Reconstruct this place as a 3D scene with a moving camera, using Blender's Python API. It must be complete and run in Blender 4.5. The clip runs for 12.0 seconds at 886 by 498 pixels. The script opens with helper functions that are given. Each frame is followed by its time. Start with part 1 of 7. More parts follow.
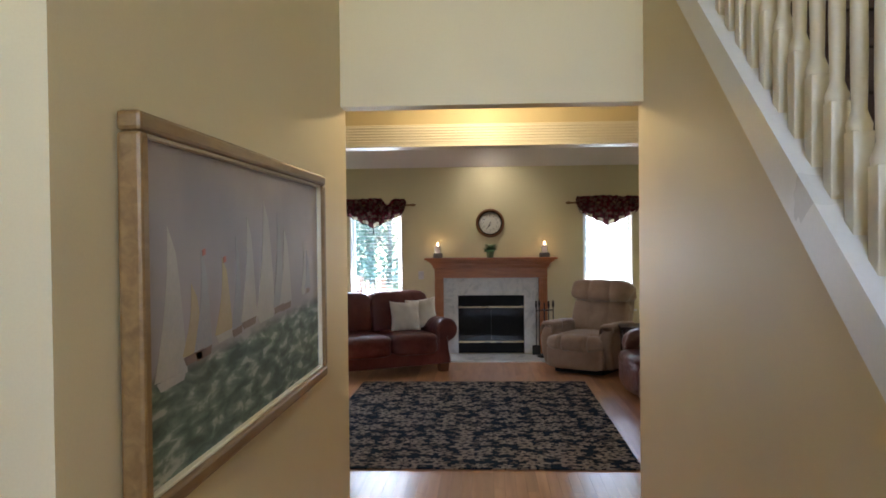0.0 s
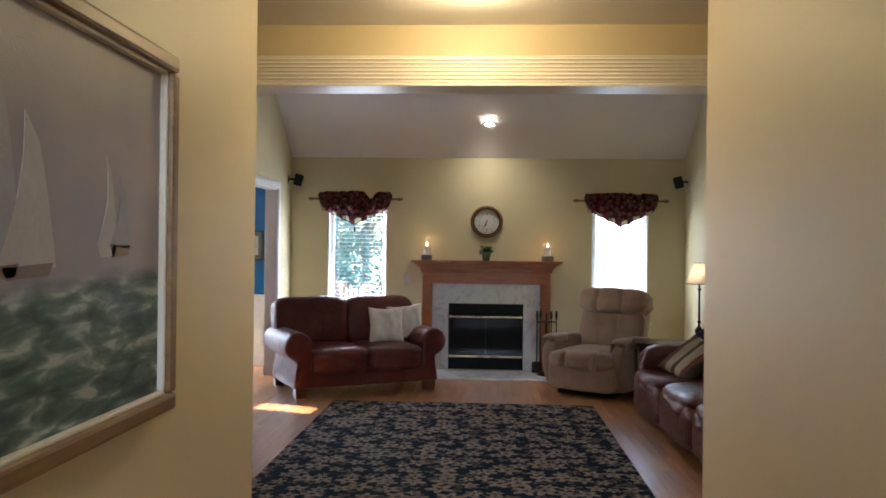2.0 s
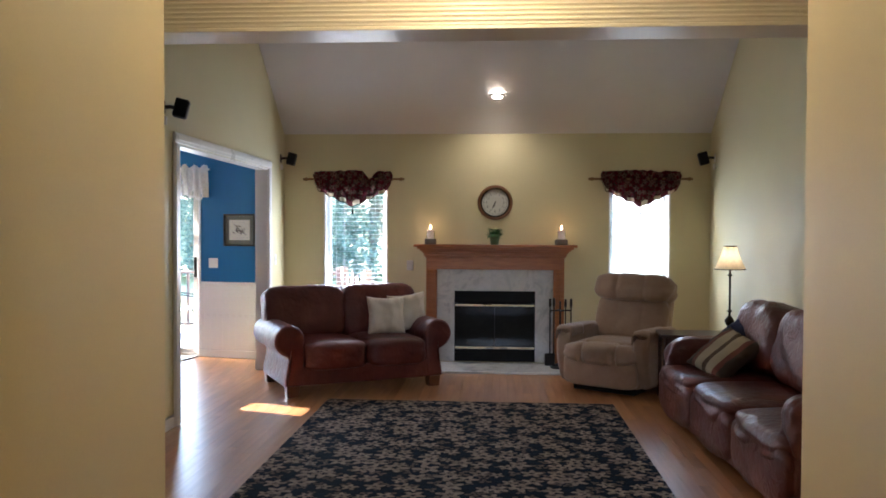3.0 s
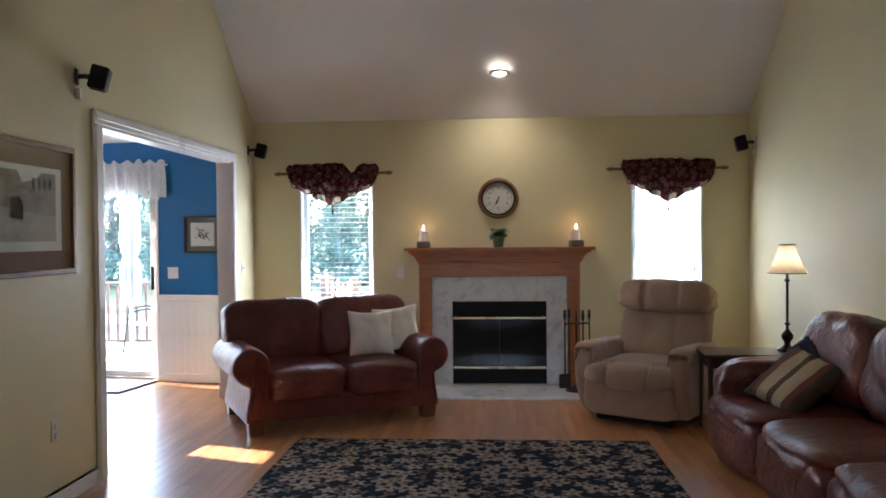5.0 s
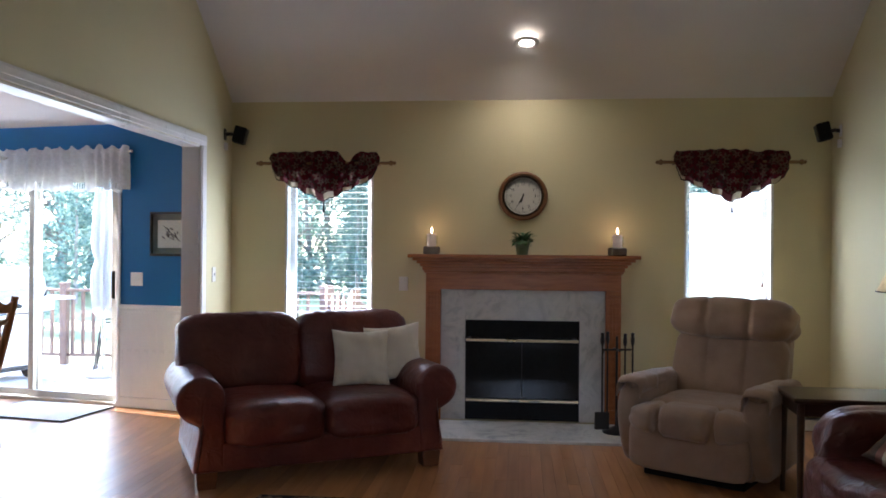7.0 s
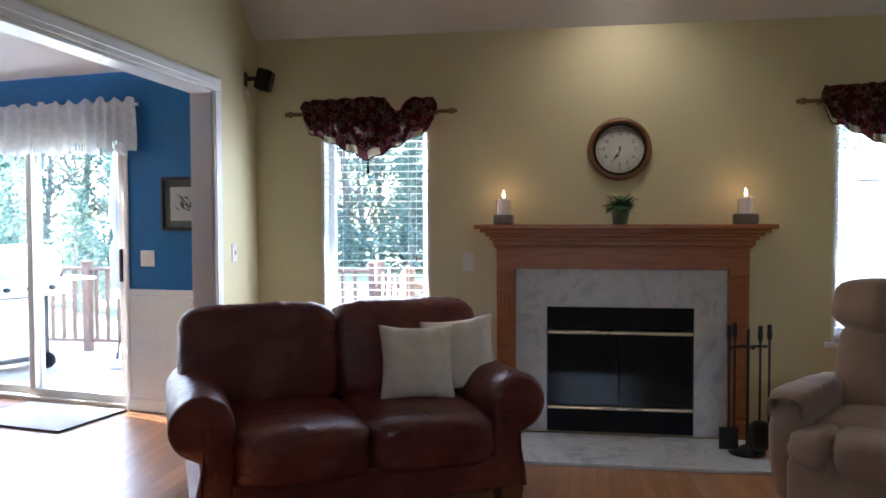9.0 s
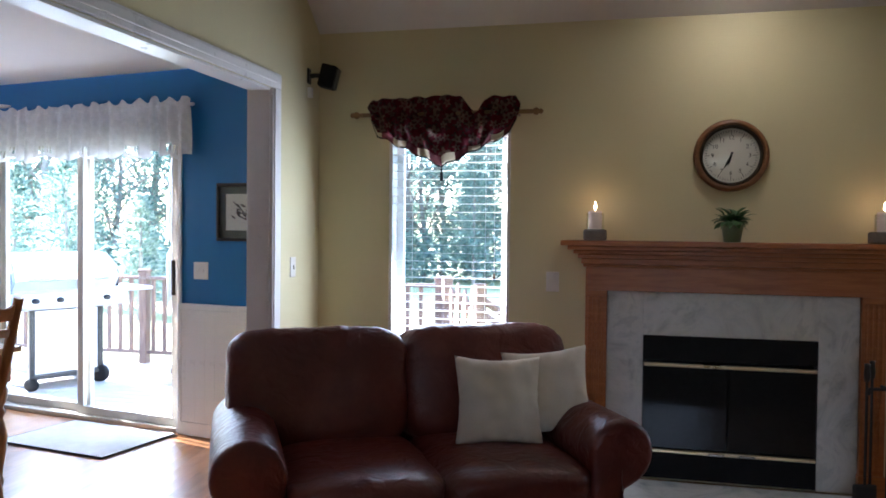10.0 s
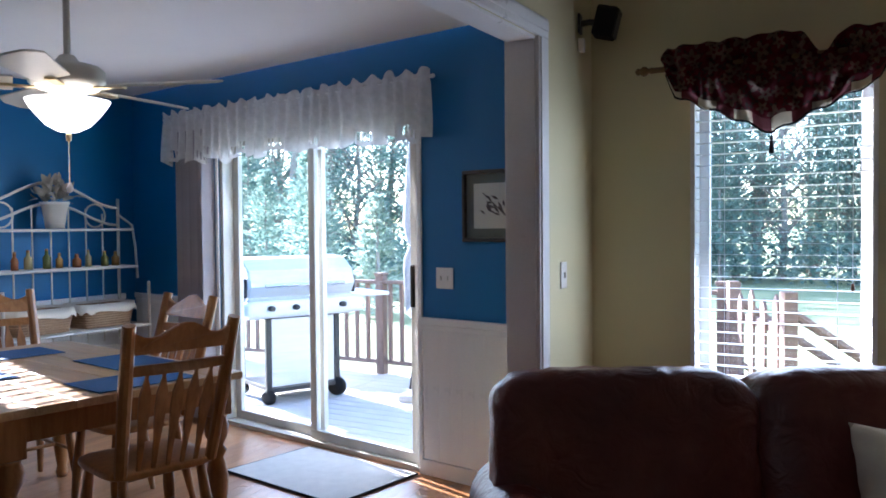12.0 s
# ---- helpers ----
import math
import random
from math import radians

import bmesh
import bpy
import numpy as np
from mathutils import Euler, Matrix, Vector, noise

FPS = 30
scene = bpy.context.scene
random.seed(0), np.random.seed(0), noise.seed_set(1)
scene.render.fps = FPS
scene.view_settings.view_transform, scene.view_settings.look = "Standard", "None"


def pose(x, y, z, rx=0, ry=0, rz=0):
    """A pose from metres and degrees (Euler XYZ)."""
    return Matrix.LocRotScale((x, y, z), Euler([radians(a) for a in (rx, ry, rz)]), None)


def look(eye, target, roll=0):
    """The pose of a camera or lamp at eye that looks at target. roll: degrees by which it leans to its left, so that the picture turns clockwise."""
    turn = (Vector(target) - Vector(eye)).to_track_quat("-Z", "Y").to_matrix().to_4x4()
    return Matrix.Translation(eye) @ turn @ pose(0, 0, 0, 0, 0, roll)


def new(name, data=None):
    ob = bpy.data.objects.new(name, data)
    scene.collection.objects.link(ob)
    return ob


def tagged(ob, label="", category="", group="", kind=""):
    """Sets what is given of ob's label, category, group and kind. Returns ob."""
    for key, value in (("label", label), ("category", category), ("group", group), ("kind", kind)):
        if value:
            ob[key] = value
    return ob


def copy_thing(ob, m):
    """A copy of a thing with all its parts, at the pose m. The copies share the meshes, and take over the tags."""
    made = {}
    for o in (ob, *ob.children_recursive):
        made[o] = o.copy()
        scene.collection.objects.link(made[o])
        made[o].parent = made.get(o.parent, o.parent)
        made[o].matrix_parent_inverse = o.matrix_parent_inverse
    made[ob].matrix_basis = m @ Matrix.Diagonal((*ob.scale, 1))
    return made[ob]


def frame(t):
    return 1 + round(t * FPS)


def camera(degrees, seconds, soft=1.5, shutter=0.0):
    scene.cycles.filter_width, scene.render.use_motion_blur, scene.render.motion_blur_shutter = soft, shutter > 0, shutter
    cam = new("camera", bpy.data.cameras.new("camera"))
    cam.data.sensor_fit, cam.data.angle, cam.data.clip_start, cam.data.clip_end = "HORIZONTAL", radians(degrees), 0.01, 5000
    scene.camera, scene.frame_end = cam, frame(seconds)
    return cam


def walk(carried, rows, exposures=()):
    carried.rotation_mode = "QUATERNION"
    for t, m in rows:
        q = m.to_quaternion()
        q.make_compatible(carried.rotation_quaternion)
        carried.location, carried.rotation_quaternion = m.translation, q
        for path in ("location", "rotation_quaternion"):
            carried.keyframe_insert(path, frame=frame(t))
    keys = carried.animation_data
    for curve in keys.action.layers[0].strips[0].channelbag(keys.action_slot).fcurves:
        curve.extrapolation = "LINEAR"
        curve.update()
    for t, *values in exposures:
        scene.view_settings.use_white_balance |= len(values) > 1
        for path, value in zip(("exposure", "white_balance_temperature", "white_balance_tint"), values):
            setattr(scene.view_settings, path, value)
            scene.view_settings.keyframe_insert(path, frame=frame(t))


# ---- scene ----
# Camera and walk
cam = camera(58.0, 12.0, soft=1.7)
PATH = [
    (0, (-0.043, -0.611, 1.645), (-0.153, 1.386, 1.612), -0.6),
    (0.5, (-0.033, -0.269, 1.563), (-0.142, 1.727, 1.552), -0.2),
    (1, (-0.01, 0.073, 1.519), (-0.115, 2.071, 1.517), 0.2),
    (1.5, (0.015, 0.373, 1.484), (-0.09, 2.37, 1.492), 0.3),
    (2, (0.01, 0.69, 1.472), (-0.1, 2.686, 1.473), 0.7),
    (2.5, (0.022, 1.06, 1.49), (-0.102, 3.054, 1.458), 0.6),
    (4.5, (-0.005, 2.315, 1.474), (-0.141, 4.309, 1.421), -0.4),
    (5, (-0.024, 2.664, 1.457), (-0.156, 4.66, 1.424), -0.5),
    (5.5, (-0.021, 2.996, 1.434), (-0.159, 4.991, 1.422), -0.1),
    (6, (-0.017, 3.321, 1.43), (-0.165, 5.316, 1.433), 0.4),
    (6.5, (0.004, 3.659, 1.401), (-0.166, 5.652, 1.411), 0.6),
    (8.5, (-0.196, 4.943, 1.362), (-0.472, 6.923, 1.299), -0.3),
    (9, (-0.275, 5.268, 1.377), (-0.6, 7.24, 1.303), -0.2),
    (9.5, (-0.381, 5.54, 1.362), (-0.775, 7.5, 1.307), 0.3),
    (10, (-0.488, 5.805, 1.395), (-0.96, 7.748, 1.346), 0.6),
    (10.5, (-0.624, 6.067, 1.404), (-1.218, 7.977, 1.355), 0.6),
    (11, (-0.802, 6.309, 1.399), (-1.53, 8.171, 1.343), 0.6),
    (11.5, (-0.95, 6.549, 1.379), (-1.819, 8.35, 1.329), 0.2),
    (12, (-1.139, 6.782, 1.384), (-2.131, 8.518, 1.329), -0.5),
]
EXPOSURES = [(0.0, 4.6, 5950, 17), (2.5, 4.6, 5900, 18), (4.5, 4.65, 5850, 18), (6.5, 4.2, 5750, 19), (9.5, 4.1, 5650, 18), (12.0, 3.25, 5400, 18)]
walk(cam, [(t, look(eye, target, roll)) for t, eye, target, roll in PATH], EXPOSURES)
# World, sun and large lights
world = bpy.data.worlds.new("sky")
scene.world = world
world.use_nodes = True
wn = world.node_tree
sky = wn.nodes.new("ShaderNodeTexSky")
sky.sky_type = "NISHITA"
sky.sun_disc = False
SUN_TRAVEL = Vector((0.93, -0.31, -0.40)).normalized()
sky.sun_elevation = math.asin(-SUN_TRAVEL.z)
sky.sun_rotation = math.atan2(-SUN_TRAVEL.x, -SUN_TRAVEL.y)
wn.links.new(sky.outputs[0], wn.nodes["Background"].inputs[0])
wn.nodes["Background"].inputs[1].default_value = 0.15


def lamp(name, kind, m, energy, color, **extra):
    data = bpy.data.lights.new(name, kind)
    data.energy, data.color = energy, color
    for key, value in extra.items():
        if key == "angle":
            data.angle = value
        elif key == "size":
            data.shape, data.size, data.size_y = "RECTANGLE", value[0], value[1]
        elif key == "spot":
            data.spot_size, data.spot_blend = value
        elif key == "radius":
            data.shadow_soft_size = value
    ob = new(name, data)
    ob.matrix_world = m
    return ob


lamp("sun", "SUN", look((0, 0, 20), Vector((0, 0, 20)) + SUN_TRAVEL), 5.0, (1.0, 0.95, 0.87), angle=radians(0.53))
# area lamps standing in for sky light at the openings
lamp("window_light_west", "AREA", look((-1.585, 10.435, 1.35), (-1.585, 9.0, 1.1)), 1.35, (0.86, 0.93, 1.0), size=(0.7, 1.3))
lamp("window_light_east", "AREA", look((1.61, 10.435, 1.35), (1.61, 9.0, 1.1)), 0.5, (0.86, 0.93, 1.0), size=(0.65, 1.3))
lamp("slider_light", "AREA", look((-4.42, 11.0, 1.05), (-4.587, 10.014, 0.7)), 1.5, (0.84, 0.92, 1.0), size=(1.7, 1.8))
# this one is an added fill for the hall, at an unseen, assumed opening
lamp("hall_fill_light", "AREA", look((0.1, -4.55, 3.25), (0.0, 1.0, 2.2)), 2.8, (1.0, 0.93, 0.80), size=(1.9, 2.1))
lamp("kitchen_window_light", "AREA", look((-6.62, 9.51, 1.6), (-5.0, 9.4, 1.4)), 0.35, (0.86, 0.93, 1.0), size=(0.36, 1.05))
# recessed lamps and the shaded lamps
lamp("recessed_hall", "POINT", pose(-0.06, 3.6, 2.36), 0.62, (1.0, 0.76, 0.36), radius=0.05)
lamp("recessed_vault", "SPOT", look((0.02, 9.97, 2.82), (0.02, 10.0, 0)), 1.05, (1.0, 0.88, 0.68), spot=(radians(164), 1.0), radius=0.05)
# Materials
def base_material(name, rough=0.6, metal=0.0):
    m = bpy.data.materials.new(name)
    m.use_nodes = True
    b = m.node_tree.nodes["Principled BSDF"]
    b.inputs["Roughness"].default_value = rough
    b.inputs["Metallic"].default_value = metal
    return m, m.node_tree, b


def node(tree, kind, **values):
    n = tree.nodes.new(kind)
    for key, value in values.items():
        n.inputs[key].default_value = value
    return n


def ramp(tree, source, stops):
    r = tree.nodes.new("ShaderNodeValToRGB")
    while len(r.color_ramp.elements) < len(stops):
        r.color_ramp.elements.new(0.5)
    for e, (p, c) in zip(r.color_ramp.elements, stops):
        e.position, e.color = p, (*c, 1)
    tree.links.new(source, r.inputs[0])
    return r.outputs[0]


def coords(tree, scale=(1, 1, 1), rotation=(0, 0, 0), kind="Object"):
    c = tree.nodes.new("ShaderNodeTexCoord")
    mp = node(tree, "ShaderNodeMapping", Scale=scale, Rotation=rotation)
    tree.links.new(c.outputs[kind], mp.inputs["Vector"])
    return mp.outputs[0]


def bump(tree, b, height, strength=0.2, distance=0.01):
    n = node(tree, "ShaderNodeBump", Strength=strength, Distance=distance)
    tree.links.new(height, n.inputs["Height"])
    tree.links.new(n.outputs[0], b.inputs["Normal"])


def mottled(name, dark, light, rough=0.6, metal=0.0, scale=6.0, fine=120.0, relief=0.15, stretch=(1, 1, 1), spread=0.1, sheen=0.0):
    """A surface with slow stains, fine grain and a little relief."""
    m, t, b = base_material(name, rough, metal)
    v = coords(t, stretch)
    slow = node(t, "ShaderNodeTexNoise", Scale=scale, Detail=4.0)
    quick = node(t, "ShaderNodeTexNoise", Scale=fine, Detail=3.0)
    t.links.new(v, slow.inputs["Vector"])
    t.links.new(v, quick.inputs["Vector"])
    mix = node(t, "ShaderNodeMix", Factor=0.35)
    t.links.new(slow.outputs[0], mix.inputs[2])
    t.links.new(quick.outputs[0], mix.inputs[3])
    t.links.new(ramp(t, mix.outputs[0], [(0.3, dark), (0.7, light)]), b.inputs["Base Color"])
    r = node(t, "ShaderNodeMapRange")
    r.inputs["To Min"].default_value, r.inputs["To Max"].default_value = max(0.02, rough - spread), min(1, rough + spread)
    t.links.new(slow.outputs[0], r.inputs[0])
    t.links.new(r.outputs[0], b.inputs["Roughness"])
    if relief:
        bump(t, b, quick.outputs[0], relief, 0.004)
    if sheen:
        b.inputs["Sheen Weight"].default_value = sheen
    return m


def glowing(name, color, strength):
    m, t, b = base_material(name, 0.5)
    b.inputs["Base Color"].default_value = (*color, 1)
    b.inputs["Emission Color"].default_value = (*color, 1)
    b.inputs["Emission Strength"].default_value = strength
    return m


def pane_glass(name, tint=(1, 1, 1), rough=0.0):
    m = bpy.data.materials.new(name)
    m.use_nodes = True
    t = m.node_tree
    t.nodes.clear()
    out = t.nodes.new("ShaderNodeOutputMaterial")
    clear = node(t, "ShaderNodeBsdfTransparent", Color=(*tint, 1))
    gloss = node(t, "ShaderNodeBsdfGlossy", Roughness=rough)
    lw = node(t, "ShaderNodeLayerWeight", Blend=0.5)
    pw = t.nodes.new("ShaderNodeMath")
    pw.operation = "POWER"
    pw.inputs[1].default_value = 4.0
    t.links.new(lw.outputs["Facing"], pw.inputs[0])
    f = t.nodes.new("ShaderNodeMath")
    f.operation = "MULTIPLY_ADD"
    f.inputs[1].default_value, f.inputs[2].default_value = 0.5, 0.022
    t.links.new(pw.outputs[0], f.inputs[0])
    mix = t.nodes.new("ShaderNodeMixShader")
    t.links.new(f.outputs[0], mix.inputs[0])
    t.links.new(clear.outputs[0], mix.inputs[1])
    t.links.new(gloss.outputs[0], mix.inputs[2])
    t.links.new(mix.outputs[0], out.inputs[0])
    return m


def wood(name, dark, light, rough=0.35, grain=(1.5, 14, 14), ring=3.0, vary=0.0, coat=0.0):
    """Wood with grain along its x axis; vary: difference from board to board."""
    m, t, b = base_material(name, rough)
    v = coords(t, grain)
    n = node(t, "ShaderNodeTexNoise", Scale=ring, Detail=6.0, Roughness=0.6, Distortion=0.6)
    t.links.new(v, n.inputs["Vector"])
    c = ramp(t, n.outputs[0], [(0.3, dark), (0.5, tuple((a + d) / 2 for a, d in zip(dark, light))), (0.72, light)])
    if vary:
        info = t.nodes.new("ShaderNodeObjectInfo")
        hs = node(t, "ShaderNodeHueSaturation")
        mr = node(t, "ShaderNodeMapRange")
        mr.inputs["To Min"].default_value, mr.inputs["To Max"].default_value = 1 - vary, 1 + vary
        t.links.new(info.outputs["Random"], mr.inputs[0])
        t.links.new(mr.outputs[0], hs.inputs["Value"])
        t.links.new(c, hs.inputs["Color"])
        c = hs.outputs[0]
    t.links.new(c, b.inputs["Base Color"])
    if coat:
        b.inputs["Coat Weight"].default_value, b.inputs["Coat Roughness"].default_value = coat, 0.12
    bump(t, b, n.outputs[0], 0.08, 0.002)
    return m


M_WALL = mottled("yellow_wall_paint", (0.635, 0.577, 0.352), (0.70, 0.635, 0.39), 0.55, scale=1.2, fine=220, relief=0.08)
M_HALL = mottled("cream_wall_paint", (0.65, 0.55, 0.35), (0.71, 0.61, 0.395), 0.5, scale=1.2, fine=220, relief=0.08)
M_CEIL = mottled("ceiling_paint", (0.76, 0.735, 0.71), (0.82, 0.795, 0.77), 0.8, scale=2, fine=160, relief=0.2)
M_BLUE = mottled("blue_wall_paint", (0.001, 0.125, 0.34), (0.001, 0.145, 0.38), 0.5, scale=1.5, fine=220, relief=0.08)
M_WHITE = mottled("white_trim_paint", (0.74, 0.74, 0.73), (0.82, 0.82, 0.81), 0.3, scale=3, fine=90, relief=0.04)
M_GLOSSWHITE = mottled("gloss_white_paint", (0.76, 0.72, 0.64), (0.82, 0.78, 0.70), 0.38, scale=3, fine=90, relief=0.02, spread=0.04)
M_JOINT = mottled("floor_joint", (0.20, 0.09, 0.035), (0.25, 0.115, 0.045), 0.7)
M_MANTEL = wood("oak_mantel", (0.32, 0.100, 0.025), (0.48, 0.168, 0.047), 0.35, grain=(1.6, 16, 16), coat=0.15)


def leather():
    """Worn leather: soft creases, fine pores, rubbed patches."""
    m, t, b = base_material("oxblood_leather", 0.34)
    v = coords(t)
    worn = node(t, "ShaderNodeTexNoise", Scale=3.5, Detail=5.0, Roughness=0.6)
    crease = node(t, "ShaderNodeTexNoise", Scale=11.0, Detail=3.0, Distortion=1.6)
    pore = node(t, "ShaderNodeTexVoronoi", Scale=330.0)
    for n in (worn, crease, pore):
        t.links.new(v, n.inputs["Vector"])
    t.links.new(ramp(t, worn.outputs[0], [(0.3, (0.068, 0.013, 0.011)), (0.52, (0.116, 0.023, 0.017)), (0.72, (0.175, 0.044, 0.031))]), b.inputs["Base Color"])
    r = node(t, "ShaderNodeMapRange")
    r.inputs["To Min"].default_value, r.inputs["To Max"].default_value = 0.24, 0.46
    t.links.new(crease.outputs[0], r.inputs[0])
    t.links.new(r.outputs[0], b.inputs["Roughness"])
    fold = node(t, "ShaderNodeBump", Strength=0.5, Distance=0.02)
    t.links.new(crease.outputs[0], fold.inputs["Height"])
    grain = node(t, "ShaderNodeBump", Strength=0.25, Distance=0.0015)
    t.links.new(pore.outputs["Distance"], grain.inputs["Height"])
    t.links.new(fold.outputs[0], grain.inputs["Normal"])
    t.links.new(grain.outputs[0], b.inputs["Normal"])
    return m


M_LEATHER = leather()
M_BLACK = mottled("black_metal", (0.008, 0.008, 0.009), (0.016, 0.016, 0.017), 0.4, scale=8)
M_MATBLACK = mottled("matt_black_plastic", (0.006, 0.006, 0.007), (0.013, 0.013, 0.014), 0.6, scale=8)
M_GLASS = pane_glass("window_glass", (0.97, 0.985, 0.98))
M_FABRIC = mottled("tan_corduroy", (0.27, 0.168, 0.105), (0.37, 0.247, 0.165), 0.9, scale=7, fine=240, relief=0.6, sheen=0.3)
M_WHITECLOTH = mottled("ivory_cotton", (0.66, 0.565, 0.45), (0.76, 0.665, 0.54), 0.85, scale=9, fine=260, relief=0.4, sheen=0.2)
M_NAVY = mottled("navy_cloth", (0.010, 0.014, 0.045), (0.02, 0.028, 0.08), 0.9, scale=9, fine=260, relief=0.4)
M_BRASS = mottled("brushed_brass", (0.62, 0.50, 0.30), (0.78, 0.66, 0.44), 0.3, metal=1.0, scale=2)
M_FIREGLASS = mottled("smoked_fire_glass", (0.012, 0.012, 0.012), (0.02, 0.02, 0.02), 0.08, scale=3, fine=40, relief=0.0, spread=0.03)
M_MATBLACK.node_tree.nodes["Principled BSDF"].inputs["Specular IOR Level"].default_value = 0.15
M_FIREGLASS.node_tree.nodes["Principled BSDF"].inputs["Specular IOR Level"].default_value = 0.22
M_DARKWOOD = wood("dark_walnut", (0.025, 0.010, 0.006), (0.06, 0.024, 0.013), 0.3, coat=0.3)
M_GOLDFRAME = wood("gilded_frame", (0.16, 0.085, 0.026), (0.27, 0.16, 0.058), 0.4)
M_BROWNFRAME = wood("brown_frame", (0.14, 0.055, 0.019), (0.24, 0.105, 0.038), 0.4)
M_IVORY = mottled("ivory_plastic", (0.72, 0.70, 0.66), (0.80, 0.78, 0.74), 0.4, scale=8, relief=0.0)
M_PINE = wood("honey_pine", (0.26, 0.102, 0.026), (0.43, 0.195, 0.060), 0.32, grain=(12, 12, 1.5), coat=0.3)
M_PINETOP = wood("pale_tabletop", (0.46, 0.27, 0.12), (0.66, 0.44, 0.23), 0.3, grain=(1.5, 14, 10), coat=0.35)
M_WAX = glowing("candle_wax", (0.66, 0.50, 0.38), 0.012)
M_FLAME = glowing("candle_flame", (1.0, 0.66, 0.32), 2.2)
M_BULB = glowing("lit_bulb", (1.0, 0.88, 0.68), 1.2)
M_STONEPOT = mottled("grey_stone", (0.13, 0.11, 0.09), (0.24, 0.205, 0.17), 0.8, scale=14)
M_GREENPOT = mottled("green_glaze", (0.11, 0.17, 0.09), (0.17, 0.24, 0.13), 0.35, scale=12)
M_LEAF = mottled("house_plant_leaf", (0.03, 0.10, 0.03), (0.08, 0.20, 0.06), 0.5, scale=20)
M_CLOCKFACE = mottled("clock_dial", (0.66, 0.64, 0.57), (0.74, 0.72, 0.66), 0.5, scale=10, relief=0.0)
M_BRONZE = mottled("dark_bronze", (0.020, 0.014, 0.010), (0.05, 0.035, 0.022), 0.38, metal=0.7, scale=14)
M_STEEL = mottled("polished_steel", (0.45, 0.44, 0.42), (0.62, 0.60, 0.58), 0.22, metal=1.0, scale=10)

def translucent(name, color, share=0.5):
    m = bpy.data.materials.new(name)
    m.use_nodes = True
    t = m.node_tree
    t.nodes.clear()
    out = t.nodes.new("ShaderNodeOutputMaterial")
    v = coords(t)
    n = node(t, "ShaderNodeTexNoise", Scale=30.0, Detail=3.0)
    t.links.new(v, n.inputs["Vector"])
    c = ramp(t, n.outputs[0], [(0.3, tuple(0.85 * k for k in color)), (0.7, color)])
    d = node(t, "ShaderNodeBsdfDiffuse")
    tr = node(t, "ShaderNodeBsdfTranslucent")
    mix = node(t, "ShaderNodeMixShader", Fac=share)
    for s in (d, tr):
        t.links.new(c, s.inputs["Color"])
    t.links.new(d.outputs[0], mix.inputs[1])
    t.links.new(tr.outputs[0], mix.inputs[2])
    t.links.new(mix.outputs[0], out.inputs[0])
    return m


M_LAMPSHADE = translucent("lit_lamp_shade", (0.86, 0.72, 0.50), 0.6)
M_LACE = translucent("white_lace", (0.80, 0.80, 0.80), 0.28)
M_FROST = glowing("frosted_bowl", (1.0, 0.93, 0.80), 0.30)


def marble():
    m, t, b = base_material("white_marble", 0.18)
    v = coords(t)
    n = node(t, "ShaderNodeTexNoise", Scale=3.2, Detail=8.0, Roughness=0.65, Distortion=1.6)
    t.links.new(v, n.inputs["Vector"])
    t.links.new(ramp(t, n.outputs[0], [(0.30, (0.36, 0.37, 0.38)), (0.44, (0.58, 0.58, 0.57)), (0.56, (0.68, 0.67, 0.65)), (0.64, (0.54, 0.54, 0.54)), (0.75, (0.66, 0.65, 0.63))]), b.inputs["Base Color"])
    return m


M_MARBLE = marble()


def flower_mask(t, v, scale, petals, size, depth, seed):
    """1 inside flower shapes scattered over the x-y plane."""
    mp = node(t, "ShaderNodeMapping", Location=(seed, seed * 0.7, 0), Rotation=(0, 0, seed))
    t.links.new(v, mp.inputs["Vector"])
    vo = node(t, "ShaderNodeTexVoronoi", Scale=scale, Randomness=0.75)
    vo.voronoi_dimensions = "2D"
    t.links.new(mp.outputs[0], vo.inputs["Vector"])
    sc = node(t, "ShaderNodeVectorMath")
    sc.operation = "SUBTRACT"
    t.links.new(mp.outputs[0], sc.inputs[0])
    t.links.new(vo.outputs["Position"], sc.inputs[1])
    sep = t.nodes.new("ShaderNodeSeparateXYZ")
    t.links.new(sc.outputs[0], sep.inputs[0])

    def math_node(op, a, b=None):
        n = t.nodes.new("ShaderNodeMath")
        n.operation = op
        for i, q in enumerate((a, b)):
            if q is None:
                continue
            if isinstance(q, (int, float)):
                n.inputs[i].default_value = q
            else:
                t.links.new(q, n.inputs[i])
        return n.outputs[0]
    cx = t.nodes.new("ShaderNodeSeparateColor")
    t.links.new(vo.outputs["Color"], cx.inputs[0])
    ang = math_node("ARCTAN2", sep.outputs[1], sep.outputs[0])
    ang = math_node("ADD", math_node("MULTIPLY", ang, float(petals)), math_node("MULTIPLY", cx.outputs[0], 6.28))
    edge = math_node("ADD", math_node("MULTIPLY", math_node("COSINE", ang), depth), size)
    edge = math_node("MULTIPLY", edge, math_node("ADD", math_node("MULTIPLY", cx.outputs[1], 0.7), 0.62))
    inside = math_node("LESS_THAN", vo.outputs["Distance"], edge)
    ringed = math_node("GREATER_THAN", vo.outputs["Distance"], math_node("MULTIPLY", edge, 0.28))
    return math_node("MULTIPLY", inside, ringed)


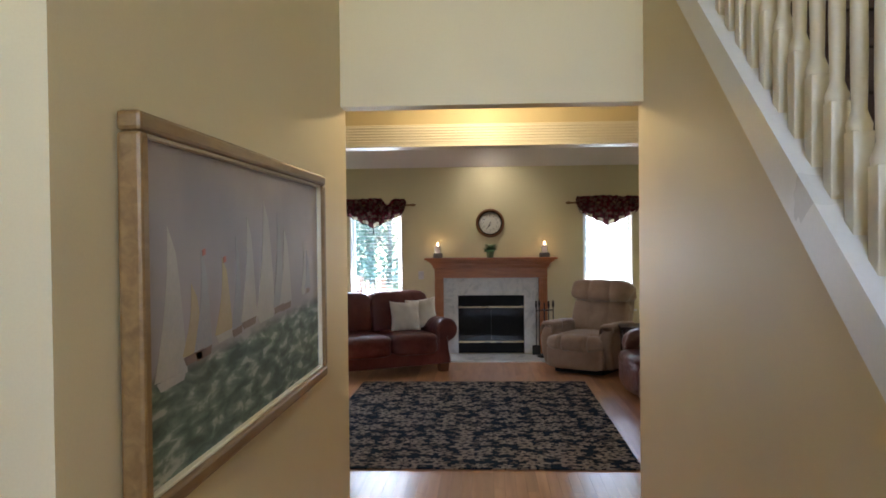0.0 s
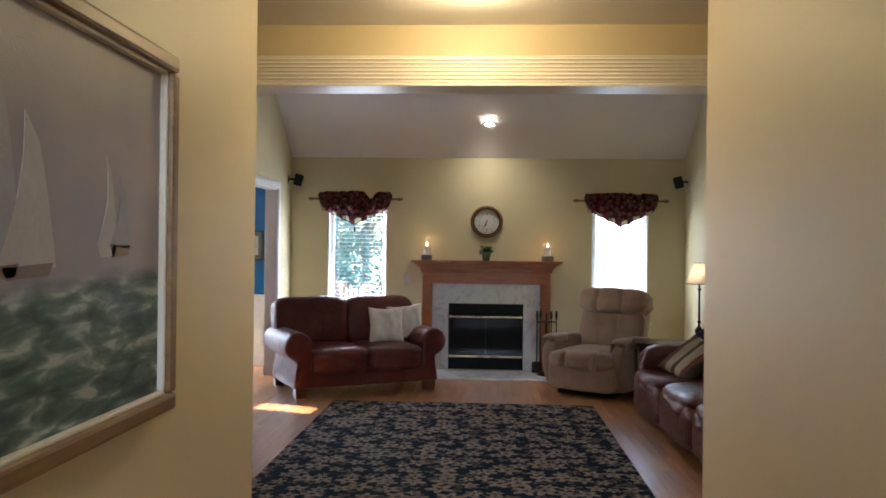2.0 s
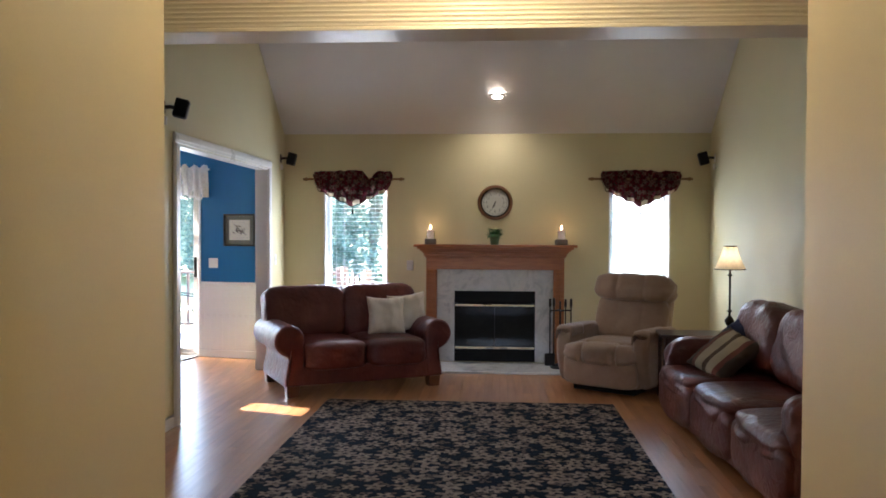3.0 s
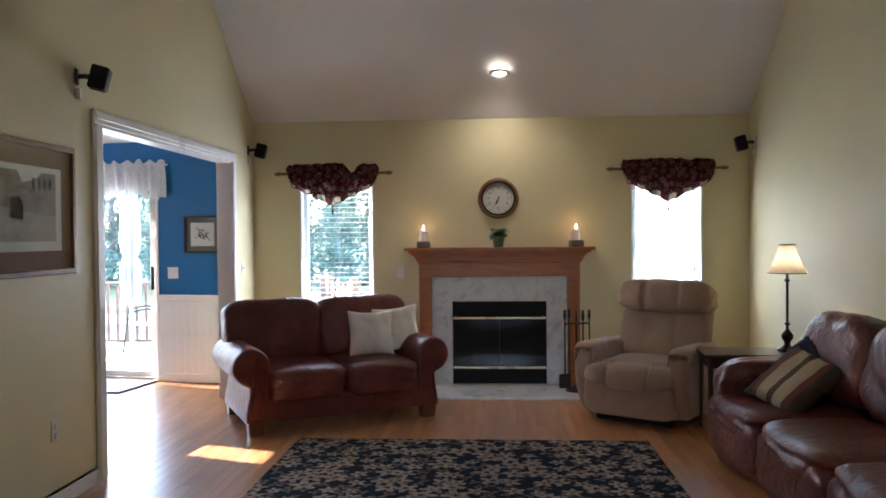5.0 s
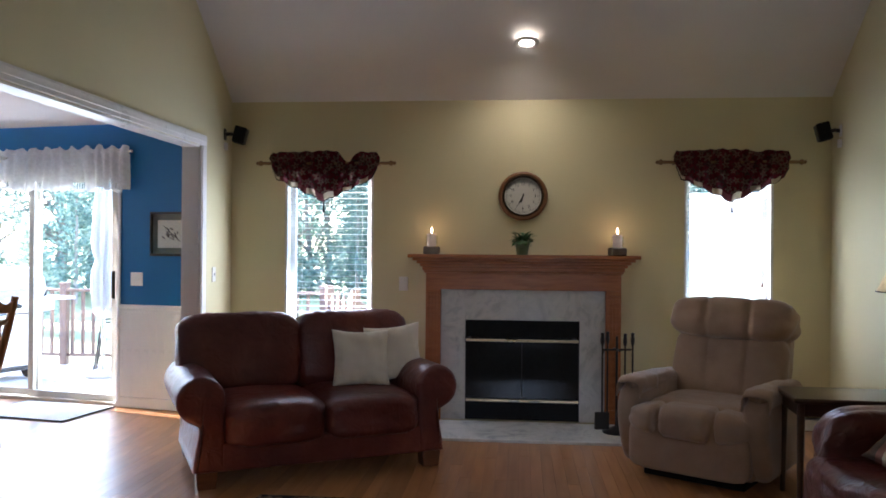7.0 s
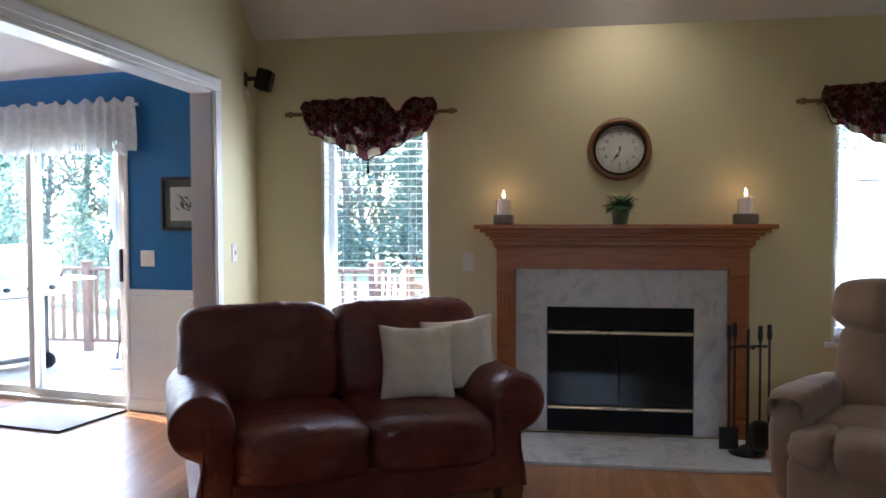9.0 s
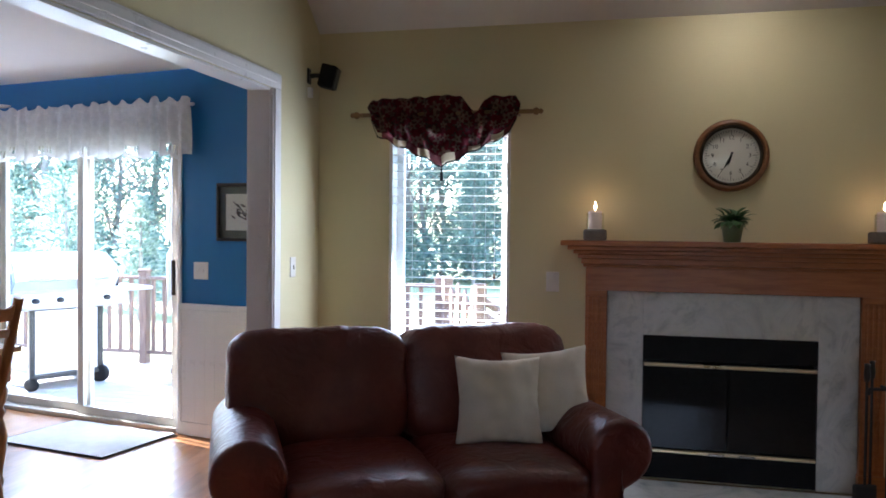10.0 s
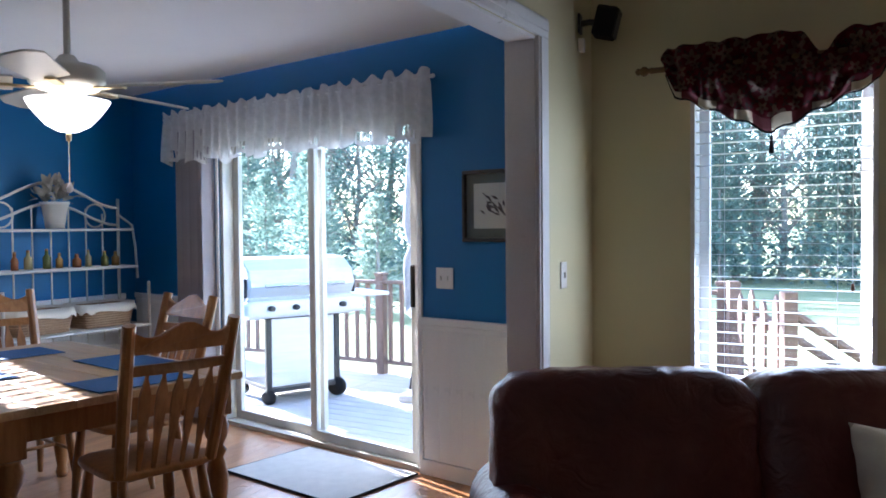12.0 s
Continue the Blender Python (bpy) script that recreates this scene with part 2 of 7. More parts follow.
def floral(name, ground, petal, leafc, scale, rough=0.95, turn=0.0):
    m, t, b = base_material(name, rough)
    v = coords(t, rotation=(turn, 0, 0))
    mask1 = flower_mask(t, v, scale, 5, 0.36, 0.14, 0.0)
    mask2 = flower_mask(t, v, scale * 1.5, 3, 0.27, 0.14, 2.3)
    slow = node(t, "ShaderNodeTexNoise", Scale=scale * 2.5, Detail=5.0)
    t.links.new(v, slow.inputs["Vector"])
    fine = node(t, "ShaderNodeTexNoise", Scale=420.0, Detail=2.0)
    t.links.new(v, fine.inputs["Vector"])
    g = ramp(t, slow.outputs[0], [(0.3, tuple(0.6 * k for k in ground)), (0.7, tuple(1.3 * k for k in ground))])
    mixes = []
    for mask, colour, src in ((mask2, leafc, None), (mask1, petal, None)):
        cr = ramp(t, slow.outputs[0], [(0.3, tuple(0.55 * k for k in colour)), (0.65, colour)])
        mx = t.nodes.new("ShaderNodeMix")
        mx.data_type = "RGBA"
        t.links.new(mask, mx.inputs[0])
        t.links.new(g, mx.inputs[6])
        t.links.new(cr, mx.inputs[7])
        g = mx.outputs[2]
    t.links.new(g, b.inputs["Base Color"])
    b.inputs["Specular IOR Level"].default_value = 0.12
    bump(t, b, fine.outputs[0], 0.5, 0.004)
    return m


M_RUG = floral("navy_floral_wool", (0.003, 0.010, 0.022), (0.33, 0.26, 0.205), (0.15, 0.115, 0.095), 6.6)
M_VALANCE = floral("burgundy_floral_cloth", (0.085, 0.007, 0.013), (0.155, 0.10, 0.075), (0.045, 0.03, 0.026), 15.0, turn=math.pi / 2)
M_CHECK = mottled("burgundy_check_trim", (0.10, 0.012, 0.016), (0.15, 0.02, 0.024), 0.9, scale=10)
M_CREAMTRIM = mottled("cream_check_trim", (0.52, 0.45, 0.30), (0.62, 0.54, 0.38), 0.9, scale=10)


def striped():
    m, t, b = base_material("striped_weave", 0.95)
    v = coords(t)
    sep = t.nodes.new("ShaderNodeSeparateXYZ")
    t.links.new(v, sep.inputs[0])
    mr = node(t, "ShaderNodeMapRange")
    mr.inputs["From Min"].default_value, mr.inputs["From Max"].default_value = -0.22, 0.22
    t.links.new(sep.outputs[0], mr.inputs[0])
    c = ramp(t, mr.outputs[0], [(0.0, (0.06, 0.04, 0.03)), (0.16, (0.16, 0.07, 0.05)), (0.24, (0.40, 0.33, 0.23)), (0.44, (0.09, 0.06, 0.04)), (0.54, (0.42, 0.35, 0.25)), (0.74, (0.17, 0.06, 0.05)), (0.84, (0.07, 0.05, 0.04))])
    for n in t.nodes:
        if n.type == "VALTORGB":
            n.color_ramp.interpolation = "CONSTANT"
    t.links.new(c, b.inputs["Base Color"])
    fine = node(t, "ShaderNodeTexNoise", Scale=300.0)
    t.links.new(v, fine.inputs["Vector"])
    bump(t, b, fine.outputs[0], 0.5, 0.004)
    return m


M_STRIPE = striped()
# Geometry helpers
def part(name, bm, material, parent=None, label="", smooth=False):
    me = bpy.data.meshes.new(name)
    bm.to_mesh(me)
    bm.free()
    for mm in (material if isinstance(material, (list, tuple)) else [material]):
        me.materials.append(mm)
    if smooth:
        for p in me.polygons:
            p.use_smooth = True
    ob = new(name, me)
    if parent is not None:
        ob.parent = parent
    if label:
        ob["label"] = label
    return ob


def thing(name, m, label, category, group="", kind=""):
    ob = new(name)
    ob.empty_display_size = 0.1
    ob.matrix_world = m
    return tagged(ob, label, category, group, kind)


def add_box(bm, x0, x1, y0, y1, z0, z1, bev=0.0, seg=2, m=None):
    ret = bmesh.ops.create_cube(bm, size=1.0)
    vs = ret["verts"]
    for v in vs:
        v.co = Vector((x0 + (v.co.x + 0.5) * (x1 - x0), y0 + (v.co.y + 0.5) * (y1 - y0), z0 + (v.co.z + 0.5) * (z1 - z0)))
    if m is not None:
        bmesh.ops.transform(bm, matrix=m, verts=vs)
    if bev:
        edges = list({e for v in vs for e in v.link_edges})
        bmesh.ops.bevel(bm, geom=edges, offset=bev, segments=seg, affect="EDGES", profile=0.5)
    return bm


def box(x0, x1, y0, y1, z0, z1, bev=0.0, seg=2):
    return add_box(bmesh.new(), x0, x1, y0, y1, z0, z1, bev, seg)


def add_lathe(bm, profile, n=24, m=None, close=True):
    """Turned shape round z from (radius, height) pairs."""
    rings = []
    for r, z in profile:
        rings.append([bm.verts.new((r * math.cos(2 * math.pi * i / n), r * math.sin(2 * math.pi * i / n), z)) for i in range(n)])
    for a, b in zip(rings, rings[1:]):
        for i in range(n):
            bm.faces.new((a[i], a[(i + 1) % n], b[(i + 1) % n], b[i]))
    if close:
        bm.faces.new(list(reversed(rings[0])))
        bm.faces.new(rings[-1])
    if m is not None:
        bmesh.ops.transform(bm, matrix=m, verts=[v for r in rings for v in r])
    return bm


def lathe(profile, n=24, close=True):
    return add_lathe(bmesh.new(), profile, n, None, close)


def add_tube(bm, points, radius, n=10, caps=True):
    """A round bar along a line of points; radius: a number or one for each point."""
    pts = [Vector(p) for p in points]
    rad = radius if isinstance(radius, (list, tuple)) else [radius] * len(pts)
    rings, side = [], None
    for i, p in enumerate(pts):
        d = (pts[min(i + 1, len(pts) - 1)] - pts[max(i - 1, 0)]).normalized()
        if side is None:
            side = d.cross(Vector((0, 0, 1)) if abs(d.z) < 0.9 else Vector((1, 0, 0))).normalized()
        side = (side - d * side.dot(d)).normalized()
        up = d.cross(side)
        rings.append([bm.verts.new(p + rad[i] * (math.cos(2 * math.pi * k / n) * side + math.sin(2 * math.pi * k / n) * up)) for k in range(n)])
    for a, b in zip(rings, rings[1:]):
        for k in range(n):
            bm.faces.new((a[k], a[(k + 1) % n], b[(k + 1) % n], b[k]))
    if caps:
        bm.faces.new(list(reversed(rings[0])))
        bm.faces.new(rings[-1])
    return bm


def tube(points, radius, n=10):
    return add_tube(bmesh.new(), points, radius, n)


def add_prism(bm, outline, y0, y1, bev=0.0, m=None):
    """An outline of (x, z) pairs drawn out from y0 to y1."""
    a = [bm.verts.new((x, y0, z)) for x, z in outline]
    b = [bm.verts.new((x, y1, z)) for x, z in outline]
    n = len(a)
    faces = [bm.faces.new(a), bm.faces.new(list(reversed(b)))]
    for i in range(n):
        faces.append(bm.faces.new((a[(i + 1) % n], a[i], b[i], b[(i + 1) % n])))
    bmesh.ops.recalc_face_normals(bm, faces=faces)
    if bev:
        bmesh.ops.bevel(bm, geom=list({e for f in faces[:2] for e in f.edges}), offset=bev, segments=2, affect="EDGES")
    if m is not None:
        bmesh.ops.transform(bm, matrix=m, verts=a + b)
    return bm


def prism(outline, y0, y1, bev=0.0):
    return add_prism(bmesh.new(), outline, y0, y1, bev)


def wall_with_holes(name, u0, u1, z0, z1, thick, holes, material, m):
    """A wall along its own x from u0 to u1, its face at y=0 and its back at y=thick, with openings (u0, u1, z0, z1)."""
    us = sorted({u0, u1, *[h for o in holes for h in o[:2]]})
    zs = sorted({z0, z1, *[h for o in holes for h in o[2:]]})
    bm = bmesh.new()
    solid = lambda i, j: 0 <= i < len(us) - 1 and 0 <= j < len(zs) - 1 and not any(
        o[0] <= (us[i] + us[i + 1]) / 2 <= o[1] and o[2] <= (zs[j] + zs[j + 1]) / 2 <= o[3] for o in holes)
    at = {}
    def v(i, j, k):
        if (i, j, k) not in at:
            at[i, j, k] = bm.verts.new((us[i], thick * k, zs[j]))
        return at[i, j, k]
    for i in range(len(us) - 1):
        for j in range(len(zs) - 1):
            if not solid(i, j):
                continue
            for k in (0, 1):
                bm.faces.new((v(i, j, k), v(i + 1, j, k), v(i + 1, j + 1, k), v(i, j + 1, k)))
            for di, dj, a, b in ((-1, 0, (i, j), (i, j + 1)), (1, 0, (i + 1, j), (i + 1, j + 1)), (0, -1, (i, j), (i + 1, j)), (0, 1, (i, j + 1), (i + 1, j + 1))):
                if not solid(i + di, j + dj):
                    bm.faces.new((v(*a, 0), v(*b, 0), v(*b, 1), v(*a, 1)))
    bmesh.ops.recalc_face_normals(bm, faces=bm.faces)
    bmesh.ops.transform(bm, matrix=m, verts=bm.verts)
    return tagged(part(name, bm, material), kind="structure")


# The plan
XW, XE, YB = -2.412, 2.385, 10.445          # living room: west, east and back wall
HW, HE = -0.694, 0.651                      # hall walls
Y1, Y2, Y3, Y4 = 2.96, 3.08, 4.13, 4.27     # hall header, cross passage, beam
KX, KY, KTILT = -2.526, 10.436, math.degrees(math.atan(0.17))
CEIL = 2.44
KM = pose(KX, KY, 0, 0, 0, 180 - KTILT)     # kitchen back wall: its x runs west along the wall
SLOPE, VAULT = 0.8, 2.59

part_holes_back = [(-1.955, -1.213, 0.62, 2.06), (1.271, 1.953, 0.62, 2.06), (-0.452, 0.453, 0.03, 0.82)]
wall_with_holes("wall_north", XW - 0.115, XE + 0.15, 0, 2.9, 0.16, part_holes_back, M_WALL, pose(0, YB, 0))
wall_with_holes("wall_east", 0, 7.6, 0, 5.6, 0.15, [], M_WALL, pose(XE, YB + 0.16, 0, 0, 0, -90))
wall_with_holes("wall_west", -6.4, 0, 0, 5.6, 0.114, [(-3.08, -0.68, -0.01, 2.145)], M_WALL, pose(XW, YB, 0, 0, 0, 90))
wall_with_holes("wall_south", XW, XE, 0, 5.6, Y4 - Y3, [(-1.25, 1.2, -0.01, 2.187)], M_HALL, pose(0, Y3, 0))
# cross passage and hall
wall_with_holes("wall_passage", XW, XE, 0, 2.6, 0.12, [(HW, HE, -0.01, 2.228)], M_HALL, pose(0, Y1, 0))
wall_with_holes("wall_passage_west", 0, 1.4, 0, 2.6, 0.12, [], M_HALL, pose(XW - 0.0, Y1 - 0.1, 0, 0, 0, 90))
wall_with_holes("wall_passage_east", 0, 1.4, 0, 2.6, 0.12, [], M_HALL, pose(XE, Y4, 0, 0, 0, -90))
# Hall and stair foyer
wall_with_holes("wall_hall_west", 0.55, Y1, 0, 5.2, 0.12, [], M_HALL, pose(HW, 0, 0, 0, 0, 90))
wall_with_holes("wall_foyer_west", -4.7, 0.55, 0, 5.2, 0.12, [], M_HALL, pose(-1.75, 0, 0, 0, 0, 90))
wall_with_holes("wall_foyer_return", -1.87, HW - 0.12, 0, 5.2, 0.12, [], M_HALL, pose(0, 0.55, 0))
wall_with_holes("wall_hall_header", -0.8, 1.8, 2.6, 5.2, 0.12, [], M_HALL, pose(0, Y1, 0))
# the high opening is unseen, added to hold the hall's fill lamp
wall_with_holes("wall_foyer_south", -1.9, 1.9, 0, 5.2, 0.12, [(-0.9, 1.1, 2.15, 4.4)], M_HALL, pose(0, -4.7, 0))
# unseen stub, added to keep the fill lamp off the foyer return
wall_with_holes("foyer_light_baffle", -1.75, 1.6, 0, 5.2, 0.12, [(-0.62, 1.6, -0.01, 5.21)], M_HALL, pose(0, -1.6, 0))
wall_with_holes("wall_stair_east", 0, 7.9, 0, 5.2, 0.12, [], M_HALL, pose(1.72, Y1 + 0.12, 0, 0, 0, -90))
# wall under the stair: its upper edge follows the stringer
RISE = 0.752
stair_z = lambda y: 2.476 + RISE * (y - 2.286)
bm = bmesh.new()
y_low = 2.286 - (2.476 - 0.2) / RISE
add_prism(bm, [(y_low, 0), (Y1, 0), (Y1, stair_z(Y1) - 0.02), (y_low, 0.18)], 0.0, 0.1)
bmesh.ops.transform(bm, matrix=Matrix(((0, 1, 0, HE), (1, 0, 0, 0), (0, 0, 1, 0), (0, 0, 0, 1))), verts=bm.verts)
bmesh.ops.recalc_face_normals(bm, faces=bm.faces)
tagged(part("wall_hall_east", bm, M_HALL), kind="structure")

# Ceilings
def slab(name, outline, z, material, thick=0.05):
    bm = bmesh.new()
    a = [bm.verts.new((x, y, z)) for x, y in outline]
    f = bm.faces.new(a)
    r = bmesh.ops.extrude_face_region(bm, geom=[f])
    for g in r["geom"]:
        if isinstance(g, bmesh.types.BMVert):
            g.co.z += thick
    bmesh.ops.recalc_face_normals(bm, faces=bm.faces)
    return tagged(part(name, bm, material), kind="structure")


KSOUTH, KWEST = 4.2, -6.45
kitchen_wall_y = lambda x: KY + 0.17 * (KX - x)
slab("ceiling_passage", [(XW, Y2), (XE, Y2), (XE, Y3), (XW, Y3)], CEIL, M_CEIL)
slab("ceiling_kitchen", [(KWEST - 0.1, KSOUTH - 0.1), (XW - 0.114, KSOUTH - 0.1), (XW - 0.114, kitchen_wall_y(XW)), (KWEST - 0.1, kitchen_wall_y(KWEST))], CEIL, M_CEIL)
slab("ceiling_foyer", [(-1.9, -4.7), (1.9, -4.7), (1.9, Y2), (-1.9, Y2)], 5.2, M_CEIL)
YR = (YB + Y4) / 2
ridge = VAULT + SLOPE * (YB - YR)
bm = bmesh.new()
add_prism(bm, [(YB + 0.16, VAULT - SLOPE * 0.16), (YR, ridge), (Y4 - 0.1, VAULT - SLOPE * 0.1), (Y4 - 0.1, VAULT + 0.1), (YR, ridge + 0.1), (YB + 0.16, VAULT + 0.1)], XW - 0.1, XE + 0.1)
bmesh.ops.transform(bm, matrix=Matrix(((0, 1, 0, 0), (1, 0, 0, 0), (0, 0, 1, 0), (0, 0, 0, 1))), verts=bm.verts)
bmesh.ops.recalc_face_normals(bm, faces=bm.faces)
tagged(part("ceiling_vault", bm, M_CEIL), kind="structure")

# Kitchen walls; openings are given along the wall from its east end
SL0, SL1, SLTOP = 0.965, 2.83, 2.06
wall_with_holes("wall_kitchen_north", 0.0, 4.1, 0, 2.6, -0.16, [(SL0, SL1, 0.0, SLTOP)], M_BLUE, KM)
wall_with_holes("wall_kitchen_west", KSOUTH - 0.1, 11.3, 0, 2.6, 0.14, [(9.30, 9.72, 0.95, 2.25)], M_BLUE, pose(KWEST, 0, 0, 0, 0, 90))
wall_with_holes("wall_kitchen_south", KWEST - 0.1, XW - 0.11, 0, 2.6, 0.12, [], M_BLUE, pose(0, KSOUTH - 0.12, 0))
wall_with_holes("wall_kitchen_east", KSOUTH, 7.3, 0, 2.6, 0.01, [], M_BLUE, pose(XW - 0.114, 0, 0, 0, 0, 90))
slab("floor", [(-6.6, KSOUTH - 0.12), (-1.9, KSOUTH - 0.12), (-1.9, -4.8), (2.6, -4.8), (2.6, YB + 0.1), (-2.5, YB + 0.1), (-6.6, kitchen_wall_y(-6.6) + 0.1)], -0.06, M_JOINT, 0.05)
# Trim
def run_box(name, x0, x1, y0, y1, z0, z1, material=None, bev=0.004, kind="structure"):
    return tagged(part(name, box(x0, x1, y0, y1, z0, z1, bev), material or M_WHITE), kind=kind)


def baseboard(x0, x1, y0, y1):
    bm = box(x0, x1, y0, y1, 0.0, 0.085, 0.002)
    g = 0.006
    add_box(bm, x0 + (g if x1 - x0 < 0.05 else 0), x1 - (g if x1 - x0 < 0.05 else 0), y0 + (g if y1 - y0 < 0.05 else 0), y1 - (g if y1 - y0 < 0.05 else 0), 0.085, 0.1, 0.003)
    return tagged(part("baseboard", bm, M_WHITE), kind="structure")


T = 0.014
baseboard(XW + 0.002, XW + T, Y4 + 0.01, 7.26)
baseboard(XW + 0.002, XW + T, 9.87, YB - 0.01)
baseboard(XE - T, XE - 0.002, Y4 + 0.01, YB - 0.01)
baseboard(XW + 0.02, -0.79, YB - T, YB - 0.002)
baseboard(0.81, XE - 0.02, YB - T, YB - 0.002)
baseboard(XW + 0.01, HW - 0.01, Y2 + 0.002, Y2 + T)
baseboard(HE + 0.01, XE - 0.01, Y2 + 0.002, Y2 + T)
baseboard(HW + 0.002, HW + T, 0.56, Y2 - 0.01)
baseboard(HE - T, HE - 0.002, 0.0, Y2 - 0.01)

# cased opening to the kitchen
A0, A1, AT = 7.365, 9.765, 2.145
run_box("casing_jamb", XW - 0.118, XW + 0.004, A0 - 0.001, A0 + 0.014, 0, AT, bev=0.002)
run_box("casing_jamb", XW - 0.118, XW + 0.004, A1 - 0.014, A1 + 0.001, 0, AT, bev=0.002)
run_box("casing_head", XW - 0.118, XW + 0.004, A0 + 0.014, A1 - 0.014, AT - 0.014, AT + 0.001, bev=0.002)
for y0, y1 in ((A0 - 0.10, A0 + 0.004), (A1 - 0.004, A1 + 0.10)):
    bm = box(XW + 0.002, XW + 0.020, y0, y1, 0, AT + 0.002, 0.004)
    add_box(bm, XW + 0.019, XW + 0.027, y0 + 0.012, y1 - 0.03, 0.0, AT, 0.004)
    tagged(part("casing", bm, M_WHITE), kind="structure")
bm = box(XW + 0.002, XW + 0.020, A0 - 0.10, A1 + 0.10, AT + 0.003, AT + 0.085, 0.004)
add_box(bm, XW + 0.019, XW + 0.027, A0 - 0.088, A1 + 0.088, AT + 0.03, AT + 0.073, 0.004)
tagged(part("casing", bm, M_WHITE), kind="structure")
for y0, y1 in ((A0 - 0.10, A0 + 0.004), (A1 - 0.004, A1 + 0.10)):
    run_box("casing", XW - 0.134, XW - 0.116, y0, y1, 0, AT)

# fluted head and jamb casing of the wide opening, with a glossy soffit
B0, B1, BT = -1.25, 1.2, 2.187
head = tagged(part("fluted_casing", box(B0 - 0.12, B1 + 0.12, Y3 - 0.018, Y3 - 0.002, BT, BT + 0.117, 0.003), M_GLOSSWHITE), kind="structure")
for k in range(6):
    part("flute", box(B0 - 0.118, B1 + 0.118, Y3 - 0.026, Y3 - 0.016, BT + 0.012 + k * 0.0165, BT + 0.0225 + k * 0.0165, 0.004), M_GLOSSWHITE, head)
for x0, x1 in ((B0 - 0.12, B0), (B1, B1 + 0.12)):
    side = tagged(part("fluted_casing", box(x0, x1, Y3 - 0.018, Y3 - 0.002, 0, BT - 0.002, 0.003), M_GLOSSWHITE), kind="structure")
    for k in range(6):
        part("flute", box(x0 + 0.012 + k * 0.0165, x0 + 0.0225 + k * 0.0165, Y3 - 0.026, Y3 - 0.016, 0.16, BT - 0.03, 0.004), M_GLOSSWHITE, side)
run_box("soffit", B0 - 0.0, B1, Y3 - 0.02, Y4 + 0.018, BT - 0.014, BT - 0.001, M_GLOSSWHITE, 0.003)
for x0, x1 in ((B0 - 0.001, B0 + 0.013), (B1 - 0.013, B1 + 0.001)):
    run_box("jamb_board", x0, x1, Y3 - 0.02, Y4 + 0.018, 0, BT - 0.015, M_GLOSSWHITE, 0.003)
bm = box(B0 - 0.12, B1 + 0.12, Y4 + 0.002, Y4 + 0.018, BT, BT + 0.117, 0.003)
tagged(part("casing", bm, M_WHITE), kind="structure")
for x0, x1 in ((B0 - 0.12, B0), (B1, B1 + 0.12)):
    run_box("casing", x0, x1, Y4 + 0.002, Y4 + 0.018, 0, BT - 0.002)


# Recessed lamps
def recessed_light(m, label):
    th = thing("recessed_light", m, label, "ceiling light", "recessed lights")
    part("trim_ring", lathe([(0.062, -0.012), (0.082, -0.014), (0.094, -0.006), (0.095, 0.0), (0.06, 0.0)], 32, False), M_WHITE, th, smooth=True)
    part("bulb", lathe([(0.001, -0.016), (0.03, -0.014), (0.052, -0.006), (0.056, 0.004), (0.001, 0.005)], 24), M_BULB, th, "lit reflector bulb", smooth=True)
    return th


recessed_light(pose(-0.06, 3.6, CEIL - 0.002), "lit recessed ceiling light with white ring in the passage")
recessed_light(pose(0.02, 9.99, VAULT + SLOPE * (YB - 9.99) - 0.02, -14), "lit recessed light in the sloped ceiling")


# Windows of the back wall
def slat_mesh(width):
    bm = box(-width / 2, width / 2, -0.024, 0.024, -0.0011, 0.0011)
    for v in bm.verts:
        v.co.z += -0.003 * (abs(v.co.y) / 0.024)
    me = bpy.data.meshes.new("slat")
    bm.to_mesh(me)
    bm.free()
    me.materials.append(M_WHITE)
    return me


def sash_window(name, x0, x1, z0, z1, y):
    th = tagged(new(name), kind="structure", label="tall white window with one clear pane in the yellow wall")
    th.matrix_world = pose((x0 + x1) / 2, y, 0)
    w = (x1 - x0) / 2
    for s in (-1, 1):
        part("window_frame", box(min(s * w, s * (w - 0.02)), max(s * w, s * (w - 0.02)), 0.002, 0.16, z0, z1, 0.002), M_WHITE, th)
        part("stile", box(min(s * (w - 0.02), s * (w - 0.065)), max(s * (w - 0.02), s * (w - 0.065)), 0.10, 0.14, z0 + 0.02, z1 - 0.02, 0.004), M_WHITE, th)
    part("window_head", box(-w + 0.02, w - 0.02, 0.002, 0.16, z1 - 0.02, z1, 0.002), M_WHITE, th)
    part("window_sill", box(-w - 0.04, w + 0.04, -0.035, 0.16, z0 - 0.03, z0, 0.006), M_WHITE, th)
    for z, h in ((z0 + 0.02, 0.06), (z1 - 0.08, 0.06)):
        part("rail", box(-w + 0.065, w - 0.065, 0.102, 0.138, z, z + h, 0.004), M_WHITE, th)
    g = part("pane", box(-w + 0.06, w - 0.06, 0.118, 0.122, z0 + 0.07, z1 - 0.07), M_GLASS, th)
    g.visible_shadow = False
    return th


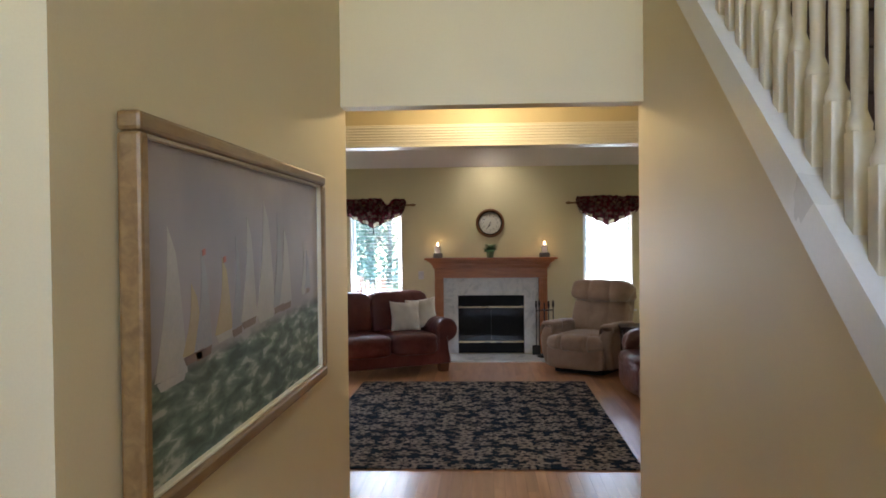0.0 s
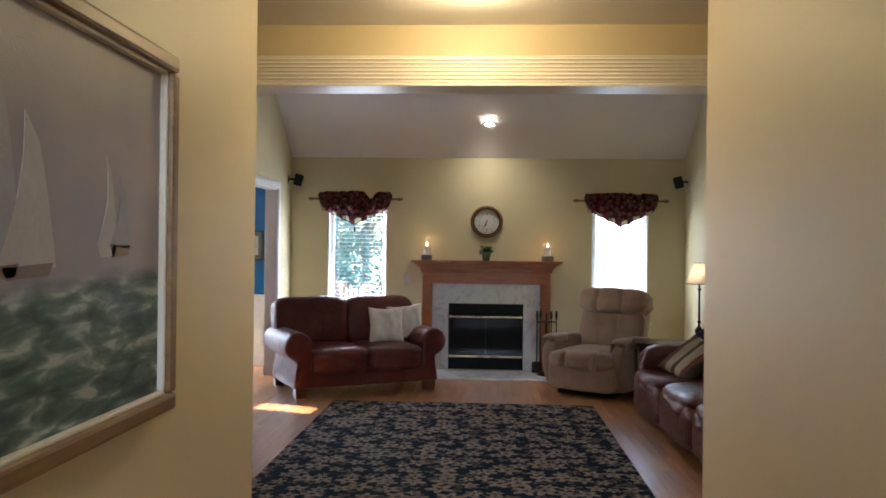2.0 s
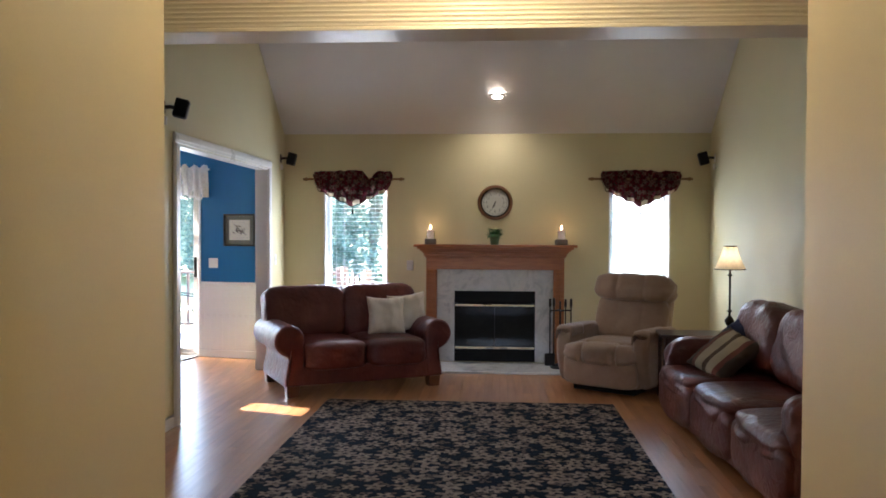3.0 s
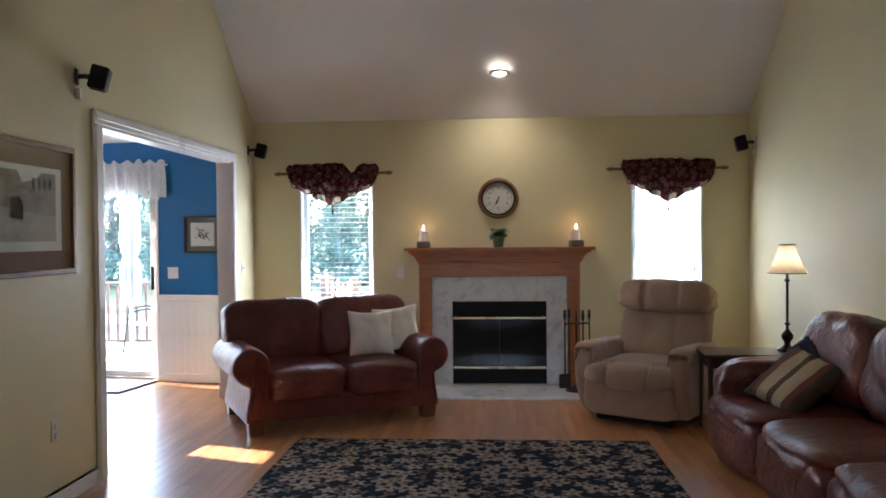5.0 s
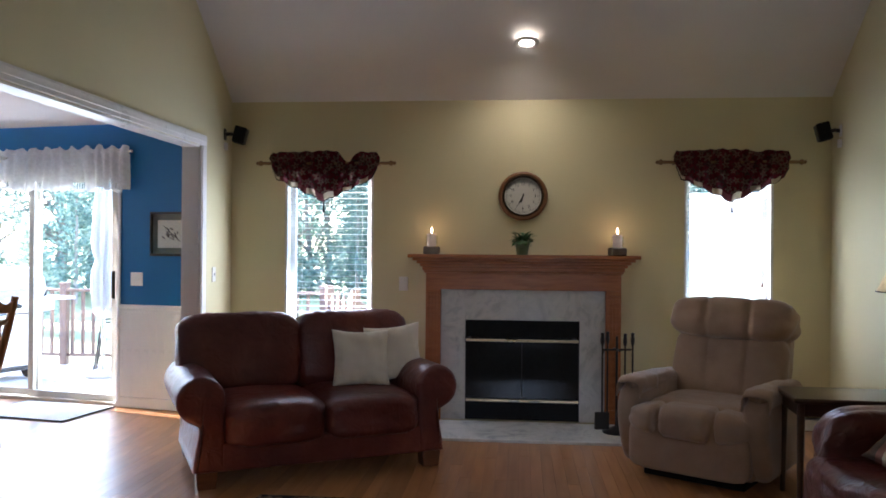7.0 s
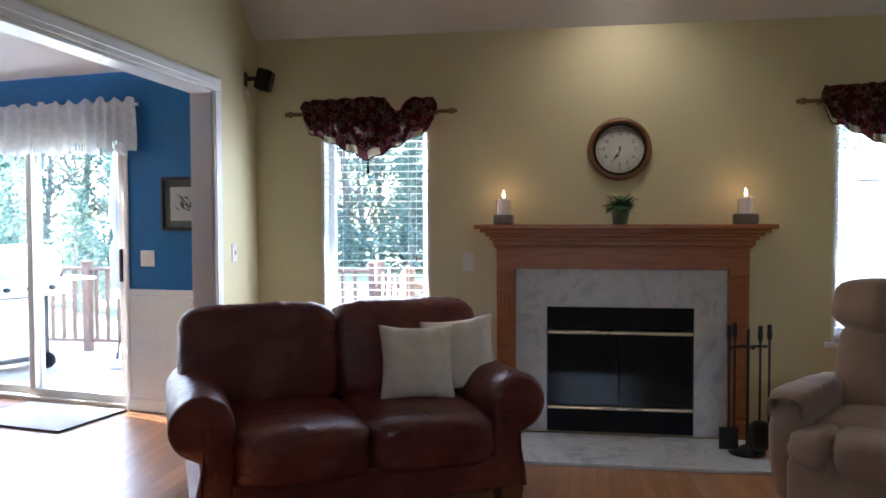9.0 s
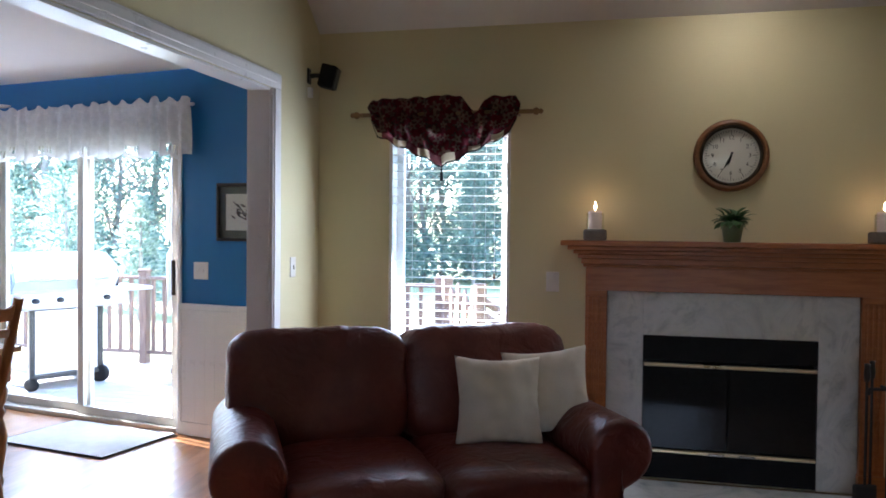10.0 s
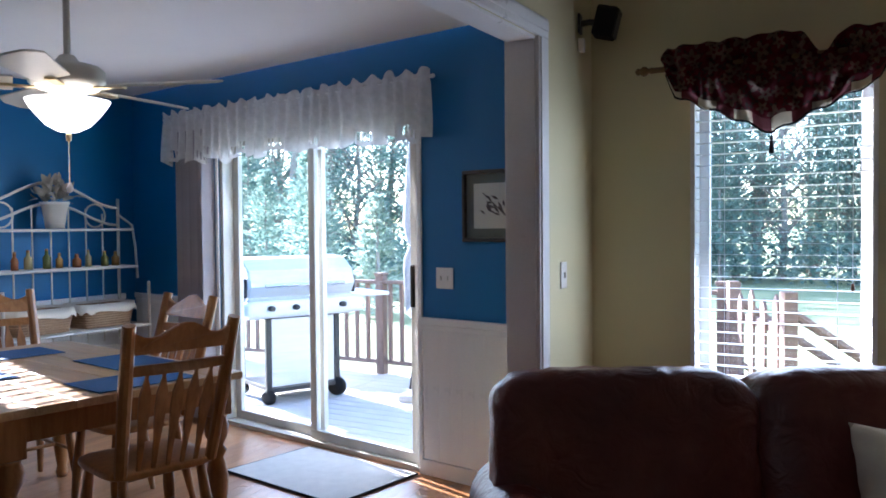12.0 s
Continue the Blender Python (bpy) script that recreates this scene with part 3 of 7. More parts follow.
def blind(m, width, z0, z1, label, tilt=-1.5):
    th = thing("window_blind", m, label, "blind", "window blinds")
    me = slat_mesh(width)
    part("headrail", box(-width / 2, width / 2, 0.0, 0.05, z1 - 0.045, z1, 0.004), M_WHITE, th)
    z = z0 + 0.03
    while z < z1 - 0.06:
        o = new("slat", me)
        o.parent = th
        o.location = (0, 0.028, z)
        o.rotation_euler = (radians(tilt), 0, 0)
        z += 0.0495
    part("bottom_rail", box(-width / 2, width / 2, 0.006, 0.05, z0 + 0.002, z0 + 0.018, 0.003), M_WHITE, th)
    for s in (-0.32, 0.32):
        part("ladder_cord", tube([(s * width, 0.003, z0 + 0.01), (s * width, 0.003, z1 - 0.03)], 0.0012, 6), M_WHITE, th)
    part("tilt_cord", tube([(0.4 * width, -0.004, z1 - 0.03), (0.4 * width, -0.006, 1.14)], 0.0015, 6), M_IVORY, th)
    part("cord_tassel", lathe([(0.001, 0), (0.009, 0.004), (0.006, 0.03), (0.001, 0.036)], 10), M_BROWNFRAME, th, smooth=True).location = (0.4 * width, -0.006, 1.105)
    return th


def swag_valance(m, half, dip, label):
    th = thing("window_valance", m, label, "valance", "window valances")
    part("curtain_rod", tube([(-half - 0.05, -0.07, 0), (half + 0.05, -0.07, 0)], 0.013, 12), M_GOLDFRAME, th, "turned wooden curtain rod")
    for s in (-1, 1):
        f = part("finial", lathe([(0.001, 0), (0.013, 0.0), (0.015, 0.01), (0.010, 0.018), (0.021, 0.034), (0.023, 0.045), (0.012, 0.06), (0.017, 0.07), (0.001, 0.084)], 14), M_GOLDFRAME, th, "turned wooden finial", smooth=True)
        f.location = (s * (half + 0.045), -0.07, 0)
        f.rotation_euler = (0, s * math.pi / 2, 0)
        part("rod_bracket", tube([(s * (half - 0.02), 0.0, -0.01), (s * (half - 0.02), -0.07, -0.01)], 0.008), M_GOLDFRAME, th)
    bm = bmesh.new()
    nu, nv = 96, 22
    grid = []
    for i in range(nu + 1):
        u = 2 * i / nu - 1
        au = abs(u)
        top = 0.095 + 0.012 * noise.noise(Vector((u * 9, dip, 0.3))) - 0.085 * math.exp(-((u - 0.42) / 0.12) ** 2) * dip - 0.012 * au
        if au > 0.94:
            top -= (au - 0.94) * 0.8
        low = -0.315 + 0.205 * au ** 0.95 + 0.008 * math.sin(u * 23)
        if au > 0.9:
            low += (au - 0.9) * 0.7
        row = []
        for j in range(nv + 1):
            v = j / nv
            z = top + (low - top) * v
            drape = 0.016 * math.sin(u * 30 + 3 * noise.noise(Vector((u * 3, v, 7)))) * (1 - 0.5 * v) + 0.03 * math.sin(v * 10 + au * 6) * v * (1 - 0.6 * au) + 0.02 * noise.noise(Vector((u * 6, v * 5, 2)))
            pinch = 0.028 * math.exp(-((z - 0.0) / 0.03) ** 2)
            row.append(bm.verts.new((u * half * (1 - 0.05 * v * au), -0.115 + pinch - drape - 0.01 * math.sin(v * math.pi), z)))
        grid.append(row)
    for i in range(nu):
        for j in range(nv):
            f = bm.faces.new((grid[i][j], grid[i][j + 1], grid[i + 1][j + 1], grid[i + 1][j]))
            f.smooth = True
            if j >= nv - 3:
                f.material_index = 1 if (i // 8) % 2 else 2
    cloth = part("cloth", bm, [M_VALANCE, M_CHECK, M_CREAMTRIM], th)
    mod = cloth.modifiers.new("thickness", "SOLIDIFY")
    mod.thickness = 0.004
    bm = bmesh.new()
    add_tube(bm, [Vector((u * half * (1 - 0.05 * abs(u)), -0.118, -0.315 + 0.205 * abs(u) ** 0.95 + 0.008 * math.sin(u * 23) + (max(abs(u) - 0.9, 0)) * 0.7)) for u in [2 * q / 40 - 1 for q in range(41)]], 0.005, 6)
    part("piping", bm, M_MATBLACK, th, "dark corded edge")
    part("tassel", lathe([(0.001, -0.40), (0.011, -0.398), (0.008, -0.35), (0.004, -0.345), (0.007, -0.335), (0.003, -0.325), (0.002, -0.31), (0.001, -0.305)], 12), M_MATBLACK, th, "black tassel", smooth=True).location = (0, -0.118, 0)
    return th


sash_window("window_1", -1.955, -1.213, 0.62, 2.06, YB)
sash_window("window_2", 1.271, 1.953, 0.62, 2.06, YB)
blind(pose(-1.584, YB + 0.004, 0), 0.70, 0.63, 2.035, "white slatted blind, slats open, in the window by the loveseat")
blind(pose(1.612, YB + 0.004, 0), 0.64, 0.63, 2.035, "white slatted blind, slats open, in the window by the recliner")
swag_valance(pose(-1.60, YB, 2.075), 0.455, 1.0, "burgundy floral swag valance with checked edge, heart-shaped top")
swag_valance(pose(1.605, YB, 2.078), 0.445, 0.15, "burgundy floral swag valance with checked edge, even top")


# Plates on the walls
def wall_plate(name, m, w, h, label, holes):
    th = thing(name, m, label, "wall plate")
    part("plate", box(-w / 2, w / 2, 0.0, 0.007, -h / 2, h / 2, 0.003), M_IVORY, th)
    for x, z, ww, hh in holes:
        part("toggle", box(x - ww / 2, x + ww / 2, 0.007, 0.016, z - hh / 2, z + hh / 2, 0.002), M_IVORY, th)
    return th


wall_plate("outlet_plate", pose(-0.96, YB, 1.10, 0, 0, 180), 0.075, 0.115, "ivory blank wall plate beside the mantel", [(0, 0.03, 0.02, 0.03)])
wall_plate("outlet_plate", pose(XW, 6.82, 0.42, 0, 0, -90), 0.07, 0.115, "ivory wall outlet low on the yellow wall", [(0, 0.025, 0.03, 0.03), (0, -0.025, 0.03, 0.03)])
wall_plate("light_switch", pose(XW, 10.06, 1.17, 0, 0, -90), 0.07, 0.115, "ivory light switch between casing and corner", [(0, 0, 0.01, 0.025)])
# Stair
def stair():
    th = tagged(new("staircase"), kind="structure", label="white staircase with turned cream balusters and dark carpeted steps")
    rise = 0.19
    run = rise / RISE
    y_first = y_low + 0.05
    for k in range(13):
        y = y_first + k * run
        z = 0.19 * (k + 1)
        if y > Y1 + 1.2:
            break
        bm = box(0.76, 1.70, y - 0.03, y + run + 0.01, z - 0.035, z, 0.008)
        part("tread", bm, M_CARPET, th, "dark brown carpeted tread")
        part("riser", box(0.76, 1.70, y, y + 0.016, z - rise, z - 0.036), M_CARPET, th)
    # stringer board with a sloped cap
    bm = bmesh.new()
    add_prism(bm, [(y_low - 0.1, stair_z(y_low - 0.1)), (Y1, stair_z(Y1)), (Y1, stair_z(Y1) + 0.13), (y_low - 0.1, stair_z(y_low - 0.1) + 0.13)], HE - 0.016, HE + 0.10)
    bmesh.ops.transform(bm, matrix=Matrix(((0, 1, 0, 0), (1, 0, 0, 0), (0, 0, 1, 0), (0, 0, 0, 1))), verts=bm.verts)
    bmesh.ops.recalc_face_normals(bm, faces=bm.faces)
    part("stringer", bm, M_WHITE, th)
    bm = bmesh.new()
    add_prism(bm, [(y_low - 0.1, stair_z(y_low - 0.1) - 0.055), (Y1, stair_z(Y1) - 0.055), (Y1, stair_z(Y1) - 0.002), (y_low - 0.1, stair_z(y_low - 0.1) - 0.002)], HE - 0.012, HE - 0.001)
    bmesh.ops.transform(bm, matrix=Matrix(((0, 1, 0, 0), (1, 0, 0, 0), (0, 0, 1, 0), (0, 0, 0, 1))), verts=bm.verts)
    bmesh.ops.recalc_face_normals(bm, faces=bm.faces)
    part("stair_moulding", bm, M_HALL, th)
    prof = [(0.021, 0.0), (0.021, 0.18), (0.024, 0.192), (0.025, 0.204), (0.020, 0.216), (0.0145, 0.232), (0.0155, 0.26), (0.017, 0.36), (0.0155, 0.55), (0.013, 0.72), (0.016, 0.735), (0.014, 0.75), (0.014, 0.84), (0.001, 0.842)]
    bm = lathe([(0.001, -0.02)] + prof, 14)
    # square foot of the baluster
    add_box(bm, -0.0215, 0.0215, -0.0215, 0.0215, -0.03, 0.19, 0.003)
    me = bpy.data.meshes.new("baluster")
    bm.to_mesh(me)
    bm.free()
    for p in me.polygons:
        p.use_smooth = len(p.vertices) == 4 and abs(p.normal.z) < 0.95
    me.materials.append(M_CREAMPAINT)
    y = y_low + 0.06
    while y < Y1 - 0.05:
        ob = new("baluster", me)
        ob.parent = th
        ob.location = (HE + 0.045, y, stair_z(y) + 0.13)
        y += 0.10
    bm = bmesh.new()
    a, b = y_low - 0.05, Y1
    add_tube(bm, [(HE + 0.045, a, stair_z(a) + 1.06), (HE + 0.045, b, stair_z(b) + 1.06)], 0.03, 12)
    part("handrail", bm, M_MANTEL, th, "stained oak handrail")
    return th


M_CARPET = mottled("dark_brown_carpet", (0.028, 0.014, 0.008), (0.055, 0.028, 0.017), 0.95, scale=12, fine=300, relief=0.8)
M_CREAMPAINT = mottled("cream_paint", (0.66, 0.60, 0.46), (0.74, 0.68, 0.53), 0.35, scale=4, fine=90, relief=0.03)
stair()


# Pictures
def frame_ring(bm, x0, x1, z0, z1, w, y0, y1, bev=0.006):
    """A picture frame's four mitred rails, standing in the x-z plane."""
    for a, b, c, d in ((x0, x1, z1 - w, z1), (x0, x1, z0, z0 + w), (x0, x0 + w, z0 + w + 0.0005, z1 - w - 0.0005), (x1 - w, x1, z0 + w + 0.0005, z1 - w - 0.0005)):
        add_box(bm, a, b, y0, y1, c, d, bev)
    return bm


def canvas_material():
    m, t, b = base_material("seascape_paint", 0.45)
    v = coords(t)
    sep = t.nodes.new("ShaderNodeSeparateXYZ")
    t.links.new(v, sep.inputs[0])
    n = node(t, "ShaderNodeTexNoise", Scale=7.0, Detail=7.0, Distortion=0.4)
    mp = node(t, "ShaderNodeMapping", Scale=(1.3, 1.0, 4.6), Rotation=(0, 0.12, 0))
    t.links.new(v, mp.inputs[0])
    t.links.new(mp.outputs[0], n.inputs["Vector"])
    sea = ramp(t, n.outputs[0], [(0.34, (0.022, 0.045, 0.040)), (0.47, (0.07, 0.12, 0.10)), (0.56, (0.15, 0.21, 0.17)), (0.64, (0.40, 0.43, 0.40))])
    haze = node(t, "ShaderNodeTexNoise", Scale=2.2, Detail=3.0)
    t.links.new(v, haze.inputs["Vector"])
    air = ramp(t, haze.outputs[0], [(0.3, (0.215, 0.205, 0.255)), (0.55, (0.31, 0.275, 0.30)), (0.75, (0.43, 0.37, 0.37))])
    add = t.nodes.new("ShaderNodeMath")
    add.operation = "MULTIPLY_ADD"
    t.links.new(n.outputs[0], add.inputs[0])
    add.inputs[1].default_value = 0.035
    t.links.new(sep.outputs[2], add.inputs[2])
    slope = t.nodes.new("ShaderNodeMath")
    slope.operation = "MULTIPLY_ADD"
    t.links.new(sep.outputs[0], slope.inputs[0])
    slope.inputs[1].default_value = -0.03
    t.links.new(add.outputs[0], slope.inputs[2])
    mr = node(t, "ShaderNodeMapRange")
    mr.inputs["From Min"].default_value, mr.inputs["From Max"].default_value = -0.105, -0.07
    t.links.new(slope.outputs[0], mr.inputs[0])
    mx = t.nodes.new("ShaderNodeMix")
    mx.data_type = "RGBA"
    t.links.new(mr.outputs[0], mx.inputs[0])
    t.links.new(sea, mx.inputs[6])
    t.links.new(air, mx.inputs[7])
    t.links.new(mx.outputs[2], b.inputs["Base Color"])
    weave = node(t, "ShaderNodeTexNoise", Scale=260.0)
    t.links.new(v, weave.inputs["Vector"])
    bump(t, b, weave.outputs[0], 0.25, 0.002)
    return m


def sail_paint(name, low, high):
    return mottled(name, low, high, 0.5, scale=9, fine=90, relief=0.1)


def sea_painting():
    # local x runs along the wall away from the foyer, z up, y into the room
    th = thing("framed_painting", Matrix(((0, 1, 0, HW), (1, 0, 0, 1.555), (0, 0, 1, 1.50), (0, 0, 0, 1))), "gilt-framed painting of sailing boats on a green sea", "painting")
    W, H = 0.80, 0.372
    part("frame", frame_ring(bmesh.new(), -W, W, -H, H, 0.036, 0.004, 0.050, 0.008), M_GOLDFRAME, th, "gilded wooden frame")
    part("inner_frame", frame_ring(bmesh.new(), -W + 0.034, W - 0.034, -H + 0.034, H - 0.034, 0.009, 0.004, 0.038, 0.003), M_CREAMPAINT, th, "pale inner slip")
    part("canvas", box(-W + 0.042, W - 0.042, 0.006, 0.024, -H + 0.042, H - 0.042), canvas_material(), th, "painted canvas, grey sky and green sea")
    white = sail_paint("sail_white", (0.34, 0.33, 0.34), (0.46, 0.44, 0.42))
    yellow = sail_paint("sail_yellow", (0.36, 0.28, 0.16), (0.43, 0.35, 0.23))
    grey = sail_paint("sail_grey", (0.24, 0.25, 0.30), (0.33, 0.33, 0.37))
    red = sail_paint("sail_red", (0.38, 0.09, 0.08), (0.46, 0.14, 0.12))
    dark = sail_paint("hull_brown", (0.15, 0.10, 0.085), (0.24, 0.18, 0.155))
    sails = ((-0.62, -0.13, 0.17, 0.13, white), (-0.50, -0.10, 0.05, 0.10, yellow), (-0.44, -0.10, 0.12, 0.09, grey), (-0.30, -0.08, 0.10, 0.10, yellow), (-0.20, -0.08, 0.15, 0.07, grey), (-0.10, -0.07, 0.20, 0.11, white), (0.06, -0.07, 0.25, 0.15, white), (0.20, -0.06, 0.22, 0.10, grey), (0.28, -0.06, 0.17, 0.12, white), (0.53, -0.03, 0.13, 0.06, white), (0.58, -0.03, 0.10, 0.07, grey))
    for k, (x, z0, z1, w, mat) in enumerate(sails):
        bm = bmesh.new()
        pts = [(x - w * 0.62, z0)]
        for q in range(7):
            u = q / 6
            pts.append((x - w * 0.62 + w * 0.55 * u + 0.02 * math.sin(math.pi * u), z0 + (z1 - z0) * u))
        for q in range(6):
            u = 1 - (q + 1) / 6
            pts.append((x + 0.05 * w + 0.62 * w * (1 - u) ** 0.62, z0 + (z1 - z0) * u - 0.004))
        add_prism(bm, list(reversed(pts)), 0.0241, 0.0246 + 0.0001 * k)
        part("painted_sail", bm, mat, th)
        bm = bmesh.new()
        add_prism(bm, [(x - w * 0.55, z0 - 0.002), (x + w * 0.6, z0 + 0.004), (x + w * 0.5, z0 - 0.016), (x - w * 0.4, z0 - 0.02)], 0.0246, 0.0256)
        part("painted_hull", bm, dark if k % 3 else white, th)
        if k in (2, 3):
            bm = bmesh.new()
            add_prism(bm, [(x - 0.002, z1 - 0.014), (x + 0.018, z1 - 0.011), (x + 0.016, z1 + 0.003), (x - 0.002, z1)], 0.0262, 0.0270)
            part("painted_pennant", bm, red, th)
    return th


sea_painting()


def print_picture(name, m, w, h, frame_w, mat_w, frame_m, mat_m, paper_m, strokes, label):
    """A framed print: local x along the wall, y out of it."""
    th = thing(name, m, label, "picture")
    part("frame", frame_ring(bmesh.new(), -w / 2, w / 2, -h / 2, h / 2, frame_w, 0.003, 0.028, 0.005), frame_m, th)
    part("mat_board", box(-w / 2 + frame_w - 0.004, w / 2 - frame_w + 0.004, 0.004, 0.010, -h / 2 + frame_w - 0.004, h / 2 - frame_w + 0.004), mat_m, th)
    pw, ph = w / 2 - frame_w - mat_w, h / 2 - frame_w - mat_w
    part("paper", box(-pw, pw, 0.010, 0.0125, -ph, ph), paper_m, th)
    for name2, mat, outline in strokes:
        bm = bmesh.new()
        add_prism(bm, outline, 0.0126, 0.0134)
        part(name2, bm, mat, th)
    g = part("picture_glass", box(-w / 2 + frame_w - 0.003, w / 2 - frame_w + 0.003, 0.017, 0.019, -h / 2 + frame_w - 0.003, h / 2 - frame_w + 0.003), M_GLASS, th)
    g.visible_shadow = False
    return th


M_PAPER = mottled("print_paper", (0.66, 0.64, 0.58), (0.76, 0.74, 0.68), 0.7, scale=6)
M_BROWNMAT = mottled("brown_mat", (0.20, 0.115, 0.06), (0.27, 0.165, 0.095), 0.8, scale=8)
M_GREYMAT = mottled("sage_mat", (0.15, 0.155, 0.125), (0.20, 0.205, 0.17), 0.8, scale=8)
M_SEPIA = mottled("sepia_wash", (0.17, 0.14, 0.10), (0.38, 0.32, 0.24), 0.7, scale=7, fine=30)
M_SEPIA2 = mottled("sepia_street", (0.30, 0.27, 0.22), (0.48, 0.43, 0.35), 0.7, scale=5, fine=40)
M_INK = mottled("ink_strokes", (0.06, 0.05, 0.045), (0.14, 0.10, 0.09), 0.7, scale=30)
M_OCHRE = mottled("ochre_wash", (0.34, 0.26, 0.15), (0.45, 0.36, 0.23), 0.7, scale=9)
street = [("painted_street", M_SEPIA2, [(-0.245, -0.17), (0.245, -0.17), (0.245, 0.0), (-0.245, -0.04)]), ("painted_houses", M_SEPIA, [(-0.245, -0.038), (0.0, -0.02), (0.245, 0.002), (0.245, 0.19), (0.1, 0.19), (0.06, 0.13), (-0.05, 0.15), (-0.12, 0.19), (-0.245, 0.19)])]
street.append(("painted_cart", M_OCHRE, [(0.05, -0.06), (0.17, -0.05), (0.165, 0.05), (0.09, 0.06), (0.05, 0.02)]))
for k in range(4):
    street.append(("painted_window", M_INK, [(-0.2 + k * 0.05, 0.10), (-0.18 + k * 0.05, 0.10), (-0.18 + k * 0.05, 0.16), (-0.2 + k * 0.05, 0.16)]))
print_picture("framed_print", pose(XW, 6.60, 1.615, 0, 0, -90), 0.86, 0.70, 0.03, 0.10, M_BROWNFRAME, M_BROWNMAT, M_PAPER, street, "large brown-framed sepia street print with brown mat")
# Soft shapes
def add_cushion(bm, cx, cy, cz, sx, sy, sz, power=4.0, n=10, m=None, wobble=0.0, seed=0.0, crinkle=0.0, seams=(), seam_depth=0.12, sag=0.0):
    """A swollen block: a cube's faces pushed onto a superellipsoid. seams: places along x, from -1 to 1, where it is drawn in."""
    made = {}
    def vert(p):
        key = tuple(round(k, 4) for k in p)
        if key not in made:
            r = (abs(p[0]) ** power + abs(p[1]) ** power + abs(p[2]) ** power) ** (1 / power)
            q = Vector(p) / r
            w = 1 + wobble * noise.noise(Vector((q.x * 2.1 + seed, q.y * 2.1, q.z * 2.1)))
            if crinkle:
                # short folds that gather along the upper and lower edges
                edge = max(0.0, abs(q.z) - 0.35) / 0.65
                w += crinkle * (0.25 + edge) * noise.noise(Vector((q.x * sx * 26 + seed, q.y * 4 * sy, q.z * sz * 7)))
                w += crinkle * 0.5 * noise.noise(Vector((q.x * sx * 9 - seed, q.y * 3, q.z * sz * 11)))
            v = Vector((q.x * w, q.y * w, q.z * w))
            for s0 in seams:
                d = math.exp(-((q.x - s0) / 0.055) ** 2)
                v.y *= 1 - seam_depth * d
                v.z *= 1 - 0.4 * seam_depth * d
            if sag:
                v.z -= sag * (1 - q.x * q.x) * max(0.0, q.z)
            made[key] = bm.verts.new((cx + v.x * sx / 2, cy + v.y * sy / 2, cz + v.z * sz / 2))
        return made[key]
    for axis in range(3):
        for sign in (-1, 1):
            for i in range(n):
                for j in range(n):
                    quad = []
                    for a, b in ((i, j), (i + 1, j), (i + 1, j + 1), (i, j + 1)):
                        p = [0, 0, 0]
                        p[axis] = sign
                        p[(axis + 1) % 3] = math.tan((2 * a / n - 1) * math.pi / 4)
                        p[(axis + 2) % 3] = math.tan((2 * b / n - 1) * math.pi / 4)
                        quad.append(vert(p))
                    if sign < 0:
                        quad.reverse()
                    bm.faces.new(quad)
    if m is not None:
        bmesh.ops.transform(bm, matrix=m, verts=list(made.values()))
    return bm


def cushion(*args, **kw):
    return add_cushion(bmesh.new(), *args, **kw)


def soft_prism(outline, y0, y1, r, steps=5, back=0.0):
    """An outline of (x, z) pairs drawn out from y0 to y1, its front edge rounded by r and its back edge by back."""
    pts = [Vector((x, z)) for x, z in outline]
    n = len(pts)
    area = sum(pts[i].x * pts[(i + 1) % n].y - pts[(i + 1) % n].x * pts[i].y for i in range(n))
    inward = []
    for i in range(n):
        t = (pts[(i + 1) % n] - pts[i - 1]).normalized()
        inward.append(Vector((-t.y, t.x)) * (1 if area > 0 else -1))
    stations = [(y0 + r * (1 - math.sin(k * math.pi / 2 / steps)), r * (1 - math.cos(k * math.pi / 2 / steps))) for k in range(steps, -1, -1)]
    stations += [(y1 - back * (1 - math.sin(k * math.pi / 2 / steps)), back * (1 - math.cos(k * math.pi / 2 / steps))) for k in range(steps + 1)] if back else [(y1, 0.0)]
    bm = bmesh.new()
    rings = [[bm.verts.new((p.x + d.x * ins, y, p.y + d.y * ins)) for p, d in zip(pts, inward)] for y, ins in stations]
    for a, b in zip(rings, rings[1:]):
        for i in range(n):
            bm.faces.new((a[i], a[(i + 1) % n], b[(i + 1) % n], b[i]))
    for ring in (rings[0], rings[-1]):
        c = bm.verts.new(sum((v.co for v in ring), Vector()) / n)
        for i in range(n):
            bm.faces.new((ring[i], ring[(i + 1) % n], c))
    bmesh.ops.recalc_face_normals(bm, faces=bm.faces)
    return bm


def rolled_arm(side, x, depth, top=0.645, radius=0.138):
    """A scrolled sofa arm: a fat roll that overhangs a panel flaring out towards the floor."""
    pts = []
    for k in range(25):
        a = radians(-62 + k * 262 / 24)
        pts.append((0.045 + math.cos(a) * radius, top - radius + math.sin(a) * radius))
    pts += [(-0.088, 0.42), (-0.088, 0.34), (-0.09, 0.22), (-0.09, 0.10), (-0.03, 0.098), (0.03, 0.098), (0.088, 0.10), (0.084, 0.17), (0.066, 0.26), (0.055, 0.32), (0.060, 0.36)]
    pts = [(x + side * a, b) for a, b in pts]
    return soft_prism(pts, -0.015, depth, 0.030, 5, 0.03)


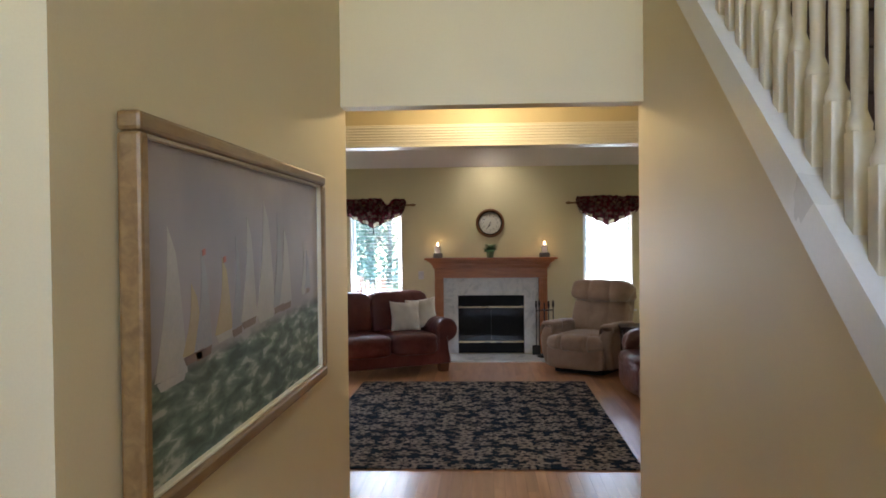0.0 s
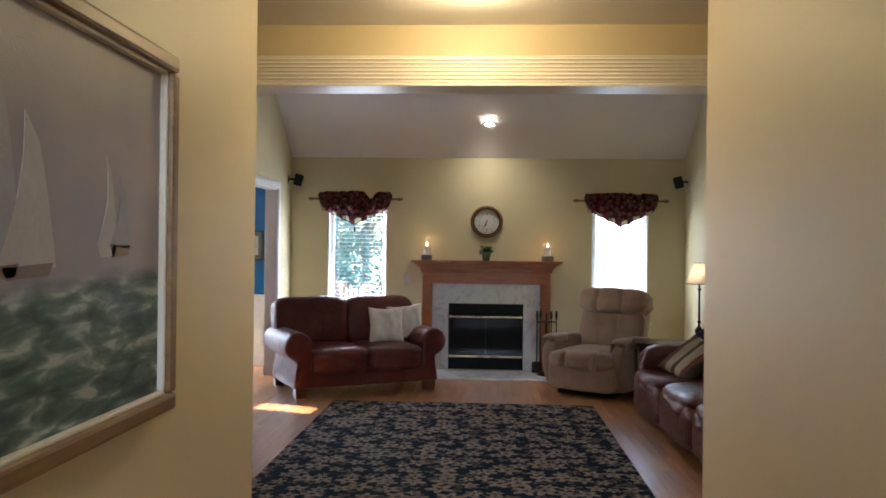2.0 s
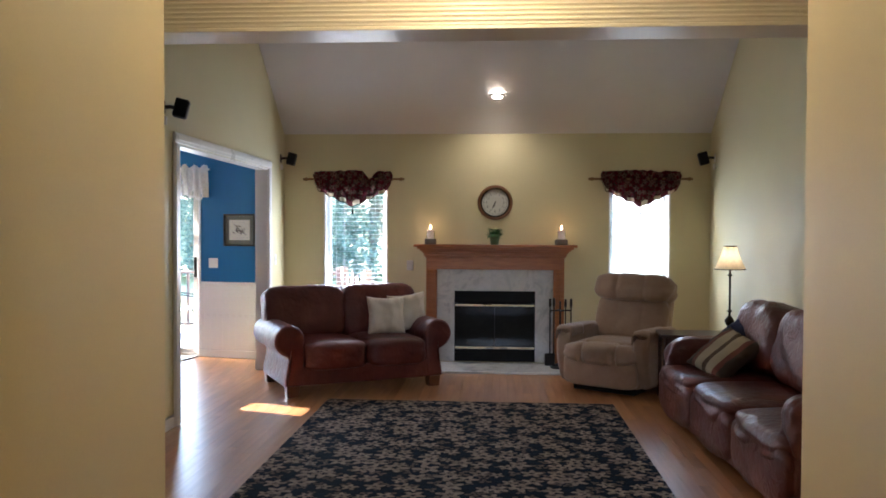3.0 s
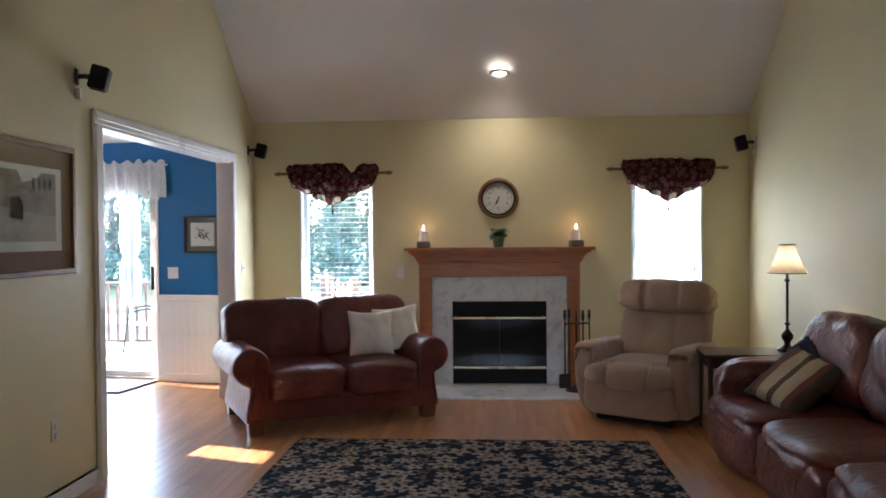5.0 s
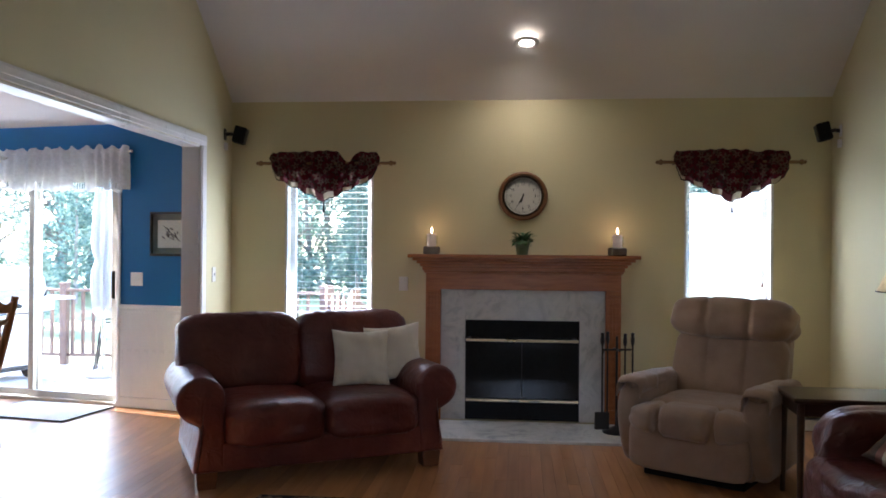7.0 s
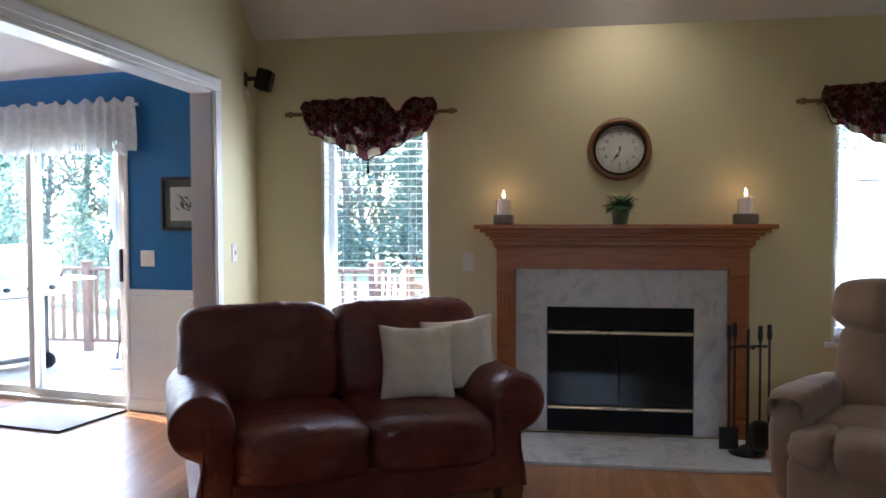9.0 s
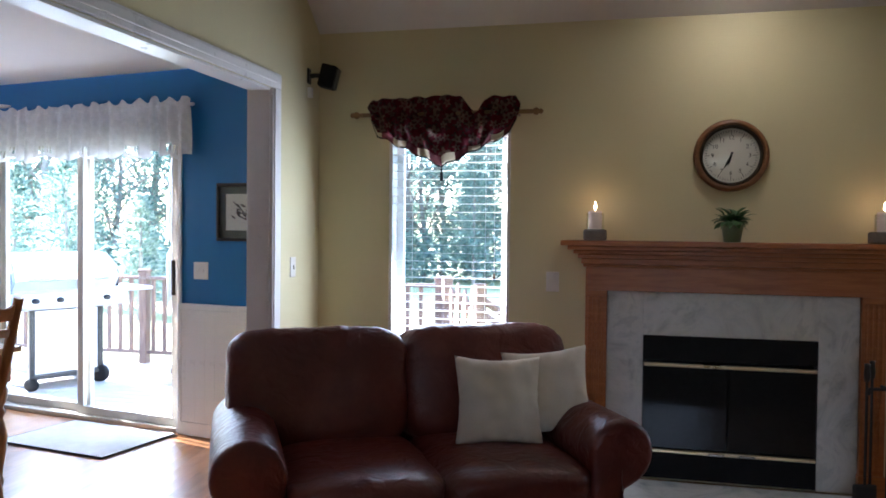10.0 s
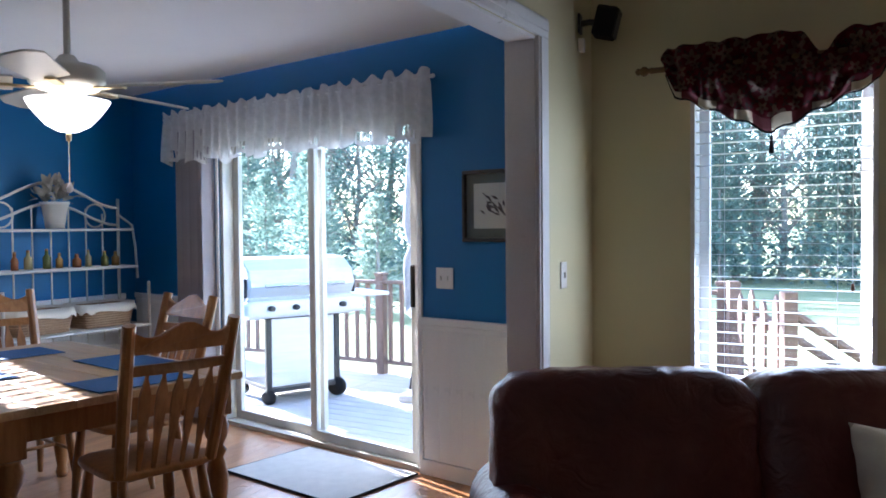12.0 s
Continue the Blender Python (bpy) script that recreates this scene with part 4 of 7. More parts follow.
def block_foot(x, y):
    bm = bmesh.new()
    add_box(bm, -0.06, 0.06, -0.055, 0.055, 0.0, 0.102, 0.008)
    for v in bm.verts:
        if v.co.z < 0.05:
            v.co.x *= 0.88
            v.co.y *= 0.88
    bmesh.ops.translate(bm, verts=bm.verts, vec=(x, y, 0))
    return bm


def lean_back(deg, y, z):
    return Matrix.Translation((0, y, z)) @ Matrix.Rotation(radians(-deg), 4, "X") @ Matrix.Translation((0, -y, -z))


def loveseat(m):
    th = thing("loveseat", m, "oxblood leather loveseat with fat rolled arms and wooden block feet", "sofa", "leather seats")
    half, depth = 0.68, 0.94
    part("frame", box(-half + 0.06, half - 0.06, -0.012, depth, 0.098, 0.27, 0.02, 3), M_LEATHER, th)
    part("back_frame", box(-half - 0.04, half + 0.04, depth - 0.13, depth, 0.10, 0.80, 0.05, 4), M_LEATHER, th, smooth=True)
    for side in (-1, 1):
        part("arm", rolled_arm(side, side * half, depth - 0.04), M_LEATHER, th, smooth=True)
        for y in (0.055, depth - 0.08):
            part("foot", block_foot(side * (half + 0.01), y), M_FOOTWOOD, th, "reddish brown wooden block foot")
    w = 0.60
    for k in (0, 1):
        cx = (k - 0.5) * w
        part("seat_cushion", cushion(cx, 0.33, 0.345, w + 0.03, 0.78, 0.255, power=6.0, n=22, wobble=0.025, seed=k * 3.1, crinkle=0.012, sag=-0.12), M_LEATHER, th, smooth=True)
        part("back_cushion", cushion((k - 0.5) * 0.77 - 0.015, 0.715, 0.685, 0.80, 0.33, 0.53, power=5.4, n=30, m=lean_back(9, 0.70, 0.5), wobble=0.03, seed=k * 1.7 + 5, crinkle=0.016), M_LEATHER, th, smooth=True)
    return th


M_FOOTWOOD = wood("reddish_foot_wood", (0.10, 0.035, 0.015), (0.19, 0.07, 0.03), 0.35, coat=0.3)
LOVE = pose(-1.167, 8.705, 0, 0, 0, 29)
loveseat(LOVE)


def long_sofa(m):
    th = thing("sofa", m, "long oxblood leather sofa with puffed seats along the wall", "sofa", "leather seats")
    half, depth = 1.25, 0.92
    part("frame", box(-half + 0.01, half - 0.01, 0.0, depth, 0.03, 0.30, 0.045, 4), M_LEATHER, th, smooth=True)
    part("back_frame", box(-half + 0.06, half - 0.06, depth - 0.17, depth, 0.10, 0.80, 0.06, 4), M_LEATHER, th, smooth=True)
    w = (2 * half - 0.02) / 3
    for k in range(3):
        cx = (k - 1) * w
        part("seat_cushion", cushion(cx, 0.32, 0.345, w + 0.015, 0.76, 0.23, power=4.0, n=20, wobble=0.05, seed=k * 3.7 + 1, crinkle=0.016, sag=0.12), M_LEATHER, th, smooth=True)
        part("front_roll", cushion(cx, 0.02, 0.225, w, 0.15, 0.37, power=3.2, n=16, wobble=0.05, seed=k * 2.2, crinkle=0.014), M_LEATHER, th, smooth=True)
        bw = 0.79
        part("back_cushion", cushion((k - 1) * 0.765, 0.64, 0.70, bw, 0.36, 0.54, power=3.6, n=28, m=lean_back(12, 0.64, 0.46), wobble=0.06, seed=k * 1.9 + 3, crinkle=0.022), M_LEATHER, th, smooth=True)
    for side in (-1, 1):
        part("arm", cushion(side * (half - 0.125), 0.44, 0.45, 0.28, 0.86, 0.41, power=4.0, n=18, wobble=0.05, seed=side * 4.0, crinkle=0.014), M_LEATHER, th, smooth=True)
        for y in (0.07, depth - 0.08):
            part("foot", box(side * (half - 0.10) - 0.04, side * (half - 0.10) + 0.04, y - 0.04, y + 0.04, 0.0, 0.035, 0.006), M_DARKWOOD, th, "low dark wooden foot")
    return th


SOFA = pose(1.45, 6.78, 0, 0, 0, -86.5)
long_sofa(SOFA)


def throw_pillow(name, m, size, material, label, thick=0.15):
    bm = bmesh.new()
    n = 28
    grid = {}
    for s in (-1, 1):
        for i in range(n + 1):
            for j in range(n + 1):
                u, w = 2 * i / n - 1, 2 * j / n - 1
                edge = (1 - u ** 4) * (1 - w ** 4)
                pinch = 1 - 0.10 * (1 - u * u) * abs(w) ** 3 - 0.10 * (1 - w * w) * abs(u) ** 3
                if edge <= 1e-6 and s > 0:
                    grid[s, i, j] = grid[-1, i, j]
                    continue
                puff = s * thick / 2 * max(edge, 0) ** 0.5 * (1 + 0.20 * noise.noise(Vector((u * 2.5, w * 2.5, s + size))))
                rim = max(abs(u), abs(w)) ** 4
                puff += 0.022 * rim * noise.noise(Vector((u * 6.5, w * 6.5, size * 9)))
                grid[s, i, j] = bm.verts.new((u * size / 2 * pinch, puff, w * size / 2 * pinch))
        for i in range(n):
            for j in range(n):
                q = [grid[s, i, j], grid[s, i + 1, j], grid[s, i + 1, j + 1], grid[s, i, j + 1]]
                bm.faces.new(q if s < 0 else list(reversed(q)))
    ob = part(name, bm, material, smooth=True)
    ob.matrix_world = m
    return tagged(ob, label, "pillow", "throw pillows")


throw_pillow("throw_pillow", pose(-1.062, 9.22, 0.655, 0, 0, 20) @ pose(0, 0, 0, -17, 1, 0), 0.385, M_WHITECLOTH, "ivory cotton throw pillow leaning on the leather loveseat", 0.13)
throw_pillow("throw_pillow", pose(-0.868, 9.375, 0.675, 0, 0, 6) @ pose(0, 0, 0, -14, -7, 0), 0.385, M_WHITECLOTH, "ivory cotton pillow tucked behind another on the loveseat", 0.13)
throw_pillow("throw_pillow", SOFA @ pose(-0.70, 0.33, 0.575, -52, 12, 16), 0.45, M_STRIPE, "striped brown and cream woven pillow lying on the sofa", 0.13)
throw_pillow("throw_pillow", SOFA @ pose(-0.86, 0.44, 0.60, -44, 20, 10), 0.43, M_NAVY, "navy cloth pillow behind the striped pillow on the sofa", 0.13)


def recliner(m):
    th = thing("recliner", m, "tan corduroy recliner armchair with tufted headrest and padded arms", "armchair")
    tilt = lean_back(15, 0.66, 0.42)
    part("base", box(-0.31, 0.31, 0.10, 0.74, 0.0, 0.07, 0.01), M_MATBLACK, th, "black rocker base")
    part("body", box(-0.37, 0.37, 0.06, 0.84, 0.065, 0.34, 0.03, 3), M_FABRIC, th)
    part("footrest", cushion(0, 0.05, 0.205, 0.73, 0.14, 0.285, power=7, n=14, crinkle=0.004), M_FABRIC, th, smooth=True)
    part("seat_front", cushion(0, 0.075, 0.365, 0.755, 0.30, 0.205, power=3.0, n=44, wobble=0.03, seed=2, crinkle=0.012, seams=(-0.46, 0.42), seam_depth=0.52), M_FABRIC, th, smooth=True)
    part("seat", cushion(0, 0.42, 0.375, 0.66, 0.60, 0.19, power=5, n=14, wobble=0.04, crinkle=0.01), M_FABRIC, th, smooth=True)
    part("backrest", cushion(0, 0.715, 0.63, 0.74, 0.25, 0.48, power=5.0, n=36, m=tilt, wobble=0.03, seed=3, crinkle=0.010, seams=(-0.34, 0.34), seam_depth=0.07), M_FABRIC, th, smooth=True)
    part("back_shell", cushion(0, 0.80, 0.62, 0.70, 0.18, 0.86, power=6, n=14, m=tilt), M_FABRIC, th, smooth=True)
    part("headrest", cushion(0, 0.685, 0.945, 0.80, 0.36, 0.285, power=4.0, n=40, m=tilt, wobble=0.04, seed=8, crinkle=0.012, seams=(-0.34, 0.36), seam_depth=0.11), M_FABRIC, th, smooth=True)
    for s in (-1, 1):
        outline = [(0.12, 0.07), (0.08, 0.12), (0.035, 0.22), (0.005, 0.34), (0.005, 0.44), (0.04, 0.51), (0.11, 0.56), (0.20, 0.578), (0.36, 0.578), (0.56, 0.575), (0.72, 0.585), (0.80, 0.54), (0.83, 0.40), (0.82, 0.22), (0.80, 0.07), (0.45, 0.065)]
        bm = soft_prism(outline, -0.075, 0.075, 0.05, 6, 0.05)
        bmesh.ops.transform(bm, matrix=Matrix(((0, 1, 0, s * 0.385), (1, 0, 0, 0), (0, 0, 1, 0), (0, 0, 0, 1))), verts=bm.verts)
        bmesh.ops.recalc_face_normals(bm, faces=bm.faces)
        arm = part("arm", bm, M_FABRIC, th, smooth=True)
        part("arm_pad", cushion(s * 0.385, 0.36, 0.55, 0.155, 0.60, 0.10, power=3.2, n=16, wobble=0.08, seed=s, crinkle=0.03), M_FABRIC, arm, smooth=True)
        # cloth cover laid over the front of the arm, its edges hanging down
        bm = bmesh.new()
        rows = []
        for i in range(10):
            row = []
            for j in range(17):
                u = 2 * j / 16 - 1
                fold = noise.noise(Vector((i * 0.6, j * 0.45, s)))
                z = 0.603 - 0.035 * abs(u) ** 2.5 - 0.06 * max(0, abs(u) - 0.62) / 0.38 - (0.035 if i == 0 else 0.008 if i == 1 else 0)
                row.append(bm.verts.new((s * 0.385 + 0.085 * max(-0.95, min(0.95, u * 1.35)) + 0.004 * fold, 0.03 + 0.030 * i, z + 0.008 * fold)))
            rows.append(row)
        for a, b in zip(rows, rows[1:]):
            for j in range(16):
                bm.faces.new((a[j], a[j + 1], b[j + 1], b[j]))
        cover = part("arm_cover", bm, M_FABRIC, arm, smooth=True)
        cover.modifiers.new("thickness", "SOLIDIFY").thickness = 0.008
    return th


recliner(pose(0.965, 8.80, 0, 0, 0, -33))


# Fireplace
def profile_run(bm, profile, x0, x1):
    """A moulding along x from an outline of (y, z) pairs."""
    add_prism(bm, profile, x0, x1, 0, Matrix(((0, 1, 0, 0), (1, 0, 0, 0), (0, 0, 1, 0), (0, 0, 0, 1))))
    bmesh.ops.recalc_face_normals(bm, faces=bm.faces)
    return bm


def fireplace():
    th = thing("fireplace", pose(0.005, YB, 0), "oak mantel fireplace with white marble surround and black firebox", "fireplace")
    # mantel shelf and its stepped crown
    part("mantel_shelf", box(-0.90, 0.90, -0.255, -0.002, 1.315, 1.343, 0.006), M_MANTEL, th)
    bm = bmesh.new()
    for (w, d, z0, z1) in ((0.865, 0.222, 1.292, 1.315), (0.835, 0.195, 1.270, 1.292), (0.812, 0.165, 1.245, 1.270), (0.795, 0.135, 1.212, 1.245), (0.785, 0.118, 1.195, 1.212)):
        add_box(bm, -w, w, -d, -0.002, z0, z1, 0.006)
    part("crown", bm, M_MANTEL, th)
    part("frieze", box(-0.772, 0.772, -0.085, -0.002, 1.062, 1.195, 0.003), M_MANTEL, th)
    for s in (-1, 1):
        bm = bmesh.new()
        x0, x1 = (0.652, 0.772) if s > 0 else (-0.772, -0.652)
        add_box(bm, x0, x1, -0.085, -0.002, 0.0, 1.062, 0.003)
        for k in range(4):
            add_box(bm, x0 + 0.014 + k * 0.026, x0 + 0.028 + k * 0.026, -0.093, -0.084, 0.16, 1.03, 0.004)
        add_box(bm, x0 - 0.006, x1 + 0.006, -0.097, -0.004, 0.0, 0.13, 0.004)
        part("pilaster", bm, M_MANTEL, th)
    # marble slabs round the opening
    for x0, x1, z0, z1 in ((-0.65, -0.453, 0.02, 1.06), (0.453, 0.65, 0.02, 1.06), (-0.4526, 0.4526, 0.82, 1.06)):
        part("marble_slab", box(x0, x1, -0.055, -0.004, z0, z1, 0.0006, 1), M_MARBLE, th, "polished white veined marble slab")
    # firebox: a real recess behind smoked glass
    fire = part("firebox", bmesh.new(), M_BLACK, th)
    bm = bmesh.new()
    add_box(bm, -0.45, 0.45, 0.34, 0.36, 0.03, 0.82)
    add_box(bm, -0.4525, -0.43, -0.046, 0.34, 0.02, 0.822)
    add_box(bm, 0.43, 0.4525, -0.046, 0.34, 0.02, 0.822)
    add_box(bm, -0.43, 0.43, -0.02, 0.34, 0.03, 0.05)
    add_box(bm, -0.43, 0.43, -0.02, 0.34, 0.80, 0.82)
    bm.to_mesh(fire.data)
    bm.free()
    part("hood_panel", box(-0.449, 0.449, -0.062, -0.03, 0.685, 0.818, 0.004), M_MATBLACK, th, "black louvred metal panel")
    part("lower_panel", box(-0.449, 0.449, -0.062, -0.03, 0.025, 0.165, 0.004), M_MATBLACK, th)
    for z in (0.645, 0.166):
        part("brass_rail", box(-0.447, 0.447, -0.075, -0.05, z + 0.004, z + 0.025, 0.006), M_BRASS, th, "brushed brass trim rail")
    for x0, x1 in ((-0.445, -0.004), (0.004, 0.445)):
        door = part("glass_door", box(x0, x1, -0.056, -0.048, 0.197, 0.645), M_FIREGLASS, th, "smoked glass fire door")
    for x in (-0.10, 0.06):
        part("door_handle", box(x, x + 0.085, -0.092, -0.075, 0.172, 0.186, 0.006), M_STEEL, th, "small polished metal pull")
    # logs behind the glass
    bm = bmesh.new()
    for k, (y, z, a) in enumerate(((0.06, 0.10, 4), (0.15, 0.12, -6), (0.10, 0.18, 9))):
        add_tube(bm, [Vector((-0.22 + 0.02 * k, y, z)), Vector((0, y + 0.01, z + 0.01)), Vector((0.2, y + 0.002 * a, z))], [0.045, 0.05, 0.04], 10)
    part("logs", bm, M_STONEPOT, th, "pale ceramic fire logs")
    part("hearth", box(-0.78, 0.80, -0.72, -0.10, 0.0, 0.022, 0.004), M_MARBLE, th, "flat white marble hearth")
    return th


fireplace()


def fire_tools(m):
    th = thing("fire_tool_set", m, "black iron fireplace tool set standing on the hearth", "fire tools")
    bm = lathe([(0.001, 0.0), (0.10, 0.0), (0.105, 0.012), (0.06, 0.03), (0.02, 0.05), (0.001, 0.055)], 20)
    part("base", bm, M_BLACK, th, smooth=True)
    part("post", tube([(0, 0, 0.04), (0, 0, 0.72)], 0.009), M_BLACK, th)
    bm = bmesh.new()
    add_tube(bm, [(-0.11, 0, 0.62), (0.11, 0, 0.62)], 0.008)
    add_tube(bm, [(0, -0.08, 0.62), (0, 0.08, 0.62)], 0.008)
    add_tube(bm, [(-0.11, 0, 0.60), (-0.11, -0.03, 0.60), (-0.11, -0.03, 0.63)], 0.006)
    part("rack", bm, M_BLACK, th)
    for k, (x, y) in enumerate(((-0.115, -0.02), (0.115, -0.02), (0.04, -0.075), (-0.05, 0.07))):
        tool = part("tool_rod", tube([(x, y, 0.12), (x, y, 0.66), (x, y, 0.745)], [0.007, 0.007, 0.013], 8), M_BLACK, th)
        part("grip", lathe([(0.001, 0.0), (0.012, 0.0), (0.016, 0.03), (0.012, 0.07), (0.015, 0.085), (0.001, 0.09)], 10), M_BLACK, tool, smooth=True).location = (x, y, 0.66)
        bm = bmesh.new()
        if k == 0:
            add_box(bm, x - 0.055, x + 0.055, y - 0.012, y + 0.012, 0.03, 0.16, 0.008)
        elif k == 1:
            add_tube(bm, [(x, y, 0.14), (x + 0.015, y, 0.08), (x + 0.05, y, 0.05)], [0.008, 0.008, 0.004])
        elif k == 2:
            add_cushion(bm, x, y, 0.12, 0.13, 0.05, 0.18, power=3, n=6)
        else:
            add_tube(bm, [(x, y, 0.14), (x, y, 0.04)], [0.008, 0.004])
        part("tool_head", bm, M_BLACK, tool)
    return th


fire_tools(pose(0.71, 10.06, 0.022, 0, 0, 10))


def wall_clock():
    th = thing("wall_clock", pose(0.003, YB - 0.001, 1.815, 90, 0, 0), "round brown wooden wall clock with a pale dial", "clock")
    part("frame", lathe([(0.12, 0.0), (0.196, 0.0), (0.198, 0.012), (0.188, 0.032), (0.172, 0.038), (0.166, 0.030)], 48, False), M_BROWNFRAME, th, smooth=True)
    part("bezel", lathe([(0.166, 0.030), (0.158, 0.040), (0.150, 0.030), (0.148, 0.014)], 48, False), M_BRONZE, th, smooth=True)
    part("dial", lathe([(0.001, 0.006), (0.15, 0.006), (0.15, 0.012), (0.001, 0.012)], 48), M_CLOCKFACE, th)
    bm = bmesh.new()
    for k in range(60):
        a = 2 * math.pi * k / 60
        r0 = 0.128 if k % 5 else 0.112
        add_box(bm, -0.0012, 0.0012, r0, 0.138, 0.0125, 0.0135, m=Matrix.Rotation(a, 4, "Z"))
    part("minute_marks", bm, M_MATBLACK, th)
    for k in range(1, 13):
        cu = bpy.data.curves.new("numeral", "FONT")
        cu.body, cu.size, cu.align_x, cu.align_y = str(k), 0.032, "CENTER", "CENTER"
        ob = new("numeral", cu)
        me = bpy.data.meshes.new_from_object(ob)
        bpy.data.objects.remove(ob)
        o2 = new("numeral", me)
        me.materials.append(M_MATBLACK)
        a = math.pi / 2 - 2 * math.pi * k / 12
        o2.parent = th
        o2.location = (0.097 * math.cos(a), 0.097 * math.sin(a), 0.0132)
    for name, ang, length, w in (("hour_hand", 196, 0.062, 0.010), ("minute_hand", 207, 0.088, 0.007)):
        bm = bmesh.new()
        add_prism(bm, [(-w / 2, -0.02), (w / 2, -0.02), (w * 0.7, length * 0.6), (0, length), (-w * 0.7, length * 0.6)], 0, 0.002)
        bmesh.ops.transform(bm, matrix=Matrix.Translation((0, 0, 0.016 if length > 0.08 else 0.0135)) @ Matrix.Rotation(radians(-ang), 4, "Z") @ Matrix.Rotation(radians(-90), 4, "X"), verts=bm.verts)
        part(name, bm, M_MATBLACK, th)
    # the lens
    g = part("glass", lathe([(0.149, 0.024), (0.1, 0.028), (0.001, 0.03)], 32, False), M_GLASS, th, smooth=True)
    g.visible_shadow = False
    return th


wall_clock()


def candle(m, label):
    th = thing("candle_holder", m, label, "candle", "mantel candles")
    part("stone_base", box(-0.062, 0.062, -0.055, 0.055, 0.0, 0.062, 0.012), M_STONEPOT, th, "rough grey stone block holder")
    part("candle", lathe([(0.001, 0.062), (0.036, 0.062), (0.037, 0.155), (0.034, 0.163), (0.02, 0.158), (0.001, 0.157)], 20), M_WAX, th, "lit ivory pillar candle", smooth=True)
    part("glass_sleeve", lathe([(0.046, 0.06), (0.047, 0.15), (0.0465, 0.151), (0.045, 0.06)], 24, False), M_GLASS, th, smooth=True).visible_shadow = False
    part("flame", lathe([(0.001, 0.168), (0.007, 0.176), (0.008, 0.186), (0.004, 0.202), (0.001, 0.214)], 12), M_FLAME, th, "small bright flame", smooth=True)
    lamp("candle_light", "POINT", m @ Matrix.Translation((0, 0, 0.2)), 0.013, (1.0, 0.55, 0.22), radius=0.02)
    return th


candle(pose(-0.715, 10.29, 1.343), "lit ivory candle in a stone holder on the mantel")
candle(pose(0.735, 10.29, 1.343, 0, 0, 12), "lit ivory candle in a stone holder on the mantel")


def add_leaf(bm, m, length, width, curl=0.25, fold=0.25):
    rows = 5
    prev = None
    for i in range(rows + 1):
        u = i / rows
        w = width / 2 * math.sin(math.pi * min(1, 0.12 + 0.88 * u)) ** 0.8 if i < rows else 0.0005
        z = -curl * length * u * u
        trio = [bm.verts.new(m @ Vector((sx * w, length * u, z + fold * abs(sx) * w))) for sx in (-1, 0, 1)]
        if prev:
            for a in (0, 1):
                bm.faces.new((prev[a], prev[a + 1], trio[a + 1], trio[a]))
        prev = trio


def mantel_plant(m):
    th = thing("potted_plant", m, "small leafy green plant in a green glazed pot", "plant")
    part("pot", lathe([(0.001, 0.0), (0.042, 0.0), (0.052, 0.06), (0.056, 0.085), (0.06, 0.088), (0.06, 0.098), (0.052, 0.098), (0.050, 0.08), (0.001, 0.078)], 24), M_GREENPOT, th, smooth=True)
    bm = bmesh.new()
    rnd = random.Random(4)
    for k in range(110):
        a, e = rnd.uniform(0, 360), rnd.uniform(-5, 65)
        mm = Matrix.Translation((rnd.uniform(-0.03, 0.03), rnd.uniform(-0.03, 0.03), 0.10)) @ Matrix.Rotation(radians(a), 4, "Z") @ Matrix.Rotation(radians(e), 4, "X") @ Matrix.Translation((0, rnd.uniform(0.0, 0.06), 0))
        add_leaf(bm, mm, rnd.uniform(0.045, 0.075), rnd.uniform(0.022, 0.038), 0.5)
    part("leaves", bm, M_LEAF, th, smooth=True)
    return th


mantel_plant(pose(0.0, 10.28, 1.343))


def wall_speaker(m, label, plate=False):
    th = thing("wall_speaker", m, label, "speaker", "wall speakers")
    # local y points out of the wall
    part("wall_plate", box(-0.035, 0.035, 0.0, 0.014, -0.05, 0.05, 0.006), M_BLACK if not plate else M_IVORY, th)
    part("bracket", tube([(0, 0.01, 0), (0, 0.055, 0.005), (0, 0.085, 0.0)], 0.016), M_BLACK, th)
    bm = bmesh.new()
    add_box(bm, -0.062, 0.062, -0.05, 0.055, -0.075, 0.075, 0.012)
    tip = Matrix.Translation((0, 0.135, -0.005)) @ Matrix.Rotation(radians(-14), 4, "X")
    bmesh.ops.transform(bm, matrix=tip, verts=bm.verts)
    part("cabinet", bm, M_MATBLACK, th)
    bm = box(-0.055, 0.055, 0.055, 0.062, -0.068, 0.068, 0.004)
    bmesh.ops.transform(bm, matrix=tip, verts=bm.verts)
    part("grille", bm, M_BLACK, th, "black cloth grille")
    part("cable_box", box(-0.024, 0.024, 0.0, 0.03, -0.14, -0.075, 0.004), M_IVORY, th, "ivory cable box")
    return th


wall_speaker(pose(XW, 7.10, 2.385, 0, 0, -72) @ Matrix.Diagonal((0.9, 0.9, 0.9, 1)), "small black satellite speaker on a wall bracket above the opening")
wall_speaker(pose(XW, 10.27, 2.30, 0, 0, -80) @ Matrix.Diagonal((0.9, 0.9, 0.9, 1)), "small black satellite speaker bracketed near the corner")
wall_speaker(pose(XE, 10.26, 2.30, 0, 0, 80) @ Matrix.Diagonal((0.9, 0.9, 0.9, 1)), "small black satellite speaker bracketed near the corner with an ivory box", True)


